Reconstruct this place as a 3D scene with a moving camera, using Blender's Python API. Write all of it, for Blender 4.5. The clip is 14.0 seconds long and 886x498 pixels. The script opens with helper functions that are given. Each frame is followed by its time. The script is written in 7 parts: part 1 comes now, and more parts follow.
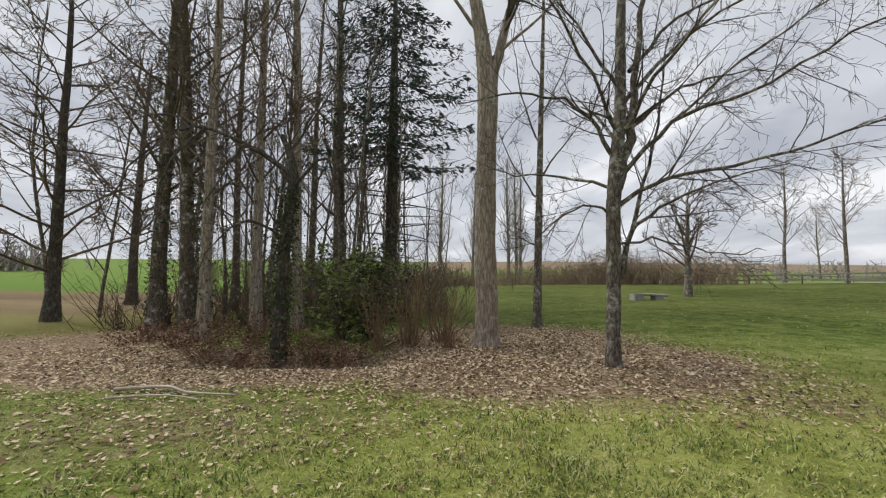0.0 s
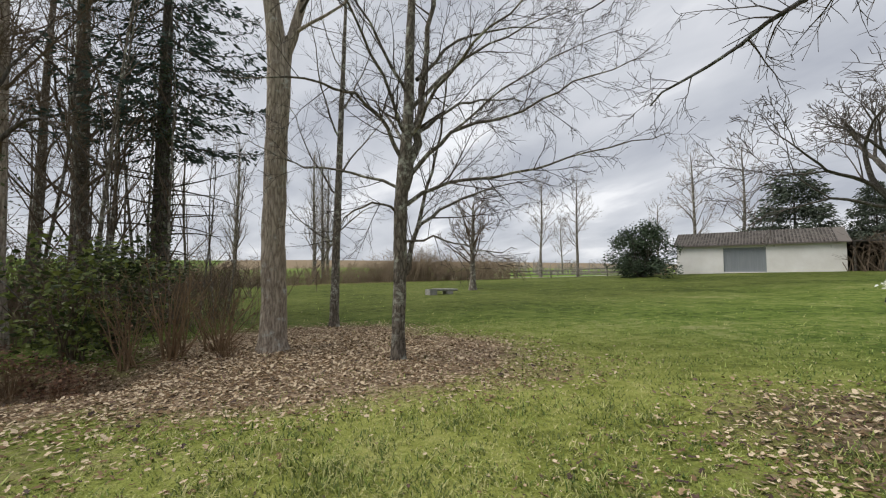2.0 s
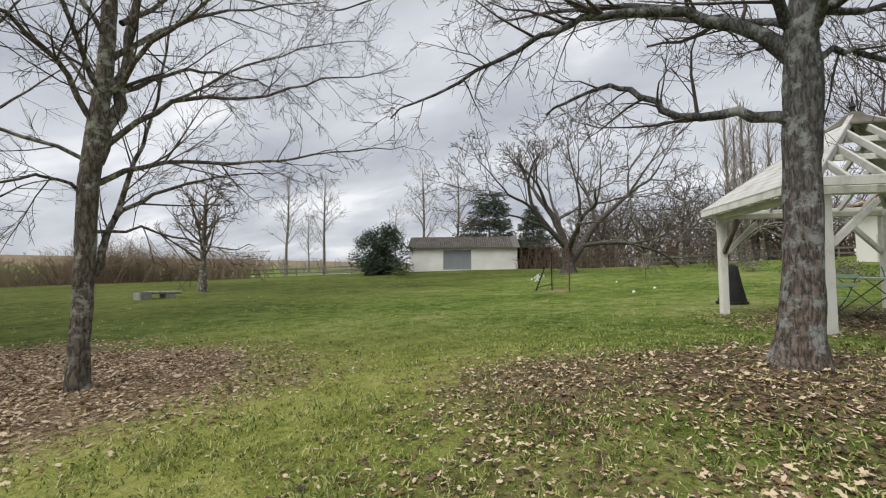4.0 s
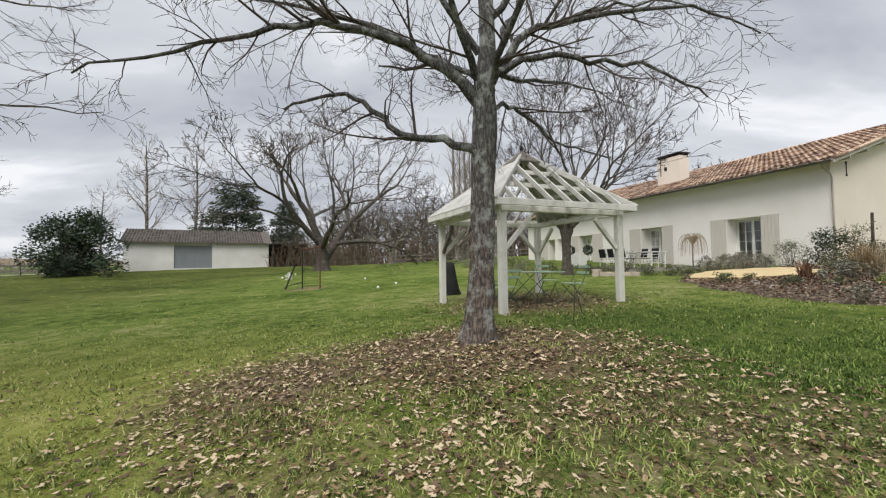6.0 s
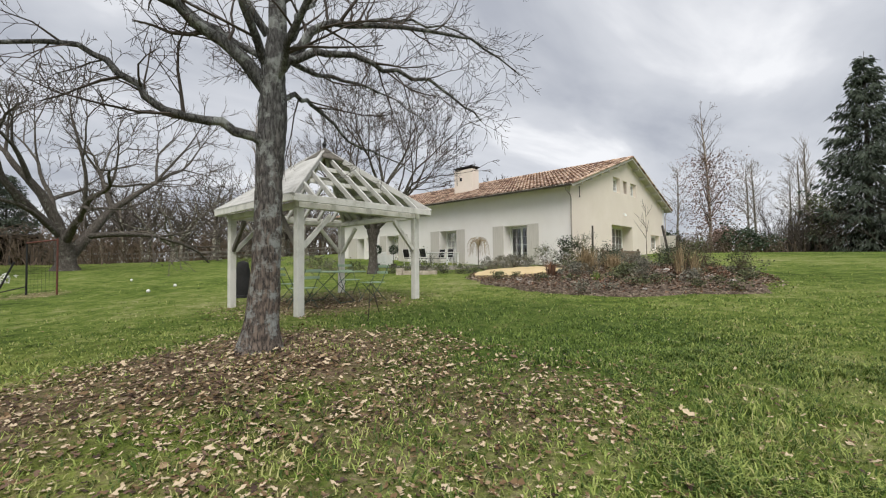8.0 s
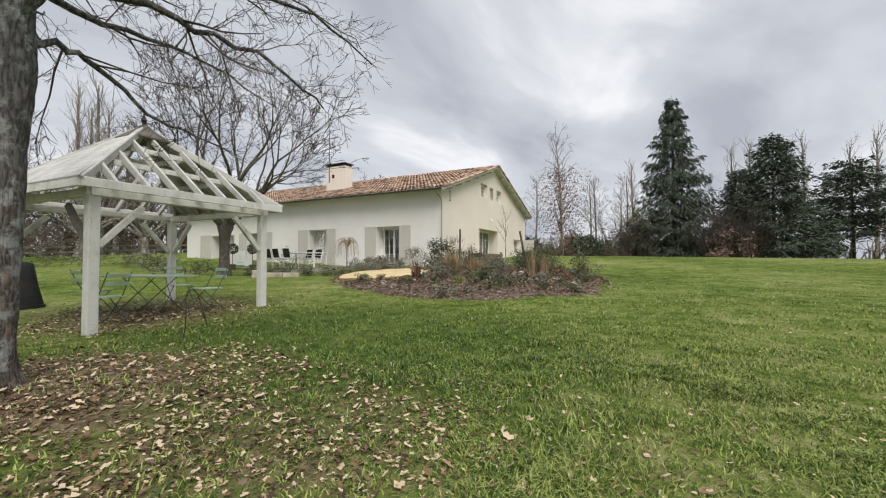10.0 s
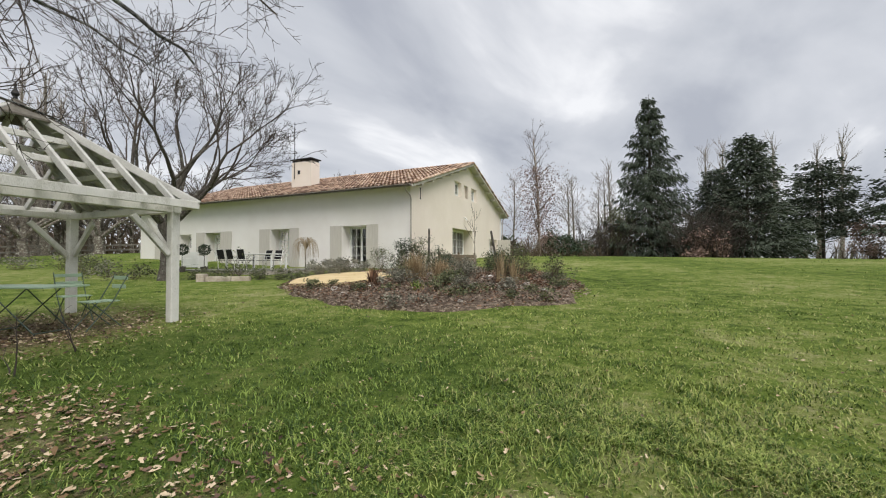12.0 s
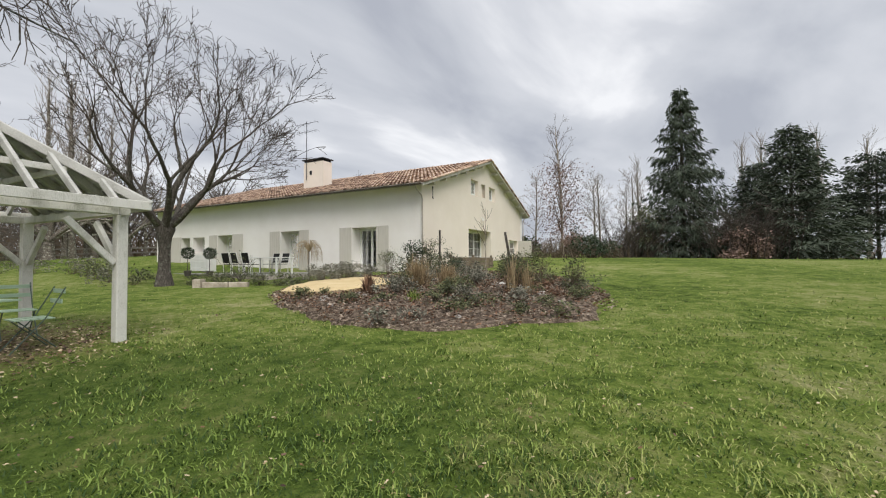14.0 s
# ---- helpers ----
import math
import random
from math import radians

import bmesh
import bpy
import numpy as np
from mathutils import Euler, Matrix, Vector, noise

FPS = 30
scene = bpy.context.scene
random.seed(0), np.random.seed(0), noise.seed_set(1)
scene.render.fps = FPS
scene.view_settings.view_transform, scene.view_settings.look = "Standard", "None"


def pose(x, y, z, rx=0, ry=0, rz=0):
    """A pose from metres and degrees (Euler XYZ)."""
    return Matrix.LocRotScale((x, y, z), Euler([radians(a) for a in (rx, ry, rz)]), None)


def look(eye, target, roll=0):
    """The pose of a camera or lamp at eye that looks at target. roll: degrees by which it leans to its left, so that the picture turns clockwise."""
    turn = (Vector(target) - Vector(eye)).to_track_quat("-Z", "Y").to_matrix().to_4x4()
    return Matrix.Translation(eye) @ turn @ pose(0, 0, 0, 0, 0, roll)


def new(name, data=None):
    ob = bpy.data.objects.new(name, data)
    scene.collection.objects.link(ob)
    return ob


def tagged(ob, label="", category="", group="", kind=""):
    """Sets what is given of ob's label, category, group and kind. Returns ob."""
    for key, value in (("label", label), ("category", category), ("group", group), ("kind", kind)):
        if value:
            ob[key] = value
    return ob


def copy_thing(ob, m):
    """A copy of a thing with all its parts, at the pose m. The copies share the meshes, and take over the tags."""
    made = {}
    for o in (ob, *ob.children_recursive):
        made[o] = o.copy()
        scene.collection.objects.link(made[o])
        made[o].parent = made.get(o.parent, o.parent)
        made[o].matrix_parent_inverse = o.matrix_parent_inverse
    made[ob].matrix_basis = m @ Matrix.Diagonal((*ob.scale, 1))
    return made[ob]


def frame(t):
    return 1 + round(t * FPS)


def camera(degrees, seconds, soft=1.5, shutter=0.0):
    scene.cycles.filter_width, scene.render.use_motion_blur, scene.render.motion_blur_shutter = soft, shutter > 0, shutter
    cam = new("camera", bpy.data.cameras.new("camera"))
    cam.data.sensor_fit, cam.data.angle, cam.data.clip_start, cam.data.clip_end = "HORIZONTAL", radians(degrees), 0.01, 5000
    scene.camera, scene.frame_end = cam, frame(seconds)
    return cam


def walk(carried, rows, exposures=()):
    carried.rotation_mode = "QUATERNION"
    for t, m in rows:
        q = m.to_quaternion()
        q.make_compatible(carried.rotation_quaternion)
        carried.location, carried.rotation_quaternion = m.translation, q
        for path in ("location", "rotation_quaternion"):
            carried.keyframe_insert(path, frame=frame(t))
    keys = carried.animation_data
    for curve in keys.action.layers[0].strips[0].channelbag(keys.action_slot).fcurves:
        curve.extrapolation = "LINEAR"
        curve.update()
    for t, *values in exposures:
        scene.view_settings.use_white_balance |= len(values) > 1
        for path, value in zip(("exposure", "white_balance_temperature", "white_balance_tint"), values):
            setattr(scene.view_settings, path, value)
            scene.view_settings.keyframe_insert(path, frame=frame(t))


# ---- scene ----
cam = camera(94.6, 14.0, 1.15)
PATH = [
    (0.0, pose(0.051, -0.006, 1.476, 93.39, -0.62, 0.54)),
    (0.5, pose(0.099, 0.007, 1.471, 93.38, -0.41, -5.30)),
    (1.0, pose(0.198, 0.032, 1.467, 93.35, -0.21, -11.86)),
    (1.5, pose(0.293, 0.058, 1.462, 93.32, -0.08, -18.66)),
    (2.0, pose(0.379, 0.083, 1.454, 93.31, 0.06, -25.72)),
    (2.5, pose(0.440, 0.111, 1.447, 93.24, 0.09, -33.37)),
    (3.0, pose(0.478, 0.131, 1.449, 93.13, 0.13, -41.90)),
    (3.5, pose(0.490, 0.144, 1.459, 93.04, 0.20, -51.04)),
    (6.0, pose(0.506, -0.114, 1.487, 92.24, 0.79, -93.25)),
    (6.5, pose(0.487, -0.180, 1.489, 92.03, 0.80, -100.47)),
    (7.0, pose(0.477, -0.218, 1.496, 91.89, 0.75, -107.18)),
    (7.5, pose(0.477, -0.268, 1.506, 91.79, 0.68, -113.36)),
    (8.0, pose(0.492, -0.364, 1.512, 91.71, 0.59, -119.12)),
    (8.5, pose(0.490, -0.489, 1.521, 91.69, 0.46, -124.39)),
    (9.0, pose(0.482, -0.595, 1.529, 91.71, 0.23, -129.37)),
    (11.5, pose(0.974, -1.935, 1.659, 91.49, 0.35, -138.70)),
    (12.0, pose(1.058, -2.265, 1.684, 91.51, 0.23, -138.60)),
    (12.5, pose(1.161, -2.586, 1.716, 91.57, 0.23, -138.25)),
    (13.0, pose(1.275, -2.891, 1.744, 91.55, 0.21, -137.54)),
    (13.5, pose(1.399, -3.196, 1.773, 91.56, 0.26, -136.48)),
    (14.0, pose(1.532, -3.541, 1.806, 91.61, 0.37, -135.25)),
]
walk(cam, PATH)

# ---- light ----
SUN_AZ, SUN_EL = -62.0, 54.0
world = bpy.data.worlds.new("overcast_sky")
scene.world = world
world.use_nodes = True
wt = world.node_tree
wt.nodes.clear()


def wn(kind, **kw):
    n = wt.nodes.new(kind)
    for k, v in kw.items():
        n.inputs[k].default_value = v
    return n


w_out = wn("ShaderNodeOutputWorld")
w_sky = wt.nodes.new("ShaderNodeTexSky")
w_sky.sky_type = "NISHITA"
w_sky.sun_disc = False
w_sky.sun_elevation = radians(SUN_EL)
w_sky.sun_rotation = radians(SUN_AZ)
w_bg_sky = wn("ShaderNodeBackground", Strength=0.06)
wt.links.new(w_sky.outputs[0], w_bg_sky.inputs[0])
# cloud deck: noise on a flat sheet high above
w_tc = wn("ShaderNodeTexCoord")
w_sep = wn("ShaderNodeSeparateXYZ")
wt.links.new(w_tc.outputs["Generated"], w_sep.inputs[0])
w_zz = wt.nodes.new("ShaderNodeMath"); w_zz.operation = "MAXIMUM"; w_zz.inputs[1].default_value = 0.0
wt.links.new(w_sep.outputs[2], w_zz.inputs[0])
w_za = wt.nodes.new("ShaderNodeMath"); w_za.operation = "ADD"; w_za.inputs[1].default_value = 0.22
wt.links.new(w_zz.outputs[0], w_za.inputs[0])
w_div = wt.nodes.new("ShaderNodeVectorMath"); w_div.operation = "DIVIDE"
w_cmb = wn("ShaderNodeCombineXYZ")
for k in range(3):
    wt.links.new(w_za.outputs[0], w_cmb.inputs[k])
wt.links.new(w_tc.outputs["Generated"], w_div.inputs[0])
wt.links.new(w_cmb.outputs[0], w_div.inputs[1])
w_map = wt.nodes.new("ShaderNodeMapping")
w_map.inputs["Scale"].default_value = (1.15, 0.6, 0.0)
w_map.inputs["Location"].default_value = (3.1, 1.7, 0.0)
w_map.inputs["Rotation"].default_value = (0, 0, radians(35))
wt.links.new(w_div.outputs[0], w_map.inputs[0])
w_n1 = wn("ShaderNodeTexNoise", Scale=1.7, Detail=6.0, Roughness=0.5, Distortion=0.35)
wt.links.new(w_map.outputs[0], w_n1.inputs["Vector"])
w_ramp = wt.nodes.new("ShaderNodeValToRGB")
els = w_ramp.color_ramp.elements
els[0].position, els[0].color = 0.33, (0.46, 0.485, 0.55, 1)
els[1].position, els[1].color = 0.68, (0.93, 0.94, 0.97, 1)
e = els.new(0.46); e.color = (0.585, 0.61, 0.665, 1)
e = els.new(0.57); e.color = (0.68, 0.70, 0.75, 1)
wt.links.new(w_n1.outputs[0], w_ramp.inputs[0])
w_bg_cloud = wn("ShaderNodeBackground", Strength=0.88)
wt.links.new(w_ramp.outputs[0], w_bg_cloud.inputs[0])
w_mix = wn("ShaderNodeMixShader", Fac=0.93)
wt.links.new(w_bg_sky.outputs[0], w_mix.inputs[1])
wt.links.new(w_bg_cloud.outputs[0], w_mix.inputs[2])
wt.links.new(w_mix.outputs[0], w_out.inputs[0])

sun = new("sun", bpy.data.lights.new("sun", "SUN"))
sun.data.energy, sun.data.angle, sun.data.color = 2.8, radians(40), (1.0, 0.96, 0.9)
_a, _e = radians(SUN_AZ), radians(SUN_EL)
sun.matrix_world = look((math.sin(_a) * math.cos(_e) * 50, math.cos(_a) * math.cos(_e) * 50, math.sin(_e) * 50), (0, 0, 0))
scene.view_settings.exposure = 0.25


# ---- materials ----
def mat(name, c1, c2=None, scale=6.0, rough=0.85, bump=0.3, bscale=60.0, metal=0.0, dist=0.02, stretch=None, island=0.0, c3=None, spec=0.3, trans=0.0):
    """Two-scale noise colour, fine bump."""
    m = bpy.data.materials.new(name)
    m.use_nodes = True
    t = m.node_tree
    b = t.nodes["Principled BSDF"]
    b.inputs["Roughness"].default_value, b.inputs["Metallic"].default_value = rough, metal
    b.inputs["Specular IOR Level"].default_value = spec
    c2 = c2 or tuple(v * 0.7 for v in c1)
    tc = t.nodes.new("ShaderNodeTexCoord")
    src = tc.outputs["Object"]
    if stretch:
        mp = t.nodes.new("ShaderNodeMapping")
        mp.inputs["Scale"].default_value = stretch
        t.links.new(src, mp.inputs[0])
        src = mp.outputs[0]
    n1 = t.nodes.new("ShaderNodeTexNoise")
    n1.inputs["Scale"].default_value, n1.inputs["Detail"].default_value, n1.inputs["Roughness"].default_value = scale, 6, 0.6
    n2 = t.nodes.new("ShaderNodeTexNoise")
    n2.inputs["Scale"].default_value, n2.inputs["Detail"].default_value = bscale, 4
    t.links.new(src, n1.inputs["Vector"])
    t.links.new(src, n2.inputs["Vector"])
    add = t.nodes.new("ShaderNodeMath"); add.operation = "MULTIPLY_ADD"
    add.inputs[1].default_value = 0.45
    t.links.new(n2.outputs[0], add.inputs[0])
    sub = t.nodes.new("ShaderNodeMath"); sub.operation = "ADD"; sub.inputs[1].default_value = -0.225
    t.links.new(n1.outputs[0], sub.inputs[0])
    t.links.new(sub.outputs[0], add.inputs[2])
    fac = add.outputs[0]
    if island:
        g = t.nodes.new("ShaderNodeNewGeometry")
        oi = t.nodes.new("ShaderNodeObjectInfo")
        sm = t.nodes.new("ShaderNodeMath"); sm.operation = "ADD"
        t.links.new(g.outputs["Random Per Island"], sm.inputs[0])
        t.links.new(oi.outputs["Random"], sm.inputs[1])
        fr = t.nodes.new("ShaderNodeMath"); fr.operation = "FRACT"
        t.links.new(sm.outputs[0], fr.inputs[0])
        mi = t.nodes.new("ShaderNodeMath"); mi.operation = "MULTIPLY_ADD"
        mi.inputs[1].default_value = island
        t.links.new(fr.outputs[0], mi.inputs[0])
        sb = t.nodes.new("ShaderNodeMath"); sb.operation = "ADD"; sb.inputs[1].default_value = -island / 2
        t.links.new(fac, sb.inputs[0])
        t.links.new(sb.outputs[0], mi.inputs[2])
        fac = mi.outputs[0]
    r = t.nodes.new("ShaderNodeValToRGB")
    e = r.color_ramp.elements
    e[0].position, e[0].color = 0.32, (*c2, 1)
    e[1].position, e[1].color = 0.68, (*c1, 1)
    if c3:
        x = e.new(0.5)
        x.color = (*c3, 1)
    t.links.new(fac, r.inputs[0])
    t.links.new(r.outputs[0], b.inputs["Base Color"])
    if bump:
        bp = t.nodes.new("ShaderNodeBump")
        bp.inputs["Strength"].default_value, bp.inputs["Distance"].default_value = bump, dist
        t.links.new(n2.outputs[0], bp.inputs["Height"])
        t.links.new(bp.outputs[0], b.inputs["Normal"])
    if trans:
        tr = t.nodes.new("ShaderNodeBsdfTranslucent")
        t.links.new(r.outputs[0], tr.inputs[0])
        ms = t.nodes.new("ShaderNodeMixShader")
        ms.inputs[0].default_value = trans
        t.links.new(b.outputs[0], ms.inputs[1])
        t.links.new(tr.outputs[0], ms.inputs[2])
        t.links.new(ms.outputs[0], t.nodes["Material Output"].inputs[0])
    return m


def bark_mat(name, light, dark, lichen, amount, scale=1.0, zs=3.2, foot=None):
    """Fissured bark: plates stretched along the stem, dark cracks, patches of pale lichen."""
    m = bpy.data.materials.new(name)
    m.use_nodes = True
    t = m.node_tree
    L = t.links.new
    b = t.nodes["Principled BSDF"]
    b.inputs["Roughness"].default_value, b.inputs["Specular IOR Level"].default_value = 0.95, 0.15
    tc = t.nodes.new("ShaderNodeTexCoord")
    mp = t.nodes.new("ShaderNodeMapping")
    mp.inputs["Scale"].default_value = (16 * scale, 16 * scale, zs * scale)
    L(tc.outputs["Object"], mp.inputs[0])
    warp = t.nodes.new("ShaderNodeTexNoise")
    warp.inputs["Scale"].default_value, warp.inputs["Detail"].default_value = 0.9, 5
    L(mp.outputs[0], warp.inputs["Vector"])
    addv = t.nodes.new("ShaderNodeVectorMath"); addv.operation = "MULTIPLY_ADD"
    addv.inputs[1].default_value = (1.6, 1.6, 1.6)
    L(warp.outputs["Color"], addv.inputs[0])
    L(mp.outputs[0], addv.inputs[2])
    vor = t.nodes.new("ShaderNodeTexVoronoi")
    vor.feature = "DISTANCE_TO_EDGE"
    vor.inputs["Scale"].default_value = 1.0
    L(addv.outputs[0], vor.inputs["Vector"])
    fine = t.nodes.new("ShaderNodeTexNoise")
    fine.inputs["Scale"].default_value, fine.inputs["Detail"].default_value, fine.inputs["Roughness"].default_value = 3.0, 6, 0.7
    L(mp.outputs[0], fine.inputs["Vector"])
    mul = t.nodes.new("ShaderNodeMath"); mul.operation = "MULTIPLY_ADD"; mul.inputs[1].default_value = 1.1
    L(vor.outputs[0], mul.inputs[0])
    L(fine.outputs[0], mul.inputs[2])
    r = t.nodes.new("ShaderNodeValToRGB")
    e = r.color_ramp.elements
    e[0].position, e[0].color = 0.38, (*dark, 1)
    e[1].position, e[1].color = 0.85, (*light, 1)
    L(mul.outputs[0], r.inputs[0])
    bark = r.outputs[0]
    if foot:
        # weathered grey above gives way to rust-brown flaking plates near the foot
        r2 = t.nodes.new("ShaderNodeValToRGB")
        e2 = r2.color_ramp.elements
        e2[0].position, e2[0].color = 0.42, (*dark, 1)
        e2[1].position, e2[1].color = 0.85, (*foot, 1)
        L(mul.outputs[0], r2.inputs[0])
        sz = t.nodes.new("ShaderNodeSeparateXYZ")
        L(tc.outputs["Object"], sz.inputs[0])
        lo = t.nodes.new("ShaderNodeMath"); lo.operation = "MULTIPLY_ADD"
        lo.inputs[1].default_value = 1.6
        L(warp.outputs[0], lo.inputs[0])
        L(sz.outputs[2], lo.inputs[2])
        mr = t.nodes.new("ShaderNodeMapRange")
        mr.inputs[1].default_value, mr.inputs[2].default_value = 1.4, 3.2
        L(lo.outputs[0], mr.inputs[0])
        mf = t.nodes.new("ShaderNodeMix"); mf.data_type = "RGBA"
        L(mr.outputs[0], mf.inputs[0])
        L(r2.outputs[0], mf.inputs[6])
        L(r.outputs[0], mf.inputs[7])
        bark = mf.outputs[2]
    patch = t.nodes.new("ShaderNodeTexNoise")
    patch.inputs["Scale"].default_value, patch.inputs["Detail"].default_value, patch.inputs["Roughness"].default_value = 5.0, 7, 0.72
    L(tc.outputs["Object"], patch.inputs["Vector"])
    pr = t.nodes.new("ShaderNodeValToRGB")
    pe = pr.color_ramp.elements
    pe[0].position, pe[1].position = 0.62 - amount * 0.3, 0.70 - amount * 0.25
    L(patch.outputs[0], pr.inputs[0])
    mx = t.nodes.new("ShaderNodeMix"); mx.data_type = "RGBA"
    L(pr.outputs[0], mx.inputs[0])
    L(bark, mx.inputs[6])
    mx.inputs[7].default_value = (*lichen, 1)
    L(mx.outputs[2], b.inputs["Base Color"])
    bp = t.nodes.new("ShaderNodeBump")
    bp.inputs["Strength"].default_value, bp.inputs["Distance"].default_value = 1.0, 0.03
    L(mul.outputs[0], bp.inputs["Height"])
    L(bp.outputs[0], b.inputs["Normal"])
    return m


M_BARK = bark_mat("bark_grey", (0.24, 0.208, 0.17), (0.05, 0.042, 0.034), (0.45, 0.45, 0.38), 0.34, 1.1, 4.4)
M_BARK_LIGHT = bark_mat("bark_pale", (0.45, 0.385, 0.315), (0.15, 0.118, 0.09), (0.46, 0.45, 0.40), 0.2, 0.8)
M_BARK_RED = bark_mat("bark_flaky", (0.172, 0.17, 0.166), (0.036, 0.034, 0.033), (0.33, 0.345, 0.33), 0.38, 1.3, 4.2, (0.235, 0.188, 0.155))
M_BARK_DARK = bark_mat("bark_dark", (0.13, 0.115, 0.10), (0.04, 0.034, 0.029), (0.20, 0.20, 0.165), 0.25)
M_PALEWOOD = mat("barkless_wood", (0.55, 0.49, 0.41), (0.30, 0.25, 0.20), 3.0, 0.9, 0.3, 30)
M_TWIG = mat("twigs", (0.10, 0.082, 0.07), (0.05, 0.04, 0.034), 2.0, 0.9, 0.0, 30)
# greyed a step: distance haze over the orchard and apple trees, in the colour
M_TWIG_MID_HAZY = mat("twigs_mid_hazy", (0.135, 0.115, 0.10), (0.072, 0.06, 0.052), 2.0, 0.9, 0.0, 30)
M_TWIG_WARM = mat("twigs_warm", (0.165, 0.125, 0.09), (0.085, 0.062, 0.044), 2.0, 0.9, 0.0, 30)
# paler again: distance haze put into the twig colour of far trees and hedges
M_TWIG_FAR_HAZY = mat("twigs_far_hazy", (0.34, 0.30, 0.275), (0.22, 0.195, 0.175), 0.6, 0.95, 0.0, 6)
M_TWIG_RED = mat("red_stems", (0.26, 0.175, 0.10), (0.13, 0.085, 0.048), 2.0, 0.8, 0.0, 30)
M_IVY = mat("ivy", (0.10, 0.12, 0.05), (0.03, 0.042, 0.018), 3.0, 0.55, 0.0, 20, island=0.7, trans=0.15)
M_LAUREL = mat("laurel_leaf", (0.20, 0.24, 0.06), (0.04, 0.06, 0.018), 2.0, 0.45, 0.0, 20, island=0.8, trans=0.2)
M_FIR = mat("fir_needles", (0.10, 0.135, 0.115), (0.05, 0.07, 0.06), 1.2, 0.95, 0.0, 20, island=0.3, spec=0.02)
# far spruce and cedar needles, dark tone lifted to stand in for haze
M_FIR_FAR = mat("fir_far", (0.105, 0.125, 0.094), (0.066, 0.08, 0.062), 0.8, 0.95, 0.0, 20, island=0.25, spec=0.02)
M_BUSH = mat("bush_leaf", (0.075, 0.105, 0.06), (0.026, 0.04, 0.022), 1.2, 0.7, 0.0, 20, island=0.7)
M_PLASTER = mat("plaster_white", (0.84, 0.815, 0.79), (0.785, 0.755, 0.72), 0.7, 0.95, 0.15, 90, dist=0.004)
M_PLASTER_CREAM = mat("plaster_cream", (0.82, 0.74, 0.66), (0.765, 0.685, 0.60), 0.7, 0.95, 0.15, 90, dist=0.004)
M_BARNWALL = mat("plaster_barn", (0.80, 0.79, 0.77), (0.68, 0.66, 0.63), 0.6, 0.95, 0.2, 30, dist=0.01)
M_SHUTTER = mat("shutter_paint", (0.60, 0.57, 0.52), (0.53, 0.50, 0.45), 2.0, 0.7, 0.1, 50, stretch=(8, 8, 0.5))
M_WHITE = mat("white_paint", (0.80, 0.80, 0.78), (0.70, 0.70, 0.67), 2.0, 0.6, 0.1, 60)
M_GZ = mat("weathered_white_timber", (0.72, 0.71, 0.67), (0.50, 0.49, 0.44), 2.4, 0.85, 0.6, 45, dist=0.012, stretch=(1.5, 1.5, 0.8), c3=(0.67, 0.66, 0.62))
M_GZ_ROOF = mat("weathered_roof_boards", (0.55, 0.545, 0.52), (0.36, 0.355, 0.33), 2.4, 0.9, 0.6, 45, dist=0.012, c3=(0.48, 0.475, 0.45))
M_GZ_GREY = mat("dark_grey_timber", (0.17, 0.155, 0.13), (0.08, 0.072, 0.06), 3.0, 0.9, 0.5, 40, dist=0.01)
M_TILE = mat("roof_tile", (0.64, 0.49, 0.38), (0.25, 0.165, 0.125), 1.5, 0.9, 0.3, 40, island=1.0, c3=(0.50, 0.345, 0.25))
M_TILE_OLD = mat("roof_tile_old", (0.135, 0.12, 0.108), (0.066, 0.06, 0.054), 1.2, 0.95, 0.3, 30, island=0.6)
M_GUTTER = mat("gutter_zinc", (0.16, 0.14, 0.13), (0.10, 0.09, 0.085), 3.0, 0.5, 0.05, 40, metal=0.3)
M_PIPE = mat("greige_pipe_paint", (0.42, 0.38, 0.33), (0.33, 0.30, 0.26), 3.0, 0.6, 0.05, 40)
M_BRUSH = mat("brushwood", (0.30, 0.235, 0.165), (0.18, 0.135, 0.09), 0.5, 0.95, 0.0, 6)
M_BARK_BROWN = bark_mat("bark_brown", (0.21, 0.175, 0.14), (0.05, 0.04, 0.031), (0.50, 0.48, 0.43), 0.28, 1.0, 4.0)
M_STEEL = mat("dark_iron", (0.04, 0.04, 0.042), (0.02, 0.02, 0.02), 5.0, 0.6, 0.1, 60, metal=0.4)
M_GREYDOOR = mat("grey_door", (0.27, 0.29, 0.31), (0.22, 0.24, 0.26), 1.5, 0.6, 0.1, 30, stretch=(6, 6, 0.4))
M_DARK = mat("dark_interior", (0.05, 0.045, 0.04), (0.025, 0.022, 0.02), 2.0, 0.95, 0.0, 10)
M_WOOD = mat("old_wood", (0.23, 0.18, 0.13), (0.11, 0.085, 0.06), 2.0, 0.9, 0.4, 30, stretch=(2, 2, 2))
M_FENCE = mat("grey_fence_wood", (0.22, 0.20, 0.175), (0.12, 0.11, 0.095), 2.0, 0.9, 0.3, 30)
M_STONE = mat("grey_stone", (0.36, 0.35, 0.32), (0.18, 0.175, 0.16), 3.0, 0.95, 0.6, 18, dist=0.03)
M_ROCK = mat("white_rock", (0.62, 0.60, 0.56), (0.36, 0.34, 0.31), 4.0, 0.95, 0.5, 25, dist=0.02)
M_SAND = mat("limestone_slab", (0.62, 0.50, 0.30), (0.50, 0.38, 0.20), 1.6, 0.95, 0.5, 20, dist=0.02, c3=(0.57, 0.45, 0.25))
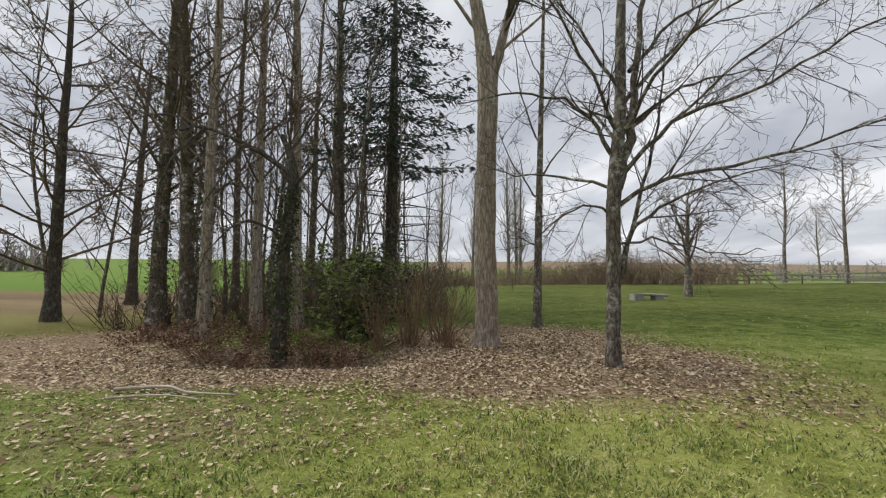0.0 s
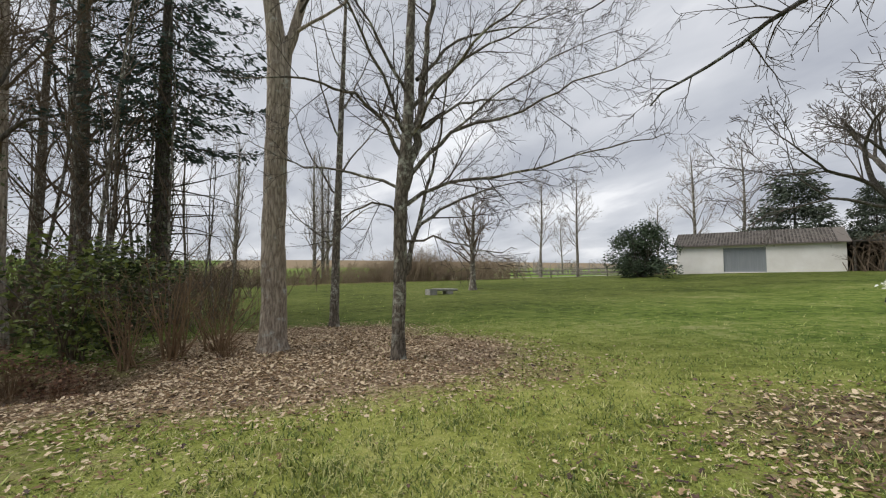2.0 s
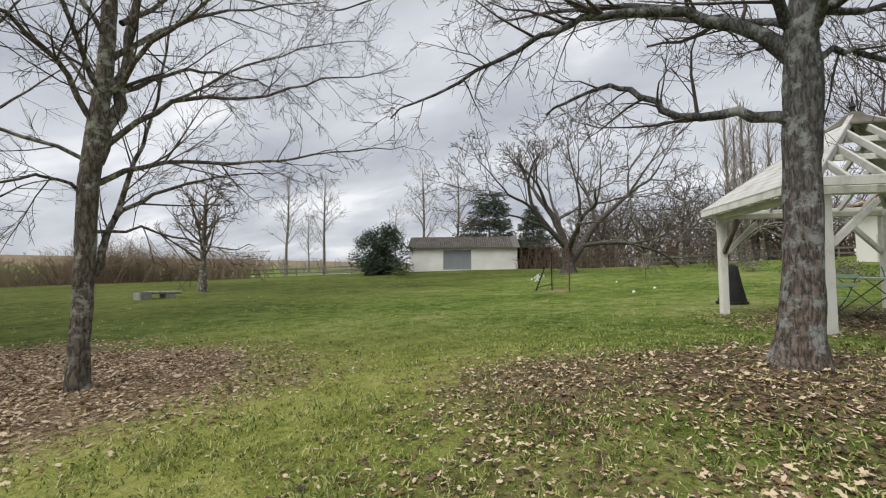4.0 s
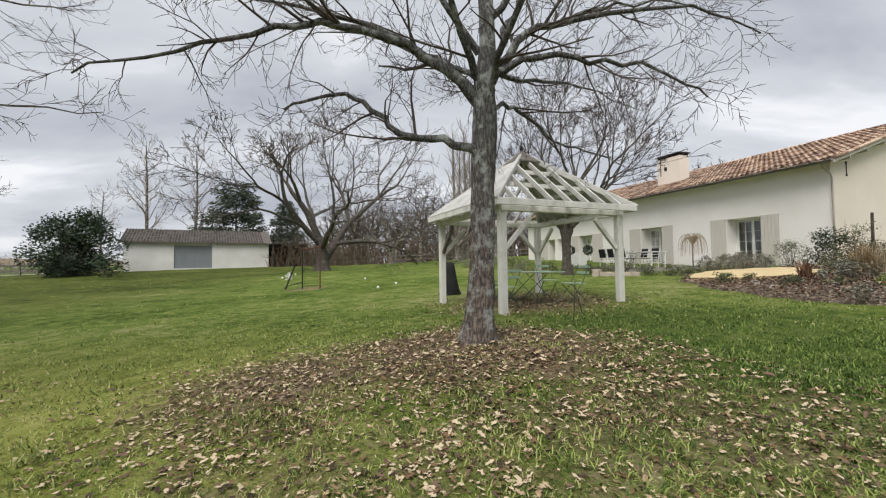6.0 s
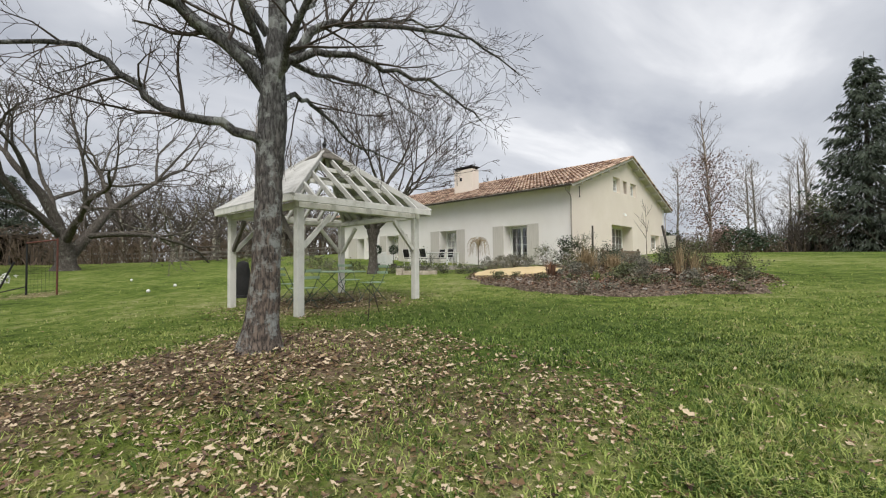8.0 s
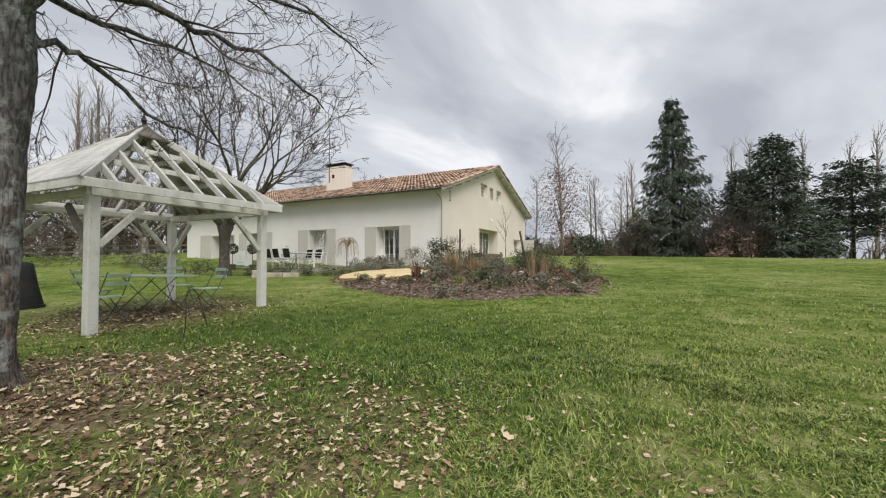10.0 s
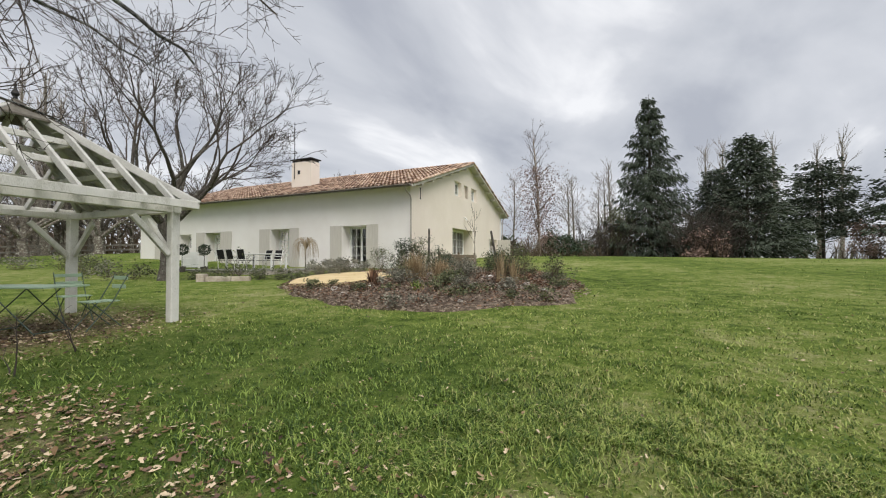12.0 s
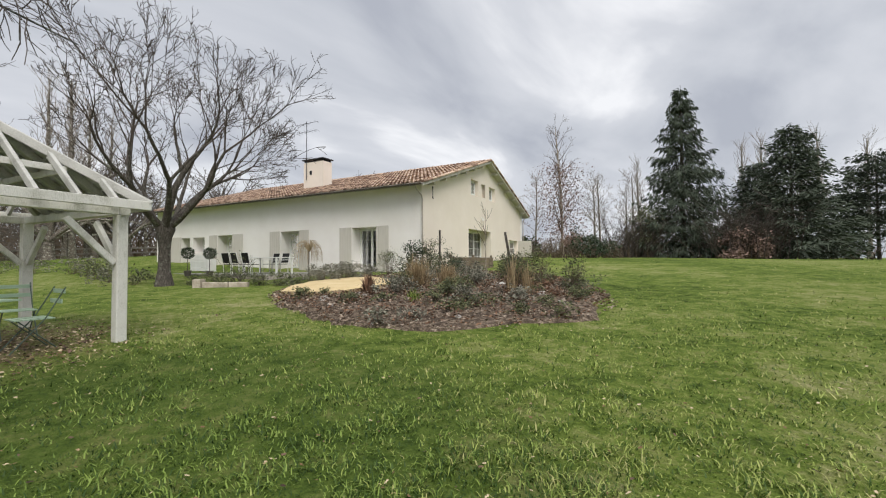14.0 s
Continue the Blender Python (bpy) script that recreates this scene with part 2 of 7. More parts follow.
M_GRAVEL = mat("pale_gravel", (0.40, 0.36, 0.33), (0.28, 0.25, 0.23), 1.0, 0.95, 0.4, 40)
M_GREEN = mat("pale_green_metal", (0.42, 0.55, 0.42), (0.36, 0.48, 0.36), 3.0, 0.5, 0.05, 40)
M_GREEN_DK = mat("dark_green_metal", (0.09, 0.13, 0.10), (0.06, 0.085, 0.07), 3.0, 0.5, 0.05, 40)
M_BLACK = mat("black_fabric", (0.022, 0.022, 0.022), (0.012, 0.012, 0.012), 4.0, 0.9, 0.3, 30)
M_RED = mat("rust_red_paint", (0.16, 0.055, 0.04), (0.08, 0.035, 0.028), 6.0, 0.6, 0.1, 40)
M_GRASSBLADE = mat("grass_blade", (0.38, 0.445, 0.125), (0.06, 0.11, 0.02), 2.2, 0.6, 0.0, 30, island=0.95, c3=(0.185, 0.27, 0.048), trans=0.25)
M_GRASSDRY = mat("grass_blade_yellowish", (0.50, 0.485, 0.21), (0.11, 0.14, 0.036), 2.2, 0.6, 0.0, 30, island=0.9, c3=(0.29, 0.335, 0.085), trans=0.3)
M_GRASSLUSH = mat("grass_blade_lush", (0.24, 0.33, 0.072), (0.038, 0.076, 0.014), 2.2, 0.6, 0.0, 30, island=0.95, c3=(0.11, 0.182, 0.03), trans=0.25)
M_DRYGRASS = mat("dry_grass", (0.42, 0.33, 0.20), (0.25, 0.18, 0.10), 1.5, 0.8, 0.0, 30, island=0.8, trans=0.15)
M_LEAF = mat("dead_leaf", (0.54, 0.435, 0.30), (0.165, 0.105, 0.054), 3.0, 0.85, 0.0, 30, island=1.3, c3=(0.38, 0.275, 0.165))
M_LEAF_GREY = mat("faded_leaf", (0.40, 0.33, 0.265), (0.13, 0.095, 0.07), 3.0, 0.85, 0.0, 30, island=1.2, c3=(0.25, 0.195, 0.15))
M_LEAF_DARK = mat("wet_leaf", (0.16, 0.10, 0.07), (0.05, 0.03, 0.022), 3.0, 0.7, 0.0, 30, island=1.0)
M_LAVENDER = mat("grey_shrub", (0.27, 0.265, 0.21), (0.11, 0.11, 0.085), 2.0, 0.9, 0.0, 30, island=0.8)
M_SHRUB = mat("shrub_leaf", (0.17, 0.185, 0.085), (0.055, 0.065, 0.035), 2.0, 0.7, 0.0, 30, island=0.8)
M_RUSSET = mat("russet_leaf", (0.25, 0.14, 0.085), (0.10, 0.058, 0.038), 2.0, 0.8, 0.0, 30, island=0.9)
M_PINKLEAF = mat("withered_leaf", (0.33, 0.225, 0.19), (0.16, 0.108, 0.09), 2.0, 0.85, 0.0, 30, island=0.9)


# ---- building helpers ----
class Acc:
    """Collects vertices and faces of one mesh."""
    def __init__(self):
        self.v, self.f = [], []

    def add(self, vs, fs):
        o = len(self.v)
        self.v.extend(vs)
        self.f.extend([tuple(i + o for i in f) for f in fs])
        return self

    def box(self, x0, x1, y0, y1, z0, z1):
        vs = [(x, y, z) for z in (z0, z1) for y in (y0, y1) for x in (x0, x1)]
        return self.add(vs, [(0, 2, 3, 1), (4, 5, 7, 6), (0, 1, 5, 4), (2, 6, 7, 3), (0, 4, 6, 2), (1, 3, 7, 5)])

    def beam(self, p0, p1, w, h, ch=0.012, up=(0, 0, 1), w1=None, h1=None):
        """A timber from p0 to p1 with chamfered edges."""
        p0, p1 = Vector(p0), Vector(p1)
        d = (p1 - p0).normalized()
        s = d.cross(Vector(up))
        if s.length < 1e-4:
            s = d.cross(Vector((0, 1, 0)))
        s.normalize()
        u = s.cross(d)
        vs = []
        for p, ww, hh in ((p0, w, h), (p1, w1 or w, h1 or h)):
            a, b = ww / 2, hh / 2
            for x, y in ((a - ch, b), (a, b - ch), (a, -b + ch), (a - ch, -b), (-a + ch, -b), (-a, -b + ch), (-a, b - ch), (-a + ch, b)):
                vs.append(tuple(p + s * x + u * y))
        fs = [(i, (i + 1) % 8, 8 + (i + 1) % 8, 8 + i) for i in range(8)] + [tuple(range(7, -1, -1)), tuple(range(8, 16))]
        return self.add(vs, fs)

    def tube(self, pts, rad, sides=6, cap=True):
        n = len(pts)
        o = len(self.v)
        prev = None
        for i in range(n):
            a, b = pts[max(0, i - 1)], pts[min(n - 1, i + 1)]
            dx, dy, dz = b[0] - a[0], b[1] - a[1], b[2] - a[2]
            l = math.sqrt(dx * dx + dy * dy + dz * dz) or 1.0
            dx, dy, dz = dx / l, dy / l, dz / l
            if prev is None:
                prev = (1.0, 0.0, 0.0) if abs(dx) < 0.8 else (0.0, 1.0, 0.0)
            k = prev[0] * dx + prev[1] * dy + prev[2] * dz
            sx, sy, sz = prev[0] - k * dx, prev[1] - k * dy, prev[2] - k * dz
            l = math.sqrt(sx * sx + sy * sy + sz * sz) or 1.0
            sx, sy, sz = sx / l, sy / l, sz / l
            prev = (sx, sy, sz)
            ux, uy, uz = dy * sz - dz * sy, dz * sx - dx * sz, dx * sy - dy * sx
            x, y, z = pts[i]
            r = rad[i]
            for c, s in CIRC[sides]:
                self.v.append((x + r * (c * sx + s * ux), y + r * (c * sy + s * uy), z + r * (c * sz + s * uz)))
        for i in range(n - 1):
            q = o + i * sides
            for j in range(sides):
                k = (j + 1) % sides
                self.f.append((q + j, q + k, q + sides + k, q + sides + j))
        if cap:
            self.f.append(tuple(o + (n - 1) * sides + j for j in range(sides)))
        return self


CIRC = {n: [(math.cos(2 * math.pi * i / n), math.sin(2 * math.pi * i / n)) for i in range(n)] for n in range(3, 33)}


def mesh_of(name, acc, material, smooth=False):
    me = bpy.data.meshes.new(name)
    me.from_pydata(acc.v, [], acc.f)
    me.materials.append(material)
    if smooth:
        me.polygons.foreach_set("use_smooth", [True] * len(me.polygons))
    me.update()
    return me


def part(name, acc, material, parent=None, label="", smooth=False):
    """One mesh object under a thing or a part (or at top level)."""
    ob = new(name, mesh_of(name, acc, material, smooth))
    if parent is not None:
        ob.parent = parent
    if label:
        tagged(ob, label)
    return ob


def thing(name, m, label, category, group="", kind=""):
    ob = new(name)
    ob.empty_display_size = 0.2
    ob.matrix_world = m
    return tagged(ob, label, category, group, kind)


# ---- ground ----
def sstep(a, b, x):
    t = min(1.0, max(0.0, (x - a) / (b - a)))
    return t * t * (3 - 2 * t)


def sclip(x, a, b, k=1.5):
    def f(u):
        return u if u > 20 else math.log1p(math.exp(max(u, -40)))
    return a + k * f((x - a) / k) - k * f((x - b) / k)


def ground_z(x, y):
    east = 1 - 0.75 * sstep(22, 60, y)
    h = 0.25 + 0.02 * sclip(x, -15, 20) - 0.045 * sclip(y, -31, 7, 3.0)
    h += 0.045 * (sclip(x, 20, 48) - 20) * east
    h += 0.19 * math.exp(-((x - 5.2) ** 2 + (y + 0.6) ** 2) / 5.0)
    h += 0.05 * (sclip(y, 80, 260, 8) - 80)
    h -= 0.55 * math.exp(-(((x + 2.75) / 1.7) ** 4 + ((y - 7.35) / 0.8) ** 4))
    h -= 0.14 * math.exp(-(((x - 21) / 9) ** 2 + ((y + 13) / 4.5) ** 2))
    return h


def leafy(x, y):
    """How thickly dead leaves lie, 0 to 1."""
    d = 0.0
    for cx, cy, rx, ry, k in LITTER:
        q = ((x - cx) / rx) ** 2 + ((y - cy) / ry) ** 2
        d = max(d, k * (1 - sstep(0.45, 1.25, q)))
    return d


LITTER = [(1.6, 6.9, 3.6, 2.8, 1.0), (-3.6, 6.8, 4.6, 2.0, 0.9), (1.4, 9.6, 3.2, 2.4, 0.8), (-8.5, 9.0, 4.0, 3.2, 0.7), (3.4, 4.4, 1.9, 1.0, 0.35),
          (5.1, -0.8, 1.6, 1.9, 0.8), (3.2, -1.7, 1.5, 2.0, 0.52), (4.7, -2.6, 1.1, 0.9, 0.38), (4.5, 1.2, 1.5, 1.7, 0.62), (2.6, 0.5, 1.6, 1.8, 0.42), (-2.5, 3.8, 3.2, 1.5, 0.34),
          (10.1, -2.6, 2.3, 2.3, 0.6), (19.6, 5.0, 1.8, 1.2, 0.4), (2.0, -2.9, 1.2, 1.2, 0.25)]


def ground_sheet():
    n = 300
    def axis(c):
        return [c + 2.4 * math.sinh(u * 7.3) for u in np.linspace(-1, 1, n)]
    xs, ys = axis(3.0), axis(2.0)
    acc = Acc()
    for y in ys:
        for x in xs:
            z = ground_z(x, y)
            near = math.exp(-((x - 3) ** 2 + (y - 2) ** 2) / 3000)
            z += near * (0.035 * noise.noise((x * 0.45, y * 0.45, 0)) + 0.012 * noise.noise((x * 2.3, y * 2.3, 5)))
            acc.v.append((x, y, z))
    acc.f = [(j * n + i, j * n + i + 1, (j + 1) * n + i + 1, (j + 1) * n + i) for j in range(n - 1) for i in range(n - 1)]
    return tagged(part("ground", acc, ground_material(), smooth=True), "green winter lawn with scattered brown dead leaves", "lawn", kind="structure")


def ground_material():
    m = bpy.data.materials.new("lawn_and_litter")
    m.use_nodes = True
    t = m.node_tree
    b = t.nodes["Principled BSDF"]
    b.inputs["Roughness"].default_value = 0.95
    b.inputs["Specular IOR Level"].default_value = 0.1
    L = t.links.new
    tc = t.nodes.new("ShaderNodeTexCoord")

    def nz(scale, detail=5, rough=0.6, stretch=None):
        n = t.nodes.new("ShaderNodeTexNoise")
        n.inputs["Scale"].default_value, n.inputs["Detail"].default_value, n.inputs["Roughness"].default_value = scale, detail, rough
        src = tc.outputs["Object"]
        if stretch:
            mp = t.nodes.new("ShaderNodeMapping")
            mp.inputs["Scale"].default_value = stretch
            L(src, mp.inputs[0])
            src = mp.outputs[0]
        L(src, n.inputs["Vector"])
        return n.outputs[0]

    def ramp(fac, *stops):
        r = t.nodes.new("ShaderNodeValToRGB")
        e = r.color_ramp.elements
        e[0].position, e[0].color = stops[0][0], (*stops[0][1], 1)
        e[1].position, e[1].color = stops[-1][0], (*stops[-1][1], 1)
        for p, c in stops[1:-1]:
            x = e.new(p)
            x.color = (*c, 1)
        L(fac, r.inputs[0])
        return r.outputs[0]

    def math_(op, a, bb, clamp=False):
        n = t.nodes.new("ShaderNodeMath")
        n.operation, n.use_clamp = op, clamp
        for i, v in enumerate((a, bb)):
            if isinstance(v, (int, float)):
                n.inputs[i].default_value = v
            else:
                L(v, n.inputs[i])
        return n.outputs[0]

    def mix(fac, a, bb):
        n = t.nodes.new("ShaderNodeMix")
        n.data_type = "RGBA"
        L(fac, n.inputs[0])
        L(a, n.inputs[6])
        L(bb, n.inputs[7])
        return n.outputs[2]

    big, mid, fine = nz(0.12, 4), nz(1.1, 5), nz(38, 5, 0.7)
    tuss, clod = nz(3.4, 6, 0.72), nz(11, 5, 0.75)
    grassy = math_("ADD", math_("MULTIPLY", big, 0.26), math_("ADD", math_("MULTIPLY", mid, 0.2), math_("ADD", math_("MULTIPLY", tuss, 0.34), math_("ADD", math_("MULTIPLY", clod, 0.22), math_("MULTIPLY", fine, 0.14)))))
    lawn = ramp(grassy, (0.47, (0.026, 0.040, 0.008)), (0.53, (0.072, 0.112, 0.019)), (0.58, (0.140, 0.196, 0.036)), (0.63, (0.215, 0.242, 0.075)), (0.68, (0.32, 0.31, 0.15)))
    sep = t.nodes.new("ShaderNodeSeparateXYZ")
    L(tc.outputs["Object"], sep.inputs[0])
    mossy = ramp(grassy, (0.46, (0.12, 0.135, 0.032)), (0.53, (0.235, 0.265, 0.058)), (0.60, (0.33, 0.35, 0.095)), (0.67, (0.43, 0.41, 0.165)))
    north_ = math_("MULTIPLY", math_("ADD", math_("ADD", sep.outputs[1], -0.2), math_("MULTIPLY", mid, 2.0)), 0.32, True)
    away = math_("SUBTRACT", 1.0, math_("MULTIPLY", math_("SUBTRACT", sep.outputs[1], 5.0), 0.18, True))
    west_ = math_("SUBTRACT", 1.0, math_("MULTIPLY", math_("SUBTRACT", sep.outputs[0], 4.6), 0.22, True))
    east_ = math_("ADD", math_("MULTIPLY", math_("ADD", sep.outputs[0], 3.0), 0.2, True), 0.25, True)
    lawn = mix(math_("MULTIPLY", math_("MULTIPLY", math_("MULTIPLY", north_, away), west_), east_), lawn, mossy)
    # lush dark turf between the walnut tree and the bed
    lushx = math_("MULTIPLY", math_("SUBTRACT", sep.outputs[0], 5.2), 0.30)
    lushy = math_("MULTIPLY", math_("SUBTRACT", sep.outputs[1], -4.2), 0.36)
    lq = math_("ADD", math_("MULTIPLY", lushx, lushx), math_("MULTIPLY", lushy, lushy))
    lush = math_("MULTIPLY", math_("SUBTRACT", math_("ADD", math_("MULTIPLY", mid, 0.9), 0.75), lq), 1.3, True)
    deep = ramp(grassy, (0.46, (0.021, 0.035, 0.007)), (0.54, (0.048, 0.082, 0.014)), (0.61, (0.092, 0.138, 0.026)), (0.68, (0.165, 0.185, 0.058)))
    # the meadow end of the lawn stays darker and more olive
    olive = ramp(grassy, (0.46, (0.025, 0.035, 0.008)), (0.54, (0.056, 0.070, 0.014)), (0.61, (0.096, 0.112, 0.025)), (0.68, (0.145, 0.155, 0.052)))
    lawn = mix(math_("MULTIPLY", math_("MULTIPLY", math_("SUBTRACT", sep.outputs[1], 7.0), 0.12, True), 0.85), lawn, olive)
    lawn = mix(lush, lawn, deep)
    lf = nz(17, 4, 0.75)
    vor = t.nodes.new("ShaderNodeTexVoronoi")
    vor.inputs["Scale"].default_value = 21
    L(tc.outputs["Object"], vor.inputs["Vector"])
    vcol = t.nodes.new("ShaderNodeSeparateColor")
    L(vor.outputs["Color"], vcol.inputs[0])
    litter = ramp(math_("ADD", math_("MULTIPLY", lf, 0.45), math_("MULTIPLY", vcol.outputs[0], 0.5)), (0.18, (0.12, 0.085, 0.055)), (0.45, (0.29, 0.21, 0.135)), (0.62, (0.39, 0.29, 0.195)), (0.8, (0.50, 0.39, 0.275)))
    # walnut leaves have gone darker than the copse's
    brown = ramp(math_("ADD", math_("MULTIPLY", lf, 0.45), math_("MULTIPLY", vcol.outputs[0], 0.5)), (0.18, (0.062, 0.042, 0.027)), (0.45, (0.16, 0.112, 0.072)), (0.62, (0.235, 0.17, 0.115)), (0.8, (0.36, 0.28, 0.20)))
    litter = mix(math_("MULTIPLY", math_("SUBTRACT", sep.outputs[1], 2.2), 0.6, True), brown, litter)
    # litter zones: ellipses under the trees with ragged edges
    total = None
    for cx, cy, rx, ry, k in LITTER:
        qx = math_("MULTIPLY", math_("SUBTRACT", sep.outputs[0], cx), 1 / rx)
        qy = math_("MULTIPLY", math_("SUBTRACT", sep.outputs[1], cy), 1 / ry)
        q = math_("ADD", math_("MULTIPLY", qx, qx), math_("MULTIPLY", qy, qy))
        z = math_("MULTIPLY", math_("SUBTRACT", 1.3, q), k * (1.25 if cy > 2 else 1.0), True)
        total = z if total is None else math_("MAXIMUM", total, z)
    ragged = math_("ADD", math_("MULTIPLY", nz(2.6, 7, 0.75), 1.5), math_("MULTIPLY", lf, 1.2))
    fac = math_("MULTIPLY", math_("SUBTRACT", math_("ADD", math_("MULTIPLY", total, 1.35), ragged), 1.85), 1.7, True)
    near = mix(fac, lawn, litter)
    # beyond the garden: brown stubble, then green and brown fields
    yy = math_("ADD", math_("MULTIPLY", sep.outputs[1], 0.005), math_("MULTIPLY", math_("SUBTRACT", nz(0.06, 4), 0.5), 0.12))
    wild = math_("MULTIPLY", nz(0.9, 5), 0.08)
    far = ramp(math_("ADD", yy, wild), (0.10, (0.20, 0.23, 0.06)), (0.16, (0.23, 0.165, 0.10)), (0.29, (0.21, 0.155, 0.09)), (0.34, (0.13, 0.21, 0.035)), (0.66, (0.15, 0.22, 0.045)), (0.72, (0.22, 0.17, 0.11)))
    out_y = math_("MULTIPLY", math_("SUBTRACT", sep.outputs[1], 46), 0.1, True)
    L_near = mix(out_y, near, far)
    # west of the copse: olive rough grass, a brown strip, then a green crop
    wy = math_("ADD", math_("MULTIPLY", sep.outputs[1], 0.01), math_("ADD", math_("MULTIPLY", math_("SUBTRACT", nz(0.35, 5), 0.5), 0.10), math_("MULTIPLY", math_("SUBTRACT", nz(2.2, 5), 0.5), 0.05)))
    rough_ = ramp(wy, (0.10, (0.20, 0.19, 0.055)), (0.15, (0.21, 0.19, 0.07)), (0.18, (0.19, 0.14, 0.078)), (0.22, (0.24, 0.185, 0.10)), (0.25, (0.15, 0.11, 0.062)), (0.31, (0.20, 0.145, 0.08)), (0.36, (0.11, 0.19, 0.03)), (0.9, (0.13, 0.20, 0.04)))
    out_x = math_("MULTIPLY", math_("ADD", math_("SUBTRACT", -9.0, sep.outputs[0]), math_("MULTIPLY", mid, 2.0)), 0.4, True)
    behind = math_("MULTIPLY", math_("SUBTRACT", sep.outputs[1], 9.0), 0.4, True)
    L(mix(math_("MULTIPLY", out_x, behind), L_near, rough_), b.inputs["Base Color"])
    bp = t.nodes.new("ShaderNodeBump")
    bp.inputs["Strength"].default_value, bp.inputs["Distance"].default_value = 0.8, 0.07
    L(math_("ADD", math_("MULTIPLY", fine, 0.7), math_("ADD", math_("MULTIPLY", clod, 1.0), math_("MULTIPLY", lf, 0.6))), bp.inputs["Height"])
    L(bp.outputs[0], b.inputs["Normal"])
    return m


ground_sheet()


# ---- house ----
HX, HY, HZ, HROT = 15.78, -16.51, 1.25, 16.99
HL, HW = 22.3, 16.06
EAVE, RIDGE, OV, OVE = 4.16, 6.99, 0.41, 0.62


def wall_grid(acc, s0, s1, z0, z1, holes, thick, to3):
    """A wall in its own plane with rectangular holes through it. to3(s, depth, z) gives the place."""
    ss = sorted({s0, s1, *[h[0] for h in holes], *[h[1] for h in holes]})
    zs = sorted({z0, z1, *[h[2] for h in holes], *[h[3] for h in holes]})
    def solid(i, j):
        if not (0 <= i < len(ss) - 1 and 0 <= j < len(zs) - 1):
            return False
        a, b = (ss[i] + ss[i + 1]) / 2, (zs[j] + zs[j + 1]) / 2
        return not any(h[0] < a < h[1] and h[2] < b < h[3] for h in holes)
    for i in range(len(ss) - 1):
        for j in range(len(zs) - 1):
            if not solid(i, j):
                continue
            a, b, c, d = ss[i], ss[i + 1], zs[j], zs[j + 1]
            acc.add([to3(a, 0, c), to3(b, 0, c), to3(b, 0, d), to3(a, 0, d)], [(0, 1, 2, 3)])
            acc.add([to3(a, thick, c), to3(b, thick, c), to3(b, thick, d), to3(a, thick, d)], [(3, 2, 1, 0)])
            for ii, jj, p, q in ((i - 1, j, (a, c), (a, d)), (i + 1, j, (b, c), (b, d)), (i, j - 1, (a, c), (b, c)), (i, j + 1, (a, d), (b, d))):
                if not solid(ii, jj):
                    acc.add([to3(p[0], 0, p[1]), to3(q[0], 0, q[1]), to3(q[0], thick, q[1]), to3(p[0], thick, p[1])], [(0, 1, 2, 3)])


def glass_material():
    m = bpy.data.materials.new("clear_glass")
    m.use_nodes = True
    b = m.node_tree.nodes["Principled BSDF"]
    b.inputs["Base Color"].default_value = (0.85, 0.9, 0.95, 1)
    b.inputs["Roughness"].default_value = 0.03
    b.inputs["Transmission Weight"].default_value = 1.0
    b.inputs["IOR"].default_value = 1.45
    return m


M_PANE = glass_material()


def window_unit(name, parent, s0, s1, z0, z1, cols, rows, to3, depth, leaves=2, label=""):
    """A glazed frame set back in an opening: outer frame, leaves with bars, panes."""
    w = part(name, Acc(), M_WHITE, parent, label)
    fr = Acc()
    def bx(acc, a, b, c, d, d0, d1):
        vs = [to3(x, y, z) for z in (c, d) for y in (d0, d1) for x in (a, b)]
        acc.add(vs, [(0, 2, 3, 1), (4, 5, 7, 6), (0, 1, 5, 4), (2, 6, 7, 3), (0, 4, 6, 2), (1, 3, 7, 5)])
    for a, b, c, d in ((s0, s0 + 0.07, z0, z1), (s1 - 0.07, s1, z0, z1), (s0 + 0.07, s1 - 0.07, z1 - 0.07, z1), (s0 + 0.07, s1 - 0.07, z0, z0 + 0.07)):
        bx(fr, a, b, c, d, depth, depth + 0.07)
    part("window_frame", fr, M_WHITE, w)
    lw = (s1 - s0 - 0.14) / leaves
    for k in range(leaves):
        a, b = s0 + 0.07 + k * lw, s0 + 0.07 + (k + 1) * lw
        c, d = z0 + 0.07, z1 - 0.07
        lf = Acc()
        for q in ((a, a + 0.06, c, d), (b - 0.06, b, c, d), (a + 0.06, b - 0.06, d - 0.07, d), (a + 0.06, b - 0.06, c, c + 0.10)):
            bx(lf, *q, depth + 0.012, depth + 0.055)
        for i in range(1, cols):
            x = a + 0.06 + (b - a - 0.12) * i / cols
            bar = Acc()
            bx(bar, x - 0.014, x + 0.014, c + 0.10, d - 0.07, depth + 0.018, depth + 0.048)
            part("glazing_bar", bar, M_WHITE, w)
        for j in range(1, rows):
            z = c + 0.10 + (d - c - 0.17) * j / rows
            bar = Acc()
            bx(bar, a + 0.06, b - 0.06, z - 0.014, z + 0.014, depth + 0.02, depth + 0.046)
            part("glazing_bar", bar, M_WHITE, w)
        part("casement", lf, M_WHITE, w)
        pn = Acc()
        bx(pn, a + 0.05, b - 0.05, c + 0.05, d - 0.05, depth + 0.03, depth + 0.036)
        p = part("pane", pn, M_PANE, w)
        p.visible_shadow = False
    return w


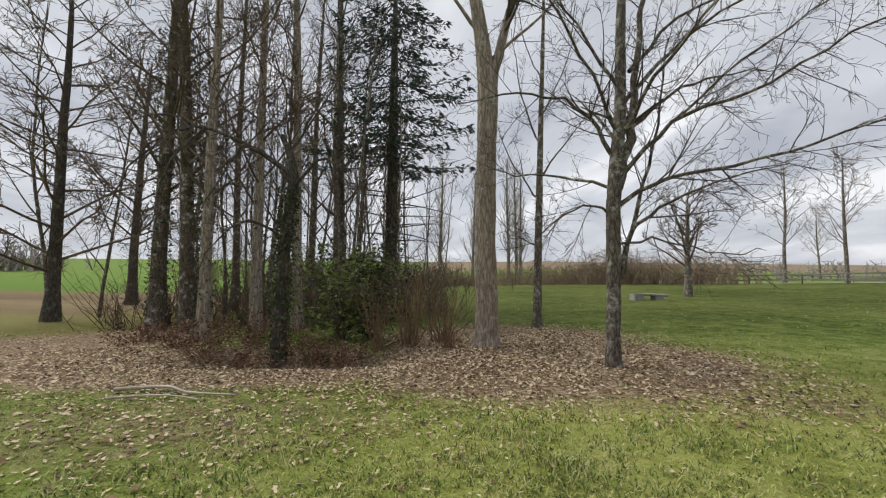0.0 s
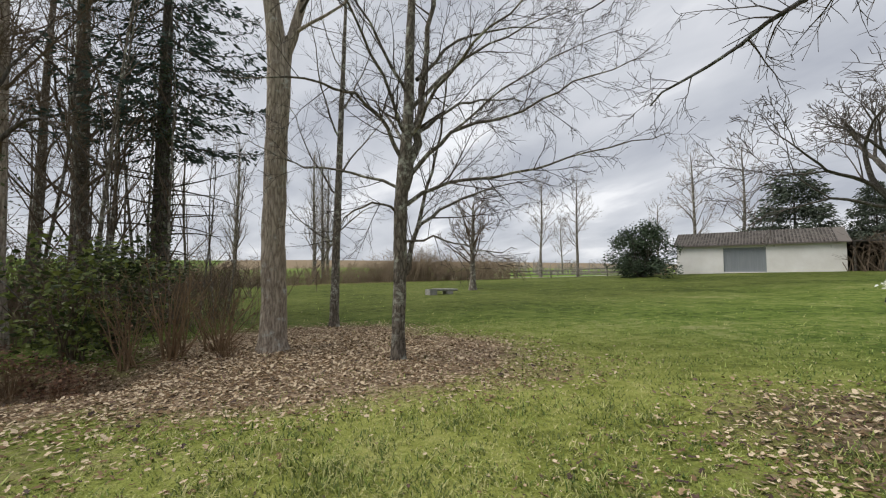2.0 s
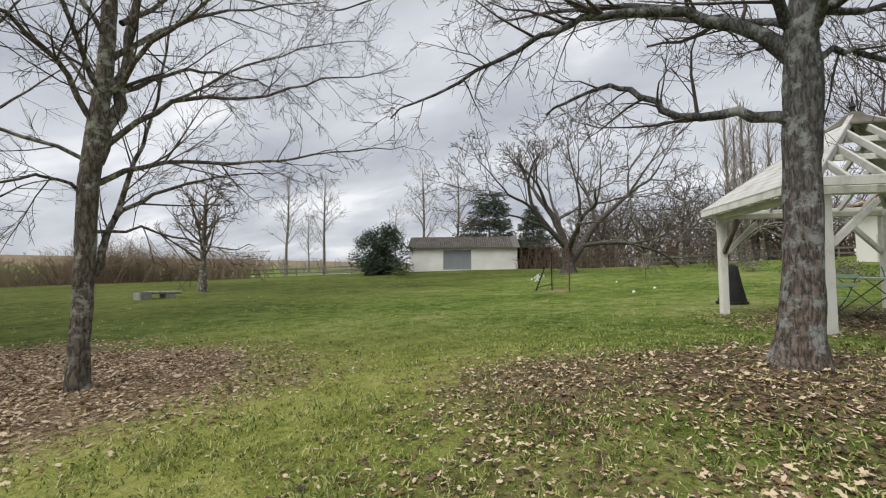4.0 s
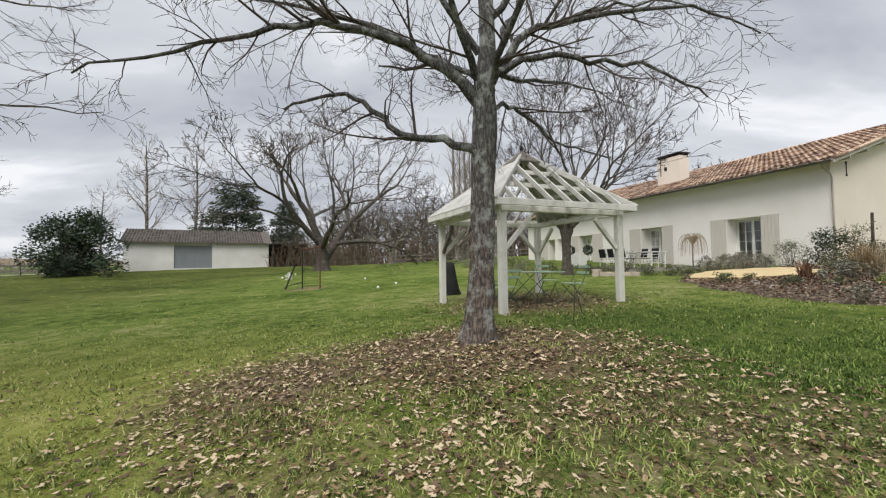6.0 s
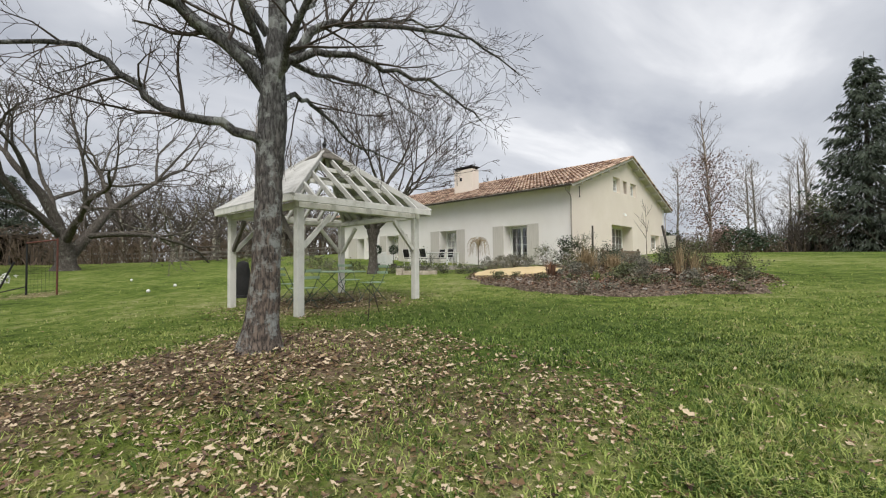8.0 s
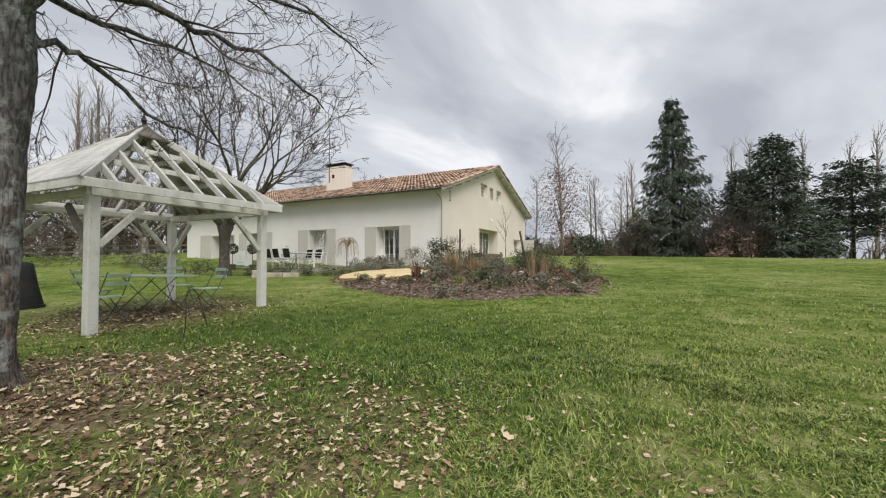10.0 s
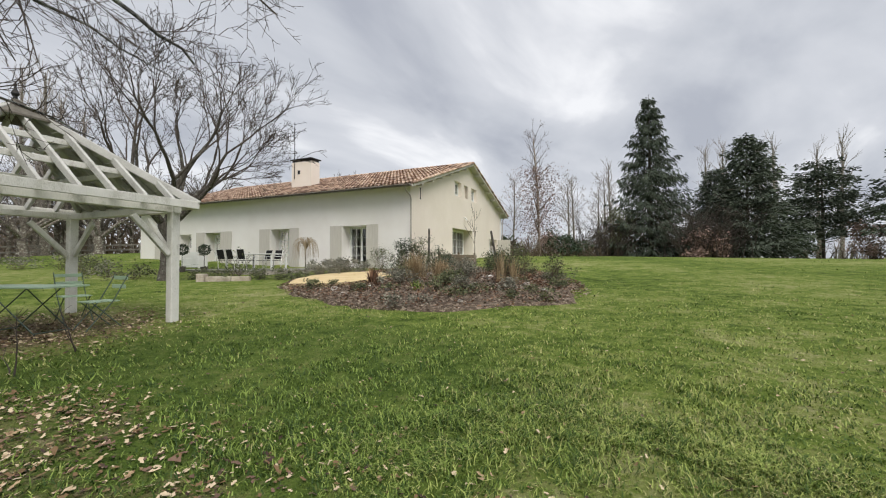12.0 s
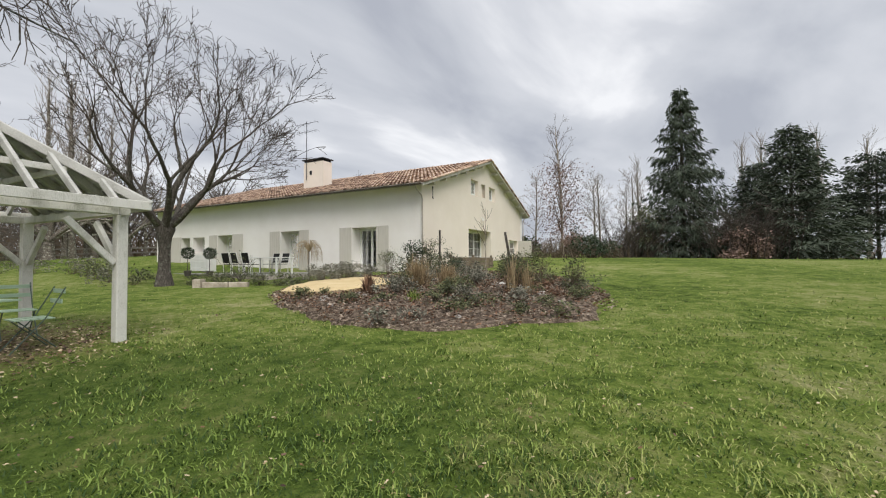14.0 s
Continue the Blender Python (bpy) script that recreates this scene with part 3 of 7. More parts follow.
def shutter(parent, s0, s1, z0, z1, to3, boards=5):
    """A planked shutter folded back against the wall."""
    sh = part("shutter", Acc(), M_SHUTTER, parent, "greige painted wooden shutter folded open")
    bw = (s1 - s0) / boards
    for k in range(boards):
        a = Acc()
        vs = [to3(x, y, z) for z in (z0, z1) for y in (-0.055, -0.025) for x in (s0 + k * bw + 0.004, s0 + (k + 1) * bw - 0.004)]
        a.add(vs, [(0, 2, 3, 1), (4, 5, 7, 6), (0, 1, 5, 4), (2, 6, 7, 3), (0, 4, 6, 2), (1, 3, 7, 5)])
        part("board", a, M_SHUTTER, sh)
    for z in (z0 + 0.25, z1 - 0.3):
        a = Acc()
        vs = [to3(x, y, zz) for zz in (z, z + 0.09) for y in (-0.025, -0.004) for x in (s0 + 0.02, s1 - 0.02)]
        a.add(vs, [(0, 2, 3, 1), (4, 5, 7, 6), (0, 1, 5, 4), (2, 6, 7, 3), (0, 4, 6, 2), (1, 3, 7, 5)])
        part("batten", a, M_SHUTTER, sh)


def build_house():
    h = thing("house", pose(HX, HY, HZ, 0, 0, HROT), "long low white rendered house with red clay tile roof", "house")
    fr = lambda s, d, z: (s, -d, z)
    gb = lambda s, d, z: (d, -s, z)
    doors = [(2.65, 4.22, 0.06, 2.28), (8.0, 9.5, 0.06, 2.28), (13.85, 15.3, 0.06, 2.25), (16.7, 17.95, 1.15, 2.2), (18.3, 19.28, 0.06, 2.2)]
    a = Acc()
    wall_grid(a, 0.01, HL, -0.7, EAVE + 0.1, doors, 0.85, fr)
    part("facade_wall", a, M_PLASTER, h, "white rendered long wall")
    gh = [(5.38, 8.95, 0.15, 2.42), (5.75, 6.9, 4.5, 5.45), (7.4, 8.05, 4.55, 5.4), (8.75, 9.85, 4.5, 5.42), (12.7, 14.8, 0.85, 2.05)]
    a = Acc()
    wall_grid(a, 0.004, HW - 0.5, -0.7, EAVE + 0.1, [q for q in gh if q[3] < 4], 0.85, lambda s, d, z: (d, -s - 0.25 + 0.25, z))
    # upper part of the gable with its three small openings
    slope = (RIDGE - EAVE) / (HW / 2 + OVE)
    roof_z = lambda s: min(RIDGE, EAVE + slope * (OVE + min(s, HW - s))) - 0.18
    ss = sorted({0.004, HW - 0.5, HW / 2, *[q[k] for q in gh if q[3] > 4 for k in (0, 1)]})
    for i in range(len(ss) - 1):
        s0, s1 = ss[i], ss[i + 1]
        hole = [q for q in gh if q[3] > 4 and q[0] < (s0 + s1) / 2 < q[1]]
        base = EAVE + 0.1
        spans = [((base, base), (roof_z(s0), roof_z(s1)))] if not hole else [((base, base), (hole[0][2],) * 2), ((hole[0][3],) * 2, (roof_z(s0), roof_z(s1)))]
        for (b0, b1), (t0, t1) in spans:
            t0, t1 = max(t0, b0 + 0.002), max(t1, b1 + 0.002)
            vs = [(0, -s0, b0), (0, -s1, b1), (0, -s1, t1), (0, -s0, t0), (0.35, -s0, b0), (0.35, -s1, b1), (0.35, -s1, t1), (0.35, -s0, t0)]
            fs = [(0, 3, 2, 1), (4, 5, 6, 7)]
            if hole:
                fs += [(0, 1, 5, 4)] if b0 > base else [(3, 7, 6, 2)]
            a.add(vs, fs)
        for q in hole:
            for s in (q[0], q[1]):
                a.add([(0, -s, q[2]), (0.35, -s, q[2]), (0.35, -s, q[3]), (0, -s, q[3])], [(0, 1, 2, 3)])
    part("gable_wall", a, M_PLASTER_CREAM, h, "cream rendered gable wall")
    a = Acc()
    wall_grid(a, 0, HL, -0.7, EAVE + 0.1, [], 0.5, lambda s, d, z: (s, -HW + d, z))
    part("rear_wall", a, M_PLASTER, h)
    a = Acc()
    a.box(HL - 0.5, HL, -HW + 0.5, -0.5, -0.7, EAVE + 0.1)
    a.add([(HL, -0.0, EAVE + 0.1), (HL, -HW, EAVE + 0.1), (HL, -HW / 2, RIDGE - 0.2), (HL - 0.5, -0.0, EAVE + 0.1), (HL - 0.5, -HW, EAVE + 0.1), (HL - 0.5, -HW / 2, RIDGE - 0.2)], [(0, 1, 2), (5, 4, 3)])
    part("end_wall", a, M_PLASTER, h)
    # dim rooms behind the glass
    a = Acc()
    a.box(0.5, HL - 0.5, -HW + 0.5, -0.5, -0.12, 0.0)
    part("inner_floor", a, M_WOOD, h)
    a = Acc()
    a.box(0.5, HL - 0.5, -HW + 0.5, -0.5, 2.7, 2.8)
    part("inner_ceiling", a, M_PLASTER, h)
    a = Acc()
    a.box(0.5, HL - 0.5, -4.7, -4.6, 0.0, 2.7)
    a.box(0.5, 0.6 + 3.5, -HW / 2 - 3.4, -HW / 2 - 3.3, 0.0, 2.7)
    part("inner_wall", a, M_SHUTTER, h)
    # glazing
    for i, q in enumerate(doors):
        window_unit("window" if q[2] > 0.5 else "french_door", h, *q, 2 if q[2] < 0.5 else 1, 4 if q[2] < 0.5 else 2, fr, 0.66, 2, "white framed glazing with small panes")
    window_unit("french_door", h, *gh[0], 2, 4, gb, 0.68, 3, "wide white framed glazed door with small panes")
    for q in (gh[1], gh[3]):
        window_unit("window", h, *q, 2, 3, gb, 0.22, 2, "small white barred window")
    a = Acc()
    a.box(0.2, 0.3, -gh[2][1] - 0.02, -gh[2][0] + 0.02, gh[2][2] - 0.02, gh[2][3] + 0.02)
    part("blind_panel", a, M_PLASTER_CREAM, h)
    window_unit("window", h, *gh[4], 1, 2, gb, 0.3, 2, "white framed window")
    for s0, s1, z in ((1.89, 2.63, 2.3), (4.24, 5.02, 2.3), (7.26, 7.98, 2.3), (9.55, 10.38, 2.3), (12.8, 13.83, 2.28), (15.35, 16.15, 2.28), (19.3, 20.55, 2.26)):
        shutter(h, s0, s1, 0.03, z, fr)
    # shutter swung straight out from the gable
    shutter(h, 0.03, 1.1, 0.8, 2.05, lambda s, d, z: (-s, -14.85 + d, z), 5)
    # roof: two slabs, tile courses on the seen slope, verge boards, rafters' ends
    a = Acc()
    yr = -HW / 2
    for sgn in (1, -1):
        ye = OVE if sgn > 0 else -HW - OVE
        x0, x1 = -OV, HL + OV
        t = 0.16
        vs = [(x0, ye, EAVE - t), (x1, ye, EAVE - t), (x1, yr, RIDGE - t), (x0, yr, RIDGE - t), (x0, ye, EAVE - 0.05), (x1, ye, EAVE - 0.05), (x1, yr, RIDGE - 0.05), (x0, yr, RIDGE - 0.05)]
        a.add(vs, [(0, 1, 2, 3), (7, 6, 5, 4), (0, 4, 5, 1), (0, 3, 7, 4), (1, 5, 6, 2)])
    part("roof_deck", a, M_SHUTTER, h, "painted boarded eaves")
    roof = part("roof", Acc(), M_TILE, h, "weathered red canal tiles")
    rng = random.Random(5)
    L = math.hypot(yr - OVE, RIDGE - EAVE)
    rows, pitch = 22, 0.235
    cols = int((HL + 2 * OV) / pitch)
    one = Acc()
    far = Acc()
    dz = (RIDGE - EAVE) / L
    dy = (yr - OVE) / L
    tl = L / rows * 1.12
    def tile(acc, x, s, lift):
        vs = []
        for k, (ss, r) in enumerate(((0, 0.085), (tl, 0.068))):
            for i in range(6):
                an = math.pi * i / 5
                hh = r * math.sin(an) + lift + (0.03 if k == 0 else 0.0)
                q = s + ss
                vs.append((x + r * math.cos(an) * 1.25, OVE + dy * q + hh * dz * 0, EAVE - 0.05 + dz * q + hh))
        acc.add(vs, [(i, i + 1, i + 7, i + 6) for i in range(5)] + [(0, 1, 2, 3, 4, 5)])
    base = Acc()
    tile(base, 0, 0, 0.01)
    tile_mesh = mesh_of("roof_tile", base, M_TILE, True)
    for c in range(cols):
        x = -OV + 0.12 + c * pitch
        for r in range(rows):
            s = r * L / rows
            jx, jl = rng.uniform(-0.012, 0.012), rng.uniform(0, 0.014)
            if c < 13:
                o = new("roof_tile", tile_mesh)
                o.parent = roof
                o.location = (x + jx, dy * s, dz * s + jl)
            else:
                tile(far, x + jx, s, 0.01 + jl)
    rest = part("roof_tiles", far, M_TILE, roof, smooth=True)
    tagged(rest, kind="stuff")
    a = Acc()
    x = -OV
    rg = Acc()
    while x < HL + OV:
        pts = []
        for k, (xx, r) in enumerate(((x, 0.12), (x + 0.42, 0.10))):
            for i in range(7):
                an = math.pi * i / 6
                pts.append((xx, yr + r * math.cos(an) * 1.2, RIDGE - 0.03 + r * math.sin(an)))
        rg.add(pts, [(i, i + 1, i + 8, i + 7) for i in range(6)])
        x += 0.38
    part("ridge_tiles", rg, M_TILE, h, smooth=True)
    # lower slope on the far side
    a = Acc()
    a.add([(-OV, -HW - OVE, EAVE - 0.03), (HL + OV, -HW - OVE, EAVE - 0.03), (HL + OV, yr, RIDGE - 0.03), (-OV, yr, RIDGE - 0.03)], [(0, 1, 2, 3)])
    part("rear_roof", a, M_TILE, h)
    for sgn in (1, -1):
        ye = OVE if sgn > 0 else -HW - OVE
        a = Acc()
        a.beam((-OV - 0.015, ye, EAVE - 0.13), (-OV - 0.015, yr, RIDGE - 0.13), 0.03, 0.12, 0.004)
        part("verge_board", a, M_SHUTTER, h, "painted verge board")
        # clay tiles lapping over the verge
        vt = Acc()
        nv = 22
        for k in range(nv):
            q0, q1 = k / nv, (k + 1.08) / nv
            p0 = (-OV - 0.03, ye + (yr - ye) * q0, EAVE + (RIDGE - EAVE) * q0 + 0.015)
            p1 = (-OV - 0.03, ye + (yr - ye) * q1, EAVE + (RIDGE - EAVE) * q1 - 0.01)
            vt.beam(p0, p1, 0.16, 0.11, 0.03)
        tagged(part("verge_tiles", vt, M_TILE, h, "clay tiles along the verge"), kind="stuff")
    for k in range(1, 7):
        for sgn in (1, -1):
            s = k * (HW / 2 + OVE) / 7
            y = OVE - s if sgn > 0 else -HW - OVE + s
            a = Acc()
            z = EAVE + (RIDGE - EAVE) * s / (HW / 2 + OVE) - 0.26
            a.beam((-OV + 0.03, y, z), (0.02, y, z), 0.1, 0.16, 0.008)
            part("purlin_end", a, M_SHUTTER, h)
    # gutter and downpipe
    g = Acc()
    pts = []
    for k, xx in enumerate((-OV, HL + OV)):
        for i in range(9):
            an = math.pi + math.pi * i / 8
            pts.append((xx, OVE + 0.075 + 0.07 * math.cos(an), EAVE - 0.07 + 0.07 * math.sin(an)))
    g.add(pts, [(i, i + 1, i + 10, i + 9) for i in range(8)])
    part("gutter", g, M_GUTTER, h, "zinc half-round gutter", True)
    a = Acc()
    a.tube([(-0.05, OVE + 0.05, EAVE - 0.12), (-0.05, OVE - 0.05, EAVE - 0.3), (-0.06, 0.12, EAVE - 0.52), (-0.07, 0.06, EAVE - 0.7), (-0.07, 0.06, 2.0), (-0.07, 0.06, -0.2)], [0.034] * 6, 8)
    part("downpipe", a, M_PIPE, h, "greige painted downpipe", True)
    a = Acc()
    a.tube([(-0.05, -HW - OVE, EAVE - 0.12), (-0.06, -HW - 0.1, EAVE - 0.5), (-0.07, -HW - 0.06, EAVE - 0.7), (-0.07, -HW - 0.06, -0.2)], [0.04] * 4, 8)
    part("downpipe", a, M_PIPE, h, "greige painted downpipe", True)
    # iron tie anchor on the gable, lamp
    a = Acc()
    a.tube([(-0.02, -1.0, 4.22), (-0.02, -1.05, 4.1), (-0.02, -1.05, 3.75), (-0.02, -1.1, 3.63)], [0.018] * 4, 6)
    a.tube([(-0.02, -1.1, 4.22), (-0.02, -1.05, 4.1)], [0.016] * 2, 6)
    a.tube([(-0.02, -1.0, 3.63), (-0.02, -1.05, 3.75)], [0.016] * 2, 6)
    part("wall_tie", a, M_STEEL, h, "iron wall tie")
    a = Acc()
    a.tube([(0, -7.3, 3.2), (-0.1, -7.3, 3.22), (-0.16, -7.3, 3.18)], [0.03, 0.025, 0.025], 6)
    a.tube([(-0.16, -7.3, 3.18), (-0.16, -7.3, 3.05)], [0.04, 0.09], 8)
    part("wall_lamp", a, M_WHITE, h, "small outdoor wall lamp")
    # chimney with rod-borne aerial
    ch = part("chimney", Acc().box(9.05, 10.75, -3.7, -2.9, 5.0, 7.02), M_PLASTER_CREAM, h, "cream rendered chimney stack")
    for x in (9.15, 9.9, 10.65):
        for y in (-3.62, -2.98):
            part("cap_leg", Acc().box(x - 0.05, x + 0.05, y - 0.05, y + 0.05, 7.02, 7.16), M_STEEL, ch)
    part("cap", Acc().box(8.98, 10.82, -3.78, -2.82, 7.16, 7.22), M_STEEL, ch, "dark slab chimney cap")
    part("flue_mark", Acc().box(10.0, 10.2, -2.9, -2.88, 6.2, 6.45), M_STEEL, ch)
    ae = part("aerial", Acc().tube([(10.45, -2.86, 5.9), (10.45, -2.86, 9.75)], [0.025, 0.02], 6), M_STEEL, h, "thin metal television aerial mast")
    for z, n, w in ((9.05, 7, 0.5), (9.6, 5, 0.35)):
        a = Acc()
        a.tube([(9.5, -2.86, z), (11.4, -2.86, z)], [0.012] * 2, 4)
        for k in range(n):
            x = 9.55 + k * 1.8 / (n - 1)
            a.tube([(x, -2.86 - w / 2, z), (x, -2.86 + w / 2, z)], [0.007] * 2, 4)
        part("antenna_boom", a, M_STEEL, ae)
    return h


build_house()


# ---- gazebo ----
GX, GY, GROT, GA, GB = 10.13, -2.59, 19.56, 1.48, 1.74


def build_gazebo():
    g = thing("gazebo", pose(GX, GY, 0, 0, 0, GROT), "white painted timber garden gazebo with open rafter roof", "gazebo")
    zt, zap = 2.55, 4.05
    c, s = math.cos(radians(GROT)), math.sin(radians(GROT))
    for sx, sy in ((-1, 1), (-1, -1), (1, -1), (1, 1)):
        x, y = sx * GA, sy * GA
        z0 = ground_z(GX + c * x - s * y, GY + s * x + c * y)
        part("post", Acc().beam((x, y, z0 - 0.06), (x, y, zt - 0.04), 0.145, 0.145, 0.012, (0, 1, 0)), M_GZ, g)
        for dx, dy in ((-sx, 0), (0, -sy)):
            # braces running along x on the +y side get the dark grey
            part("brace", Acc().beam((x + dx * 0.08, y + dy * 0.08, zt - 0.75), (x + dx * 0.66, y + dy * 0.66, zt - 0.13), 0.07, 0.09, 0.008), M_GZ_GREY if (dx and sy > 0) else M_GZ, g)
    for k in range(4):
        an = k * math.pi / 2
        ca, sa = round(math.cos(an)), round(math.sin(an))
        def r(x, y, z):
            return (ca * x - sa * y, sa * x + ca * y, z)
        part("wall_plate", Acc().beam(r(-GA - 0.1, GA, zt + 0.02), r(GA + 0.1, GA, zt + 0.02), 0.11, 0.12), M_GZ, g)
        part("eave_board", Acc().beam(r(-GB, GB, zt + 0.11), r(GB, GB, zt + 0.11), 0.05, 0.13, 0.006), M_GZ, g)
        # hip rafter and jack rafters, battens between
        part("hip_rafter", Acc().beam(r(-GB, GB, zt + 0.12), r(-0.08, 0.08, zap), 0.07, 0.13), M_GZ_ROOF, g)
        slope = (zap - zt - 0.12) / GB
        for j in range(-3, 4):
            x = j * GB / 4
            y1 = max(abs(x), 0.06)
            part("rafter", Acc().beam(r(x, GB - 0.03, zt + 0.12 + 0.03 * slope), r(x, y1, zt + 0.12 + (GB - y1) * slope), 0.05, 0.10, 0.006), M_GZ_ROOF, g)
        for q in (0.42, 0.72):
            y = GB * (1 - q)
            z = zt + 0.12 + GB * q * slope - 0.10
            part("batten", Acc().beam(r(-y, y, z), r(y, y, z), 0.04, 0.09, 0.005), M_GZ, g)
    # grey boards on the two closed slopes, and a cap at the apex
    for k in (0, 2):
        an = k * math.pi / 2
        ca, sa = round(math.cos(an)), round(math.sin(an))
        def r(x, y, z):
            return (ca * x - sa * y, sa * x + ca * y, z)
        slope = (zap - zt - 0.12) / GB
        nb = 13
        for j in range(nb):
            y0, y1 = GB * (1 - j / nb) + 0.03, GB * (1 - (j + 0.93) / nb) + 0.03
            z0, z1 = zt + 0.12 + (GB - y0) * slope + 0.075, zt + 0.12 + (GB - y1) * slope + 0.075
            x0, x1 = y0, y1
            b = Acc()
            vs = [r(-x0, y0, z0), r(x0, y0, z0), r(x1, y1, z1), r(-x1, y1, z1)]
            b.add([(p[0], p[1], p[2] + dz) for dz in (0, 0.018) for p in vs], [(3, 2, 1, 0), (4, 5, 6, 7), (0, 1, 5, 4), (1, 2, 6, 5), (2, 3, 7, 6), (3, 0, 4, 7)])
            part("roof_board", b, M_GZ_ROOF, g)
    a = Acc()
    for k in range(4):
        an = k * math.pi / 2
        ca, sa = round(math.cos(an)), round(math.sin(an))
        q = 0.34
        vs = [(-q, q, zap - q * 0.83 + 0.13), (q, q, zap - q * 0.83 + 0.13), (0, 0, zap + 0.16), (-q, q, zap - q * 0.83 + 0.10), (q, q, zap - q * 0.83 + 0.10), (0, 0, zap + 0.12)]
        a.add([(ca * x - sa * y, sa * x + ca * y, z) for x, y, z in vs], [(2, 1, 0), (3, 4, 5), (0, 1, 4, 3)])
    part("apex_cap", a, M_GZ_GREY, g, "dark weathered apex cap")
    part("finial", Acc().tube([(0, 0, zap), (0, 0, zap + 0.18), (0, 0, zap + 0.22), (0, 0, zap + 0.3), (0, 0, zap + 0.42)], [0.03, 0.03, 0.055, 0.02, 0.008], 8), M_STEEL, g, "dark iron finial")


build_gazebo()


# ---- barn ----
def build_barn():
    lx, ly, rx, ry = 41.46, 28.32, 47.19, 16.73
    L = math.hypot(rx - lx, ry - ly)
    rot = math.degrees(math.atan2(ry - ly, rx - lx))
    b = thing("barn", pose(lx, ly, 1.55, 0, 0, rot), "low white barn with grey door and old tile roof", "barn")
    f = lambda s, d, z: (s, d, z)
    door = (L * 0.315, L * 0.575, -0.05, 2.35)
    a = Acc()
    wall_grid(a, 0, L, -0.9, 2.7, [door], 0.3, f)
    part("front_wall", a, M_BARNWALL, b, "white rendered wall")
    for x in (0, L - 0.3):
        part("side_wall", Acc().box(x, x + 0.3, 0.3, 6.7, -0.9, 2.7), M_BARNWALL, b)
    part("rear_wall", Acc().box(0, L, 6.7, 7.0, -0.9, 2.7), M_BARNWALL, b)
    d = part("door", Acc().box(door[0], door[1], 0.14, 0.18, -0.1, 2.35), M_GREYDOOR, b, "grey sliding door")
    n = 12
    for k in range(n):
        w = (door[1] - door[0]) / n
        part("door_board", Acc().box(door[0] + k * w + 0.01, door[0] + (k + 1) * w - 0.01, 0.10, 0.14, -0.1, 2.33), M_GREYDOOR, d)
    part("door_rail", Acc().box(door[0] - 0.1, door[1] + 0.1, 0.05, 0.1, 2.3, 2.36), M_WHITE, b)
    ridge, run = 4.15, 3.5
    roof = Acc()
    for sgn in (0, 1):
        y0, y1 = (-0.35, run) if sgn == 0 else (7.35, run)
        roof.add([(-0.3, y0, 2.6), (L + 0.3, y0, 2.6), (L + 0.3, y1, ridge), (-0.3, y1, ridge), (-0.3, y0, 2.5), (L + 0.3, y0, 2.5), (L + 0.3, y1, ridge - 0.1), (-0.3, y1, ridge - 0.1)],
                 [(0, 1, 2, 3), (7, 6, 5, 4), (0, 4, 5, 1), (0, 3, 7, 4), (1, 5, 6, 2)])
    rf = part("roof", roof, M_TILE_OLD, b, "dark lichened tile roof")
    t = Acc()
    cols, rows = int(L / 0.26), 12
    rng = random.Random(2)
    for c in range(cols):
        for r in range(rows):
            x = -0.2 + c * 0.26
            q0, q1 = r / rows, (r + 1.1) / rows
            y0, y1 = -0.35 + 3.85 * q0, -0.35 + 3.85 * min(1, q1)
            z0, z1 = 2.6 + (ridge - 2.6) * q0, 2.6 + (ridge - 2.6) * min(1, q1)
            l = rng.uniform(0.0, 0.02)
            t.add([(x - 0.1, y0, z0 + 0.03 + l), (x, y0, z0 + 0.11 + l), (x + 0.1, y0, z0 + 0.03 + l), (x - 0.08, y1, z1 + 0.01), (x, y1, z1 + 0.07), (x + 0.08, y1, z1 + 0.01)], [(0, 1, 4, 3), (1, 2, 5, 4), (0, 2, 1)])
    tagged(part("roof_tiles", t, M_TILE_OLD, rf), kind="stuff")
    for y, z0, z1 in ((3.5, 2.7, ridge - 0.1),):
        for x in (0.15, L - 0.15):
            a = Acc()
            a.add([(x - 0.14, 0.0, 2.6), (x - 0.14, 7.0, 2.6), (x - 0.14, 3.5, ridge - 0.12), (x + 0.14, 0.0, 2.6), (x + 0.14, 7.0, 2.6), (x + 0.14, 3.5, ridge - 0.12)], [(0, 1, 2), (5, 4, 3), (0, 2, 5, 3), (1, 4, 5, 2)])
            part("gable", a, M_BARNWALL, b)
    # open lean-to beside it
    s = thing("lean_to_shed", pose(lx, ly, 1.55, 0, 0, rot), "dark open timber lean-to beside the barn", "shed")
    part("roof", Acc().box(L + 0.35, L + 4.3, 0.2, 6.4, 2.55, 2.68), M_TILE_OLD, s)
    part("back_wall", Acc().box(L + 0.35, L + 4.3, 6.2, 6.3, -0.9, 2.55), M_DARK, s)
    part("side_wall", Acc().box(L + 4.2, L + 4.3, 0.3, 6.2, -0.9, 2.55), M_DARK, s)
    for x in (L + 0.5, L + 2.3, L + 4.1):
        part("post", Acc().beam((x, 0.3, -0.9), (x, 0.3, 2.55), 0.15, 0.15, 0.01, (0, 1, 0)), M_BARK_DARK, s)


build_barn()


# ---- trees ----
def wander(rng, p, d, L, n, wob, up):
    """A wavering line of n steps."""
    d = Vector(d).normalized()
    p = Vector(p)
    pts = [tuple(p)]
    for _ in range(n):
        d = (d + Vector((rng.gauss(0, wob), rng.gauss(0, wob), rng.gauss(0, wob) + up))).normalized()
        p = p + d * (L / n)
        pts.append(tuple(p))
    return pts


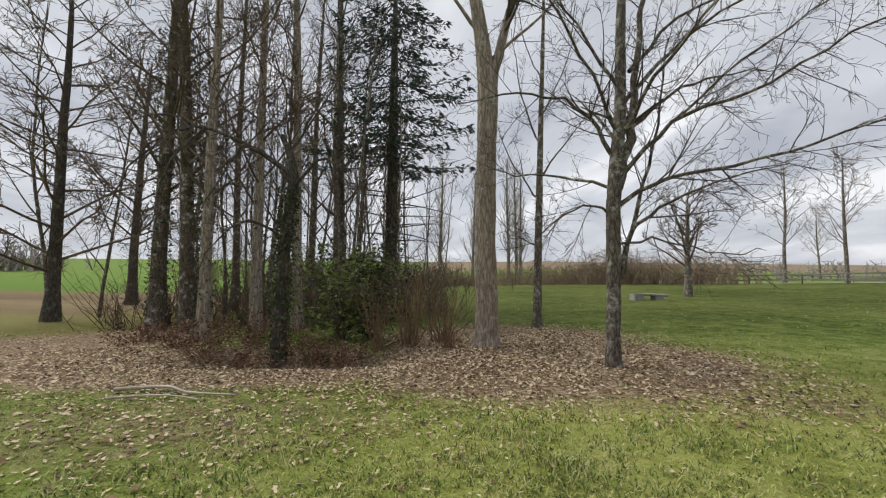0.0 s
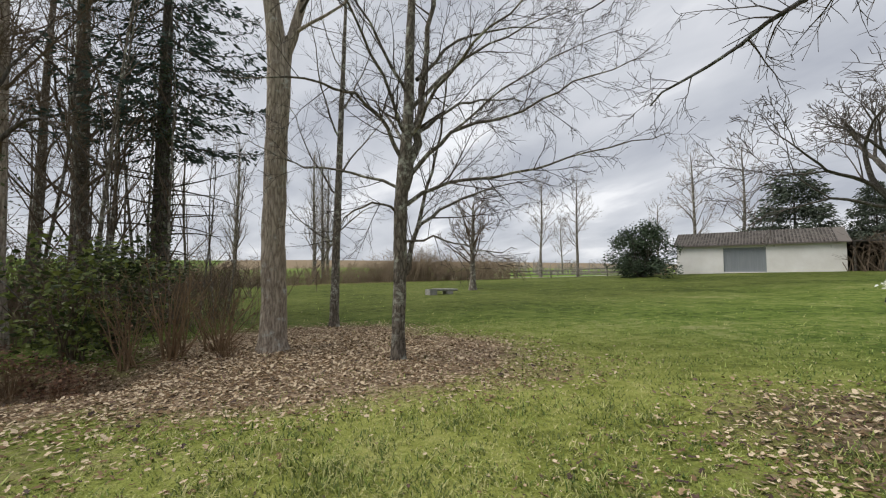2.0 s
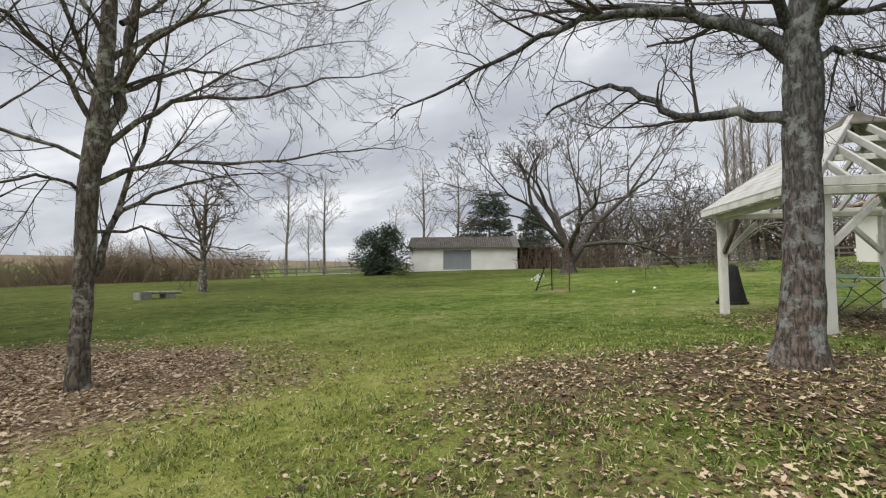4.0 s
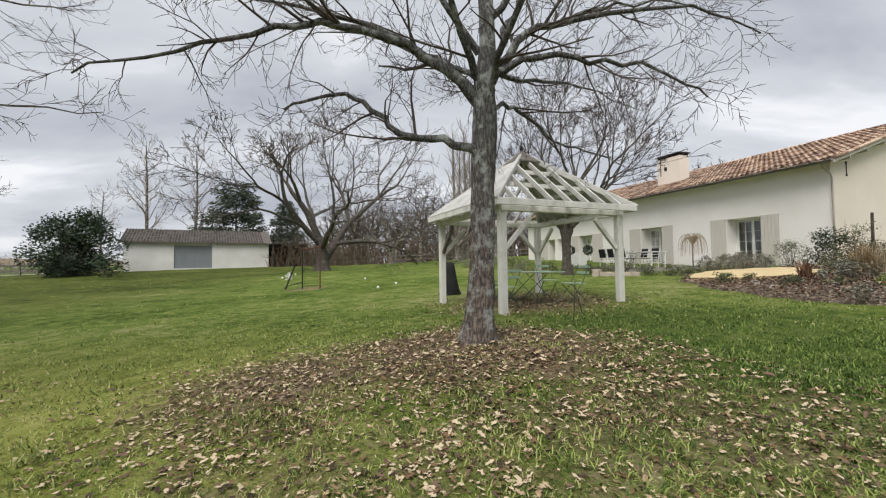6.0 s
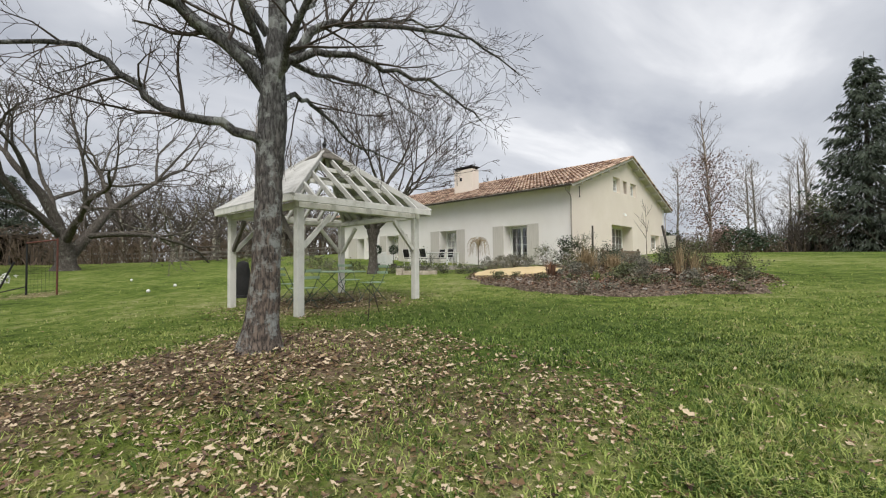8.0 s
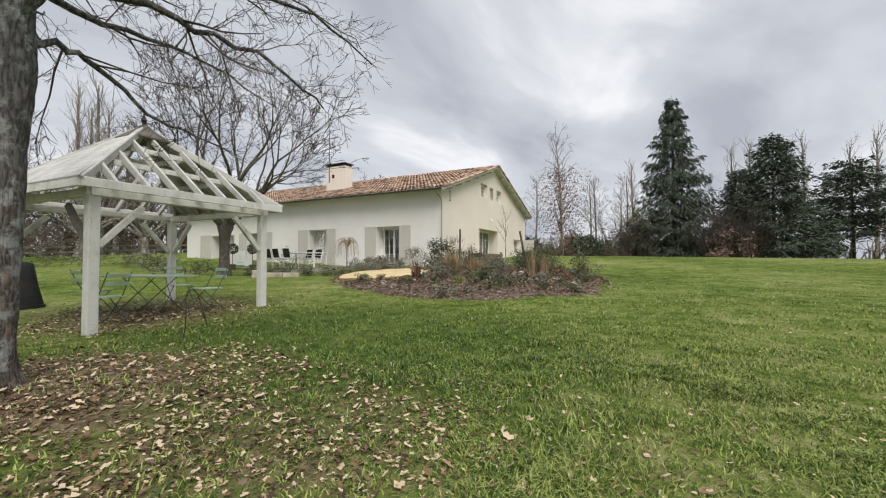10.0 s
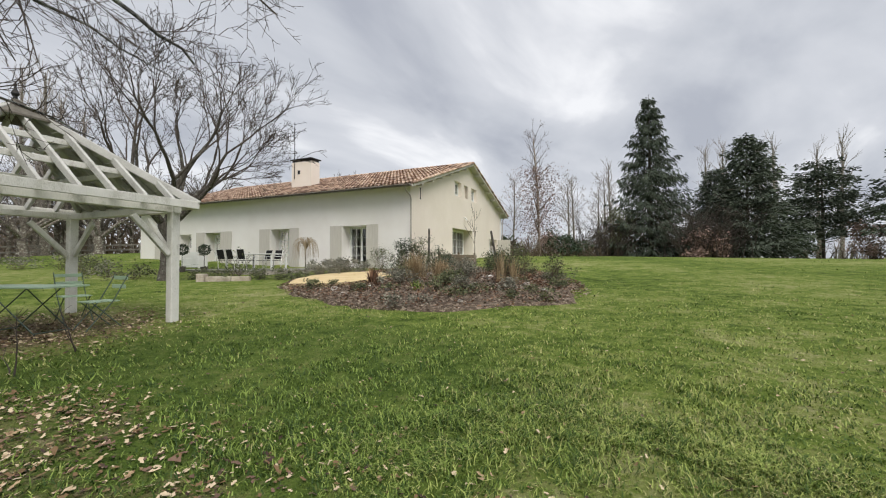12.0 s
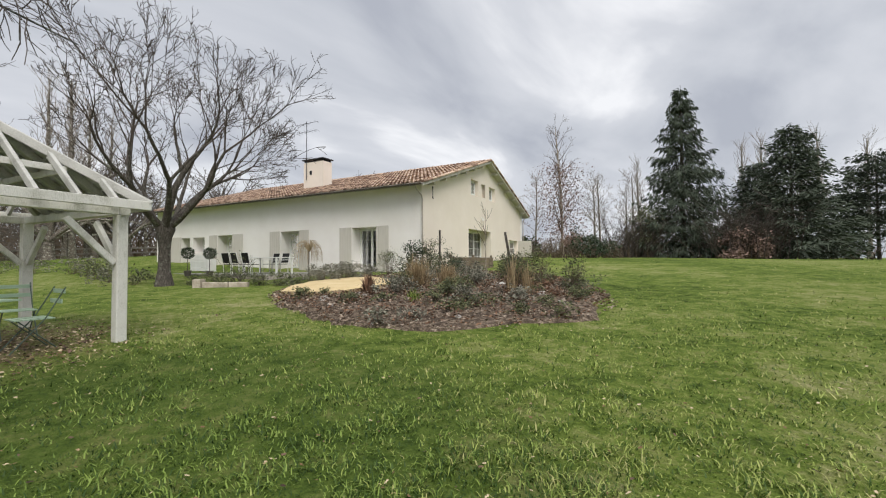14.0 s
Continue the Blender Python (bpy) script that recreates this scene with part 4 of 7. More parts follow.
def along(pts, q):
    k = q * (len(pts) - 1)
    i = min(int(k), len(pts) - 2)
    a, b = Vector(pts[i]), Vector(pts[i + 1])
    return a.lerp(b, k - i), (b - a).normalized(), i


def sprout(rng, acc, pts, r0, r1, plan, level=0, start=0.25, rmin=0.0034):
    """Side shoots along a line, and shoots upon those, by the plan's rows: count per metre, angle, length, wobble, rise."""
    if level >= len(plan):
        return
    per, ang, ln, wob, up = plan[level]
    total = sum((Vector(pts[i + 1]) - Vector(pts[i])).length for i in range(len(pts) - 1))
    for _ in range(max(1, int(per * total + rng.random()))):
        q = start + (1 - start) * rng.random() ** 0.85
        p, d, _i = along(pts, q)
        side = d.orthogonal().normalized()
        side.rotate(Matrix.Rotation(rng.uniform(0, 2 * math.pi), 3, d))
        a = radians(rng.gauss(ang, 12))
        nd = d * math.cos(a) + side * math.sin(a)
        L = ln * rng.uniform(0.55, 1.25) * (1.15 - 0.55 * q)
        r = max(rmin, (r0 + (r1 - r0) * q) * rng.uniform(0.24, 0.46) if level == 0 else (r0 + (r1 - r0) * q) * rng.uniform(0.4, 0.56))
        n = 4 if level == 0 else (3 if level == 1 else 2)
        np_ = wander(rng, p, nd, L, n, wob, up)
        re = max(rmin * 0.65, r * 0.3)
        acc.tube(np_, [r + (re - r) * i / n for i in range(n + 1)], 5 if r > 0.025 else (4 if r > 0.01 else 3), False)
        sprout(rng, acc, np_, r, re, plan, level + 1, 0.15, rmin)


def smooth_line(pts, n=4):
    """Catmull-Rom through the points."""
    P = [Vector(p) for p in pts]
    out = []
    for i in range(len(P) - 1):
        a, b, c, d = P[max(0, i - 1)], P[i], P[i + 1], P[min(len(P) - 1, i + 2)]
        for k in range(n):
            t = k / n
            out.append(tuple(0.5 * ((2 * b) + (c - a) * t + (2 * a - 5 * b + 4 * c - d) * t * t + (3 * b - a - 3 * c + d) * t ** 3)))
    out.append(tuple(P[-1]))
    return out


def rough_trunk(rng, acc, pts, rad, sides=14, flare=0.6):
    """A trunk with root flare and lumps."""
    base = len(acc.v)
    acc.tube(pts, rad, sides)
    z0 = pts[0][2]
    for i in range(base, len(acc.v)):
        x, y, z = acc.v[i]
        k = (i - base) // sides
        c = pts[min(k, len(pts) - 1)]
        f = 1 + 0.10 * noise.noise((x * 5, y * 5, z * 1.6)) + 0.09 * noise.noise((x * 14, y * 14, z * 4)) + 0.05 * noise.noise((x * 30, y * 30, z * 11))
        h = z - z0
        f += flare * math.exp(-h / 0.22) * (0.75 + 0.5 * noise.noise((math.atan2(y - c[1], x - c[0]) * 1.4, 3, 1)))
        acc.v[i] = (c[0] + (x - c[0]) * f, c[1] + (y - c[1]) * f, z)


def hand_tree(name, x, y, trunk, limbs, plan, label, seed, bark, twig, yaw=0.0, sides=14, flare=0.6, group=""):
    """A tree from a drawn trunk and drawn limbs (right, away, height, radius), clad with random shoots."""
    rng = random.Random(seed)
    t = thing(name, pose(x, y, ground_z(x, y) - 0.05, 0, 0, yaw), label, "tree", group)
    a = Acc()
    pts = smooth_line([q[:3] for q in trunk], 10)
    rr = [q[3] for q in trunk]
    rad = [float(np.interp(i / (len(pts) - 1) * (len(rr) - 1), range(len(rr)), rr)) for i in range(len(pts))]
    rough_trunk(rng, a, pts, rad, sides, flare)
    part("trunk", a, bark, t, smooth=True)
    for limb in limbs:
        pts = smooth_line([q[:3] for q in limb], 4)
        pts = [pts[0]] + [tuple(Vector(p) + Vector((rng.gauss(0, 0.02), rng.gauss(0, 0.03), rng.gauss(0, 0.02)))) for p in pts[1:]]
        r0, r1 = limb[0][3] * 0.85, limb[-1][3]
        rad = [r0 + (r1 - r0) * (i / (len(pts) - 1)) ** 0.75 for i in range(len(pts))]
        b = Acc().tube(pts, rad, 8 if r0 > 0.03 else 6)
        ob = part("limb", b, bark, t, smooth=True)
        c = Acc()
        sprout(rng, c, pts, r0, r1, plan, 0, 0.12)
        tagged(part("twig_growth", c, twig, ob), kind="stuff")
    return t


def tree_meshes(name, height, r, seed, clear, nlimb, ang, limblen, plan, bark, twig, lean=0.02, limb_up=0.05, sides=10, limb_r=0.4, taper=0.25, rmin=0.0045, brush=0.0):
    """Trunk and twig meshes of one kind of bare tree."""
    rng = random.Random(seed)
    a, c = Acc(), Acc()
    pts = wander(rng, (0, 0, 0), (rng.gauss(0, 0.02), rng.gauss(0, 0.02), 1), height, 10, lean, 0.03)
    rad = [r * (1 - (1 - taper) * (i / 10)) if i < 10 else r * 0.12 for i in range(11)]
    rough_trunk(rng, a, pts, rad, sides, 0.5)
    for k in range(nlimb):
        q = clear + (0.97 - clear) * (k + rng.random()) / nlimb
        p, d, i = along(pts, q)
        az = k * 2.4 + rng.gauss(0, 0.4)
        an = radians(rng.gauss(ang, 8))
        nd = (math.cos(az) * math.sin(an), math.sin(az) * math.sin(an), math.cos(an))
        L = limblen * rng.uniform(0.7, 1.2) * (1.1 - 0.6 * (q - clear) / (1 - clear))
        lr = r * limb_r * (1.15 - 0.7 * q)
        lp = wander(rng, p, nd, L, 6, 0.09, limb_up)
        le = max(0.004, lr * 0.18)
        c.tube(lp, [lr + (le - lr) * j / 6 for j in range(7)], 5, False)
        sprout(rng, c, lp, lr, le, plan, 0, 0.15, rmin)
    if brush:
        low = pts[:max(3, int(len(pts) * 0.6))]
        sprout(rng, c, low, r * 0.06, r * 0.05, [(brush, 62, 0.75, 0.25, 0.02), (2.5, 48, 0.3, 0.25, 0.0)], 0, 0.06, rmin * 0.7)
    return mesh_of(name + "_trunk", a, bark, True), mesh_of(name + "_twigs", c, twig)


def plant_tree(name, meshes, x, y, s, yaw, label, group="", sink=0.08, z=None, sxy=None):
    t = thing(name, pose(x, y, (ground_z(x, y) if z is None else z) - sink, 0, 0, yaw), label, "tree", group)
    t.scale = (sxy or s, sxy or s, s)
    for nm, me in zip(("trunk", "crown"), meshes):
        o = new(nm, me)
        o.parent = t
    return t


def leaf_cloud(rng, n, place, size, flat=0.4):
    """n small bent leaves; place(rng) gives each one's spot and facing."""
    acc = Acc()
    for _ in range(n):
        p, d = place(rng)
        d = Vector(d)
        if d.length < 1e-5:
            d = Vector((0, 0, 1))
        d.normalize()
        u = Vector((rng.gauss(0, 1), rng.gauss(0, 1), rng.gauss(0, flat))).normalized()
        s = u.cross(Vector((rng.gauss(0, 1), rng.gauss(0, 1), rng.gauss(0, 1))))
        if s.length < 1e-4:
            continue
        s.normalize()
        nrm = u.cross(s)
        L = size * rng.uniform(0.6, 1.3)
        w = L * 0.28
        p = Vector(p)
        acc.add([tuple(p), tuple(p + u * L * 0.5 + s * w + nrm * L * 0.08), tuple(p + u * L), tuple(p + u * L * 0.5 - s * w + nrm * L * 0.08)], [(0, 1, 2), (0, 2, 3)])
    return acc


def ivy_on(parent, pts, rad, n, seed, size=0.07, fray=0.10):
    rng = random.Random(seed)
    def spot(r):
        p, d, i = along(pts, r.random() ** 1.1)
        a = r.uniform(0, 2 * math.pi)
        q = rad + abs(r.gauss(0, fray))
        return (p.x + q * math.cos(a), p.y + q * math.sin(a), p.z), (0, 0, 1)
    part("ivy", leaf_cloud(rng, n, spot, size, 0.8), M_IVY, parent, "glossy dark ivy")


# the big tree on the leafy mound, drawn facing east (right is -y)
T_PLAN = [(4.8, 46, 1.0, 0.17, 0.01), (7.0, 44, 0.45, 0.15, 0.02), (8.0, 45, 0.18, 0.16, 0.02)]


def east(rows):
    """(right, height, away, radius) as seen looking east, to (x, y, z, radius)."""
    return [(w, -e, h, r) for e, h, w, r in rows]


hand_tree("walnut_tree", 5.33, -0.86,
          east([(-0.07, 0, 0, 0.175), (-0.04, 0.4, 0, 0.16), (0.0, 1.3, 0, 0.143), (0.03, 2.1, 0.0, 0.14), (0.06, 2.6, 0, 0.15), (0.06, 3.1, 0.0, 0.13), (0.10, 3.6, 0.0, 0.10), (0.08, 4.4, 0.05, 0.085), (-0.02, 5.4, 0.1, 0.06), (0.05, 6.6, 0.1, 0.025)]),
          [east(q) for q in (
              [(0.0, 2.25, 0, 0.075), (-0.42, 2.43, -0.05, 0.06), (-0.95, 2.47, -0.1, 0.05), (-1.4, 2.85, -0.1, 0.042), (-1.8, 2.97, 0, 0.03), (-2.35, 2.85, 0.1, 0.014)],
              [(0.0, 2.85, 0, 0.09), (-0.65, 3.4, -0.1, 0.06), (-1.6, 3.62, -0.3, 0.05), (-2.3, 3.52, -0.4, 0.04), (-3.3, 3.2, -0.5, 0.025), (-4.2, 2.95, -0.6, 0.01)],
              [(0.02, 2.95, 0, 0.085), (-0.55, 3.55, 0.2, 0.06), (-1.4, 4.1, 0.5, 0.045), (-2.4, 4.5, 0.7, 0.03), (-3.4, 4.8, 1.0, 0.01)],
              [(0.02, 3.1, 0, 0.07), (-0.35, 3.7, -0.5, 0.05), (-0.7, 4.4, -1.0, 0.035), (-1.1, 5.2, -1.5, 0.01)],
              [(0.1, 3.1, 0, 0.08), (0.42, 3.6, -0.1, 0.055), (0.95, 3.78, -0.2, 0.045), (1.7, 3.95, -0.2, 0.035), (2.6, 4.0, -0.2, 0.022), (3.4, 3.7, -0.2, 0.008)],
              [(0.12, 2.78, 0, 0.045), (0.38, 2.93, 0.2, 0.038), (0.7, 2.8, 0.3, 0.03), (1.1, 2.5, 0.4, 0.022), (1.5, 2.45, 0.5, 0.014), (2.1, 2.3, 0.6, 0.006)],
              [(0.1, 3.2, 0, 0.07), (0.6, 3.42, -0.1, 0.05), (1.3, 3.32, -0.2, 0.04), (2.0, 3.2, -0.3, 0.028), (2.6, 2.85, -0.35, 0.01)],
              [(0.12, 3.4, 0, 0.06), (0.4, 4.0, 0.4, 0.05), (0.8, 4.8, 0.8, 0.035), (1.5, 5.5, 1.2, 0.01)],
              [(0.06, 3.0, 0.05, 0.07), (0.1, 3.4, 0.7, 0.05), (0.0, 3.7, 1.5, 0.035), (0.3, 4.2, 2.5, 0.01)],
              [(0.06, 3.0, -0.05, 0.06), (0.3, 3.6, -0.8, 0.045), (0.5, 4.3, -1.4, 0.03), (1.0, 4.8, -2.0, 0.01)],
              [(0.0, 3.5, 0, 0.06), (-0.9, 4.6, -0.4, 0.045), (-2.0, 5.3, -0.8, 0.03), (-3.6, 5.6, -1.2, 0.008)],
              [(-1.6, 3.62, -0.3, 0.04), (-2.4, 4.1, -0.6, 0.03), (-3.4, 4.3, -0.9, 0.02), (-4.8, 4.2, -1.2, 0.007)],
              [(0.1, 3.9, 0, 0.06), (0.9, 4.7, -0.3, 0.045), (2.0, 5.2, -0.5, 0.03), (3.4, 5.3, -0.7, 0.008)],
              [(0.95, 3.78, -0.2, 0.035), (1.7, 4.3, 0.3, 0.028), (2.8, 4.6, 0.6, 0.018), (4.0, 4.5, 0.8, 0.006)],
              [(0.1, 3.3, 0.05, 0.05), (0.9, 3.5, 0.7, 0.038), (1.8, 3.7, 1.3, 0.025), (3.0, 3.5, 1.8, 0.007)],
              [(0.0, 3.2, 0.05, 0.05), (-0.7, 3.9, 0.8, 0.038), (-1.6, 4.6, 1.5, 0.025), (-2.6, 4.9, 2.1, 0.007)],
          )], T_PLAN, "large bare walnut tree with flaky grey bark on a leafy mound", 11, M_BARK_RED, M_TWIG, sides=28, flare=0.8)

# the pale straight trunk at the edge of the copse, drawn facing north (right is +x)
N_PLAN = [(4.0, 45, 1.1, 0.12, 0.03), (5.5, 42, 0.5, 0.14, 0.03), (4.0, 40, 0.2, 0.18, 0.02)]


def north(rows):
    return [(e, w, h, r) for e, h, w, r in rows]


hand_tree("ash_tree", 0.86, 8.3,
          north([(0, 0, 0, 0.25), (0, 0.8, 0, 0.225), (-0.03, 2.2, 0, 0.21), (-0.02, 4.0, 0.0, 0.20), (0.0, 5.2, 0, 0.215), (-0.10, 6.2, 0.0, 0.16), (-0.3, 7.5, 0, 0.13), (-0.7, 10, 0.1, 0.09), (-0.9, 13, 0.2, 0.03)]),
          [north(q) for q in (
              [(0.03, 5.2, 0, 0.16), (0.3, 6.4, 0, 0.15), (0.7, 8.0, 0.1, 0.12), (1.2, 11, 0.2, 0.08), (1.5, 13.5, 0.3, 0.02)],
              [(0.1, 6.0, 0, 0.05), (1.1, 6.8, -0.3, 0.035), (2.3, 8.2, -0.5, 0.01)],
              [(-0.2, 6.6, 0, 0.06), (-1.0, 7.6, -0.2, 0.04), (-1.9, 9.6, -0.3, 0.01)],
              [(0.4, 7.0, 0, 0.05), (0.9, 7.8, -0.8, 0.035), (1.3, 9.2, -1.6, 0.01)],
              [(-0.3, 7.2, 0, 0.05), (-0.5, 8.4, 0.8, 0.035), (-0.7, 10, 1.6, 0.01)],
          )], [(2.0, 45, 1.3, 0.1, 0.03), (3.0, 40, 0.5, 0.14, 0.03), (3.0, 40, 0.2, 0.18, 0.02)], "tall ash tree with pale split bark and bare crown", 21, M_BARK_LIGHT, M_TWIG, sides=18, flare=0.45)

hand_tree("alder_tree", 2.56, 11.4,
          north([(0, 0, 0, 0.13), (0.02, 1.5, 0, 0.11), (0.06, 3.5, 0, 0.10), (0.12, 6.0, 0, 0.075), (0.2, 9.0, 0, 0.045), (0.25, 12, 0.1, 0.01)]),
          [north(q) for q in (
              [(0.05, 2.2, 0, 0.035), (-0.6, 2.6, -0.2, 0.022), (-1.4, 3.3, -0.3, 0.008)], [(0.05, 2.6, 0, 0.035), (0.7, 3.2, -0.1, 0.02), (1.4, 3.5, 0.0, 0.007)],
              [(0.06, 3.6, 0, 0.04), (-0.6, 4.6, 0.2, 0.025), (-1.2, 6.0, 0.3, 0.008)], [(0.08, 4.2, 0, 0.04), (0.8, 5.2, 0.1, 0.025), (1.6, 6.2, 0.2, 0.008)],
              [(0.1, 5.2, 0, 0.04), (-0.5, 6.5, -0.3, 0.025), (-0.8, 8.2, -0.5, 0.008)], [(0.12, 6.0, 0, 0.035), (0.7, 7.2, 0, 0.022), (1.2, 8.8, 0, 0.008)],
              [(0.15, 7, 0, 0.03), (-0.3, 8.2, 0.2, 0.02), (-0.5, 9.8, 0.4, 0.006)],
          )], N_PLAN, "slender alder tree with dark ivy stained trunk", 22, M_BARK, M_TWIG, sides=12, flare=0.5)

hand_tree("maple_tree", 2.56, 6.22,
          north([(0, 0, 0, 0.115), (0.0, 0.6, 0, 0.105), (0.02, 1.4, 0, 0.10), (0.02, 2.3, 0, 0.108), (0.08, 3.1, 0, 0.105), (0.15, 4.0, 0.0, 0.092), (0.17, 5.2, 0, 0.075), (0.25, 7.0, 0, 0.045), (0.3, 8.5, 0, 0.01)]),
          [north(q) for q in (
              [(0.08, 1.35, 0, 0.06), (0.32, 2.1, 0.06, 0.05), (0.55, 2.9, 0.1, 0.042), (0.78, 3.8, 0.12, 0.034), (0.95, 5.2, 0.12, 0.012)],
              [(0.08, 2.75, 0, 0.115), (0.33, 3.8, 0.05, 0.09), (0.48, 4.8, 0.1, 0.07), (0.68, 6.5, 0.1, 0.035), (0.8, 8.0, 0.1, 0.02)],
              [(0.12, 2.9, 0, 0.05), (0.8, 3.7, -0.3, 0.038), (1.6, 3.95, -0.7, 0.03), (2.6, 4.5, -1.2, 0.02), (3.6, 4.9, -1.7, 0.007)],
              [(0.12, 2.5, 0, 0.048), (0.7, 2.85, -0.3, 0.036), (1.6, 2.95, -0.9, 0.028), (2.5, 3.25, -1.5, 0.02), (3.5, 3.5, -2.2, 0.006)],
              [(0.3, 2.1, 0, 0.04), (1.0, 2.6, 0.1, 0.03), (2.0, 3.0, 0.2, 0.02), (3.1, 3.3, 0.3, 0.006)],
              [(0.08, 3.2, 0, 0.05), (-0.35, 3.8, -0.1, 0.036), (-0.95, 4.05, -0.3, 0.028), (-1.75, 4.0, -0.5, 0.016), (-2.4, 3.8, -0.6, 0.006)],
              [(0.05, 2.3, 0, 0.032), (-0.4, 2.5, -0.1, 0.022), (-0.9, 2.2, -0.3, 0.012), (-1.2, 1.8, -0.4, 0.005)],
              [(0.1, 1.9, 0, 0.03), (0.7, 1.95, -0.2, 0.02), (1.3, 1.75, -0.5, 0.012), (1.8, 1.8, -0.7, 0.005)],
              [(0.15, 4.0, 0, 0.05), (0.9, 4.9, -0.1, 0.035), (1.9, 5.6, -0.3, 0.024), (3.2, 6.4, -0.5, 0.007)],
              [(0.15, 4.3, 0, 0.045), (-0.5, 5.3, 0, 0.03), (-1.2, 6.4, 0.1, 0.008)],
              [(0.1, 3.4, 0, 0.045), (0.0, 4.2, 0.7, 0.03), (-0.2, 5.0, 1.6, 0.008)],
              [(0.15, 3.6, 0, 0.045), (0.5, 4.4, -0.8, 0.032), (1.0, 5.0, -1.6, 0.02), (1.6, 5.5, -2.4, 0.006)],
              [(0.3, 4.6, 0, 0.045), (1.2, 5.6, 0.2, 0.03), (2.4, 6.2, 0.3, 0.018), (3.8, 6.6, 0.4, 0.006)],
              [(0.3, 3.7, 0, 0.045), (1.3, 4.5, 0.4, 0.03), (2.5, 5.0, 0.8, 0.018), (3.8, 5.2, 1.1, 0.006)],
              [(0.12, 3.6, 0, 0.04), (-0.6, 4.6, -0.5, 0.028), (-1.4, 5.4, -0.9, 0.018), (-2.2, 6.0, -1.2, 0.006)],
              [(0.1, 2.7, 0, 0.035), (-0.7, 3.0, 0.3, 0.024), (-1.6, 3.1, 0.5, 0.014), (-2.2, 3.4, 0.6, 0.005)],
              [(0.8, 3.7, -0.3, 0.03), (1.7, 4.5, -0.5, 0.022), (2.8, 5.3, -0.8, 0.014), (4.0, 5.9, -1.1, 0.005)],
          )], [(4.8, 46, 1.0, 0.09, 0.025), (7.0, 42, 0.45, 0.12, 0.02), (7.0, 45, 0.18, 0.16, 0.02)], "bare lichened maple tree with low spreading limbs in leaf litter", 23, M_BARK, M_TWIG, sides=14, flare=0.35)

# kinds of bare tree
K_POPLAR = tree_meshes("poplar", 16, 0.22, 41, 0.10, 46, 20, 3.4, [(2.2, 22, 1.4, 0.06, 0.05)], M_BARK, M_TWIG_FAR_HAZY, limb_up=0.10, limb_r=0.3, rmin=0.016)
K_TALL = [tree_meshes("tall", 11, 0.17, 43 + k, 0.28, 24, 42, 3.2, [(2.4, 40, 1.1, 0.12, 0.05), (3.2, 40, 0.5, 0.14, 0.03)], M_BARK, M_TWIG_FAR_HAZY, limb_r=0.3, rmin=0.013) for k in range(2)]
K_ORCHARD = [tree_meshes("orchard", 3.2, 0.14, 47 + k, 0.3, 14, 52, 2.5, [(3.6, 45, 1.0, 0.16, 0.03), (2.4, 42, 0.45, 0.18, 0.02)], M_BARK, M_TWIG_MID_HAZY, limb_r=0.55, limb_up=0.10, rmin=0.012) for k in range(2)]
K_ROUND = tree_meshes("round", 5.5, 0.2, 53, 0.3, 18, 48, 3.2, [(2.4, 42, 1.1, 0.12, 0.04), (4.0, 40, 0.5, 0.14, 0.03)], M_BARK, M_TWIG, limb_r=0.45, limb_up=0.06, rmin=0.012)


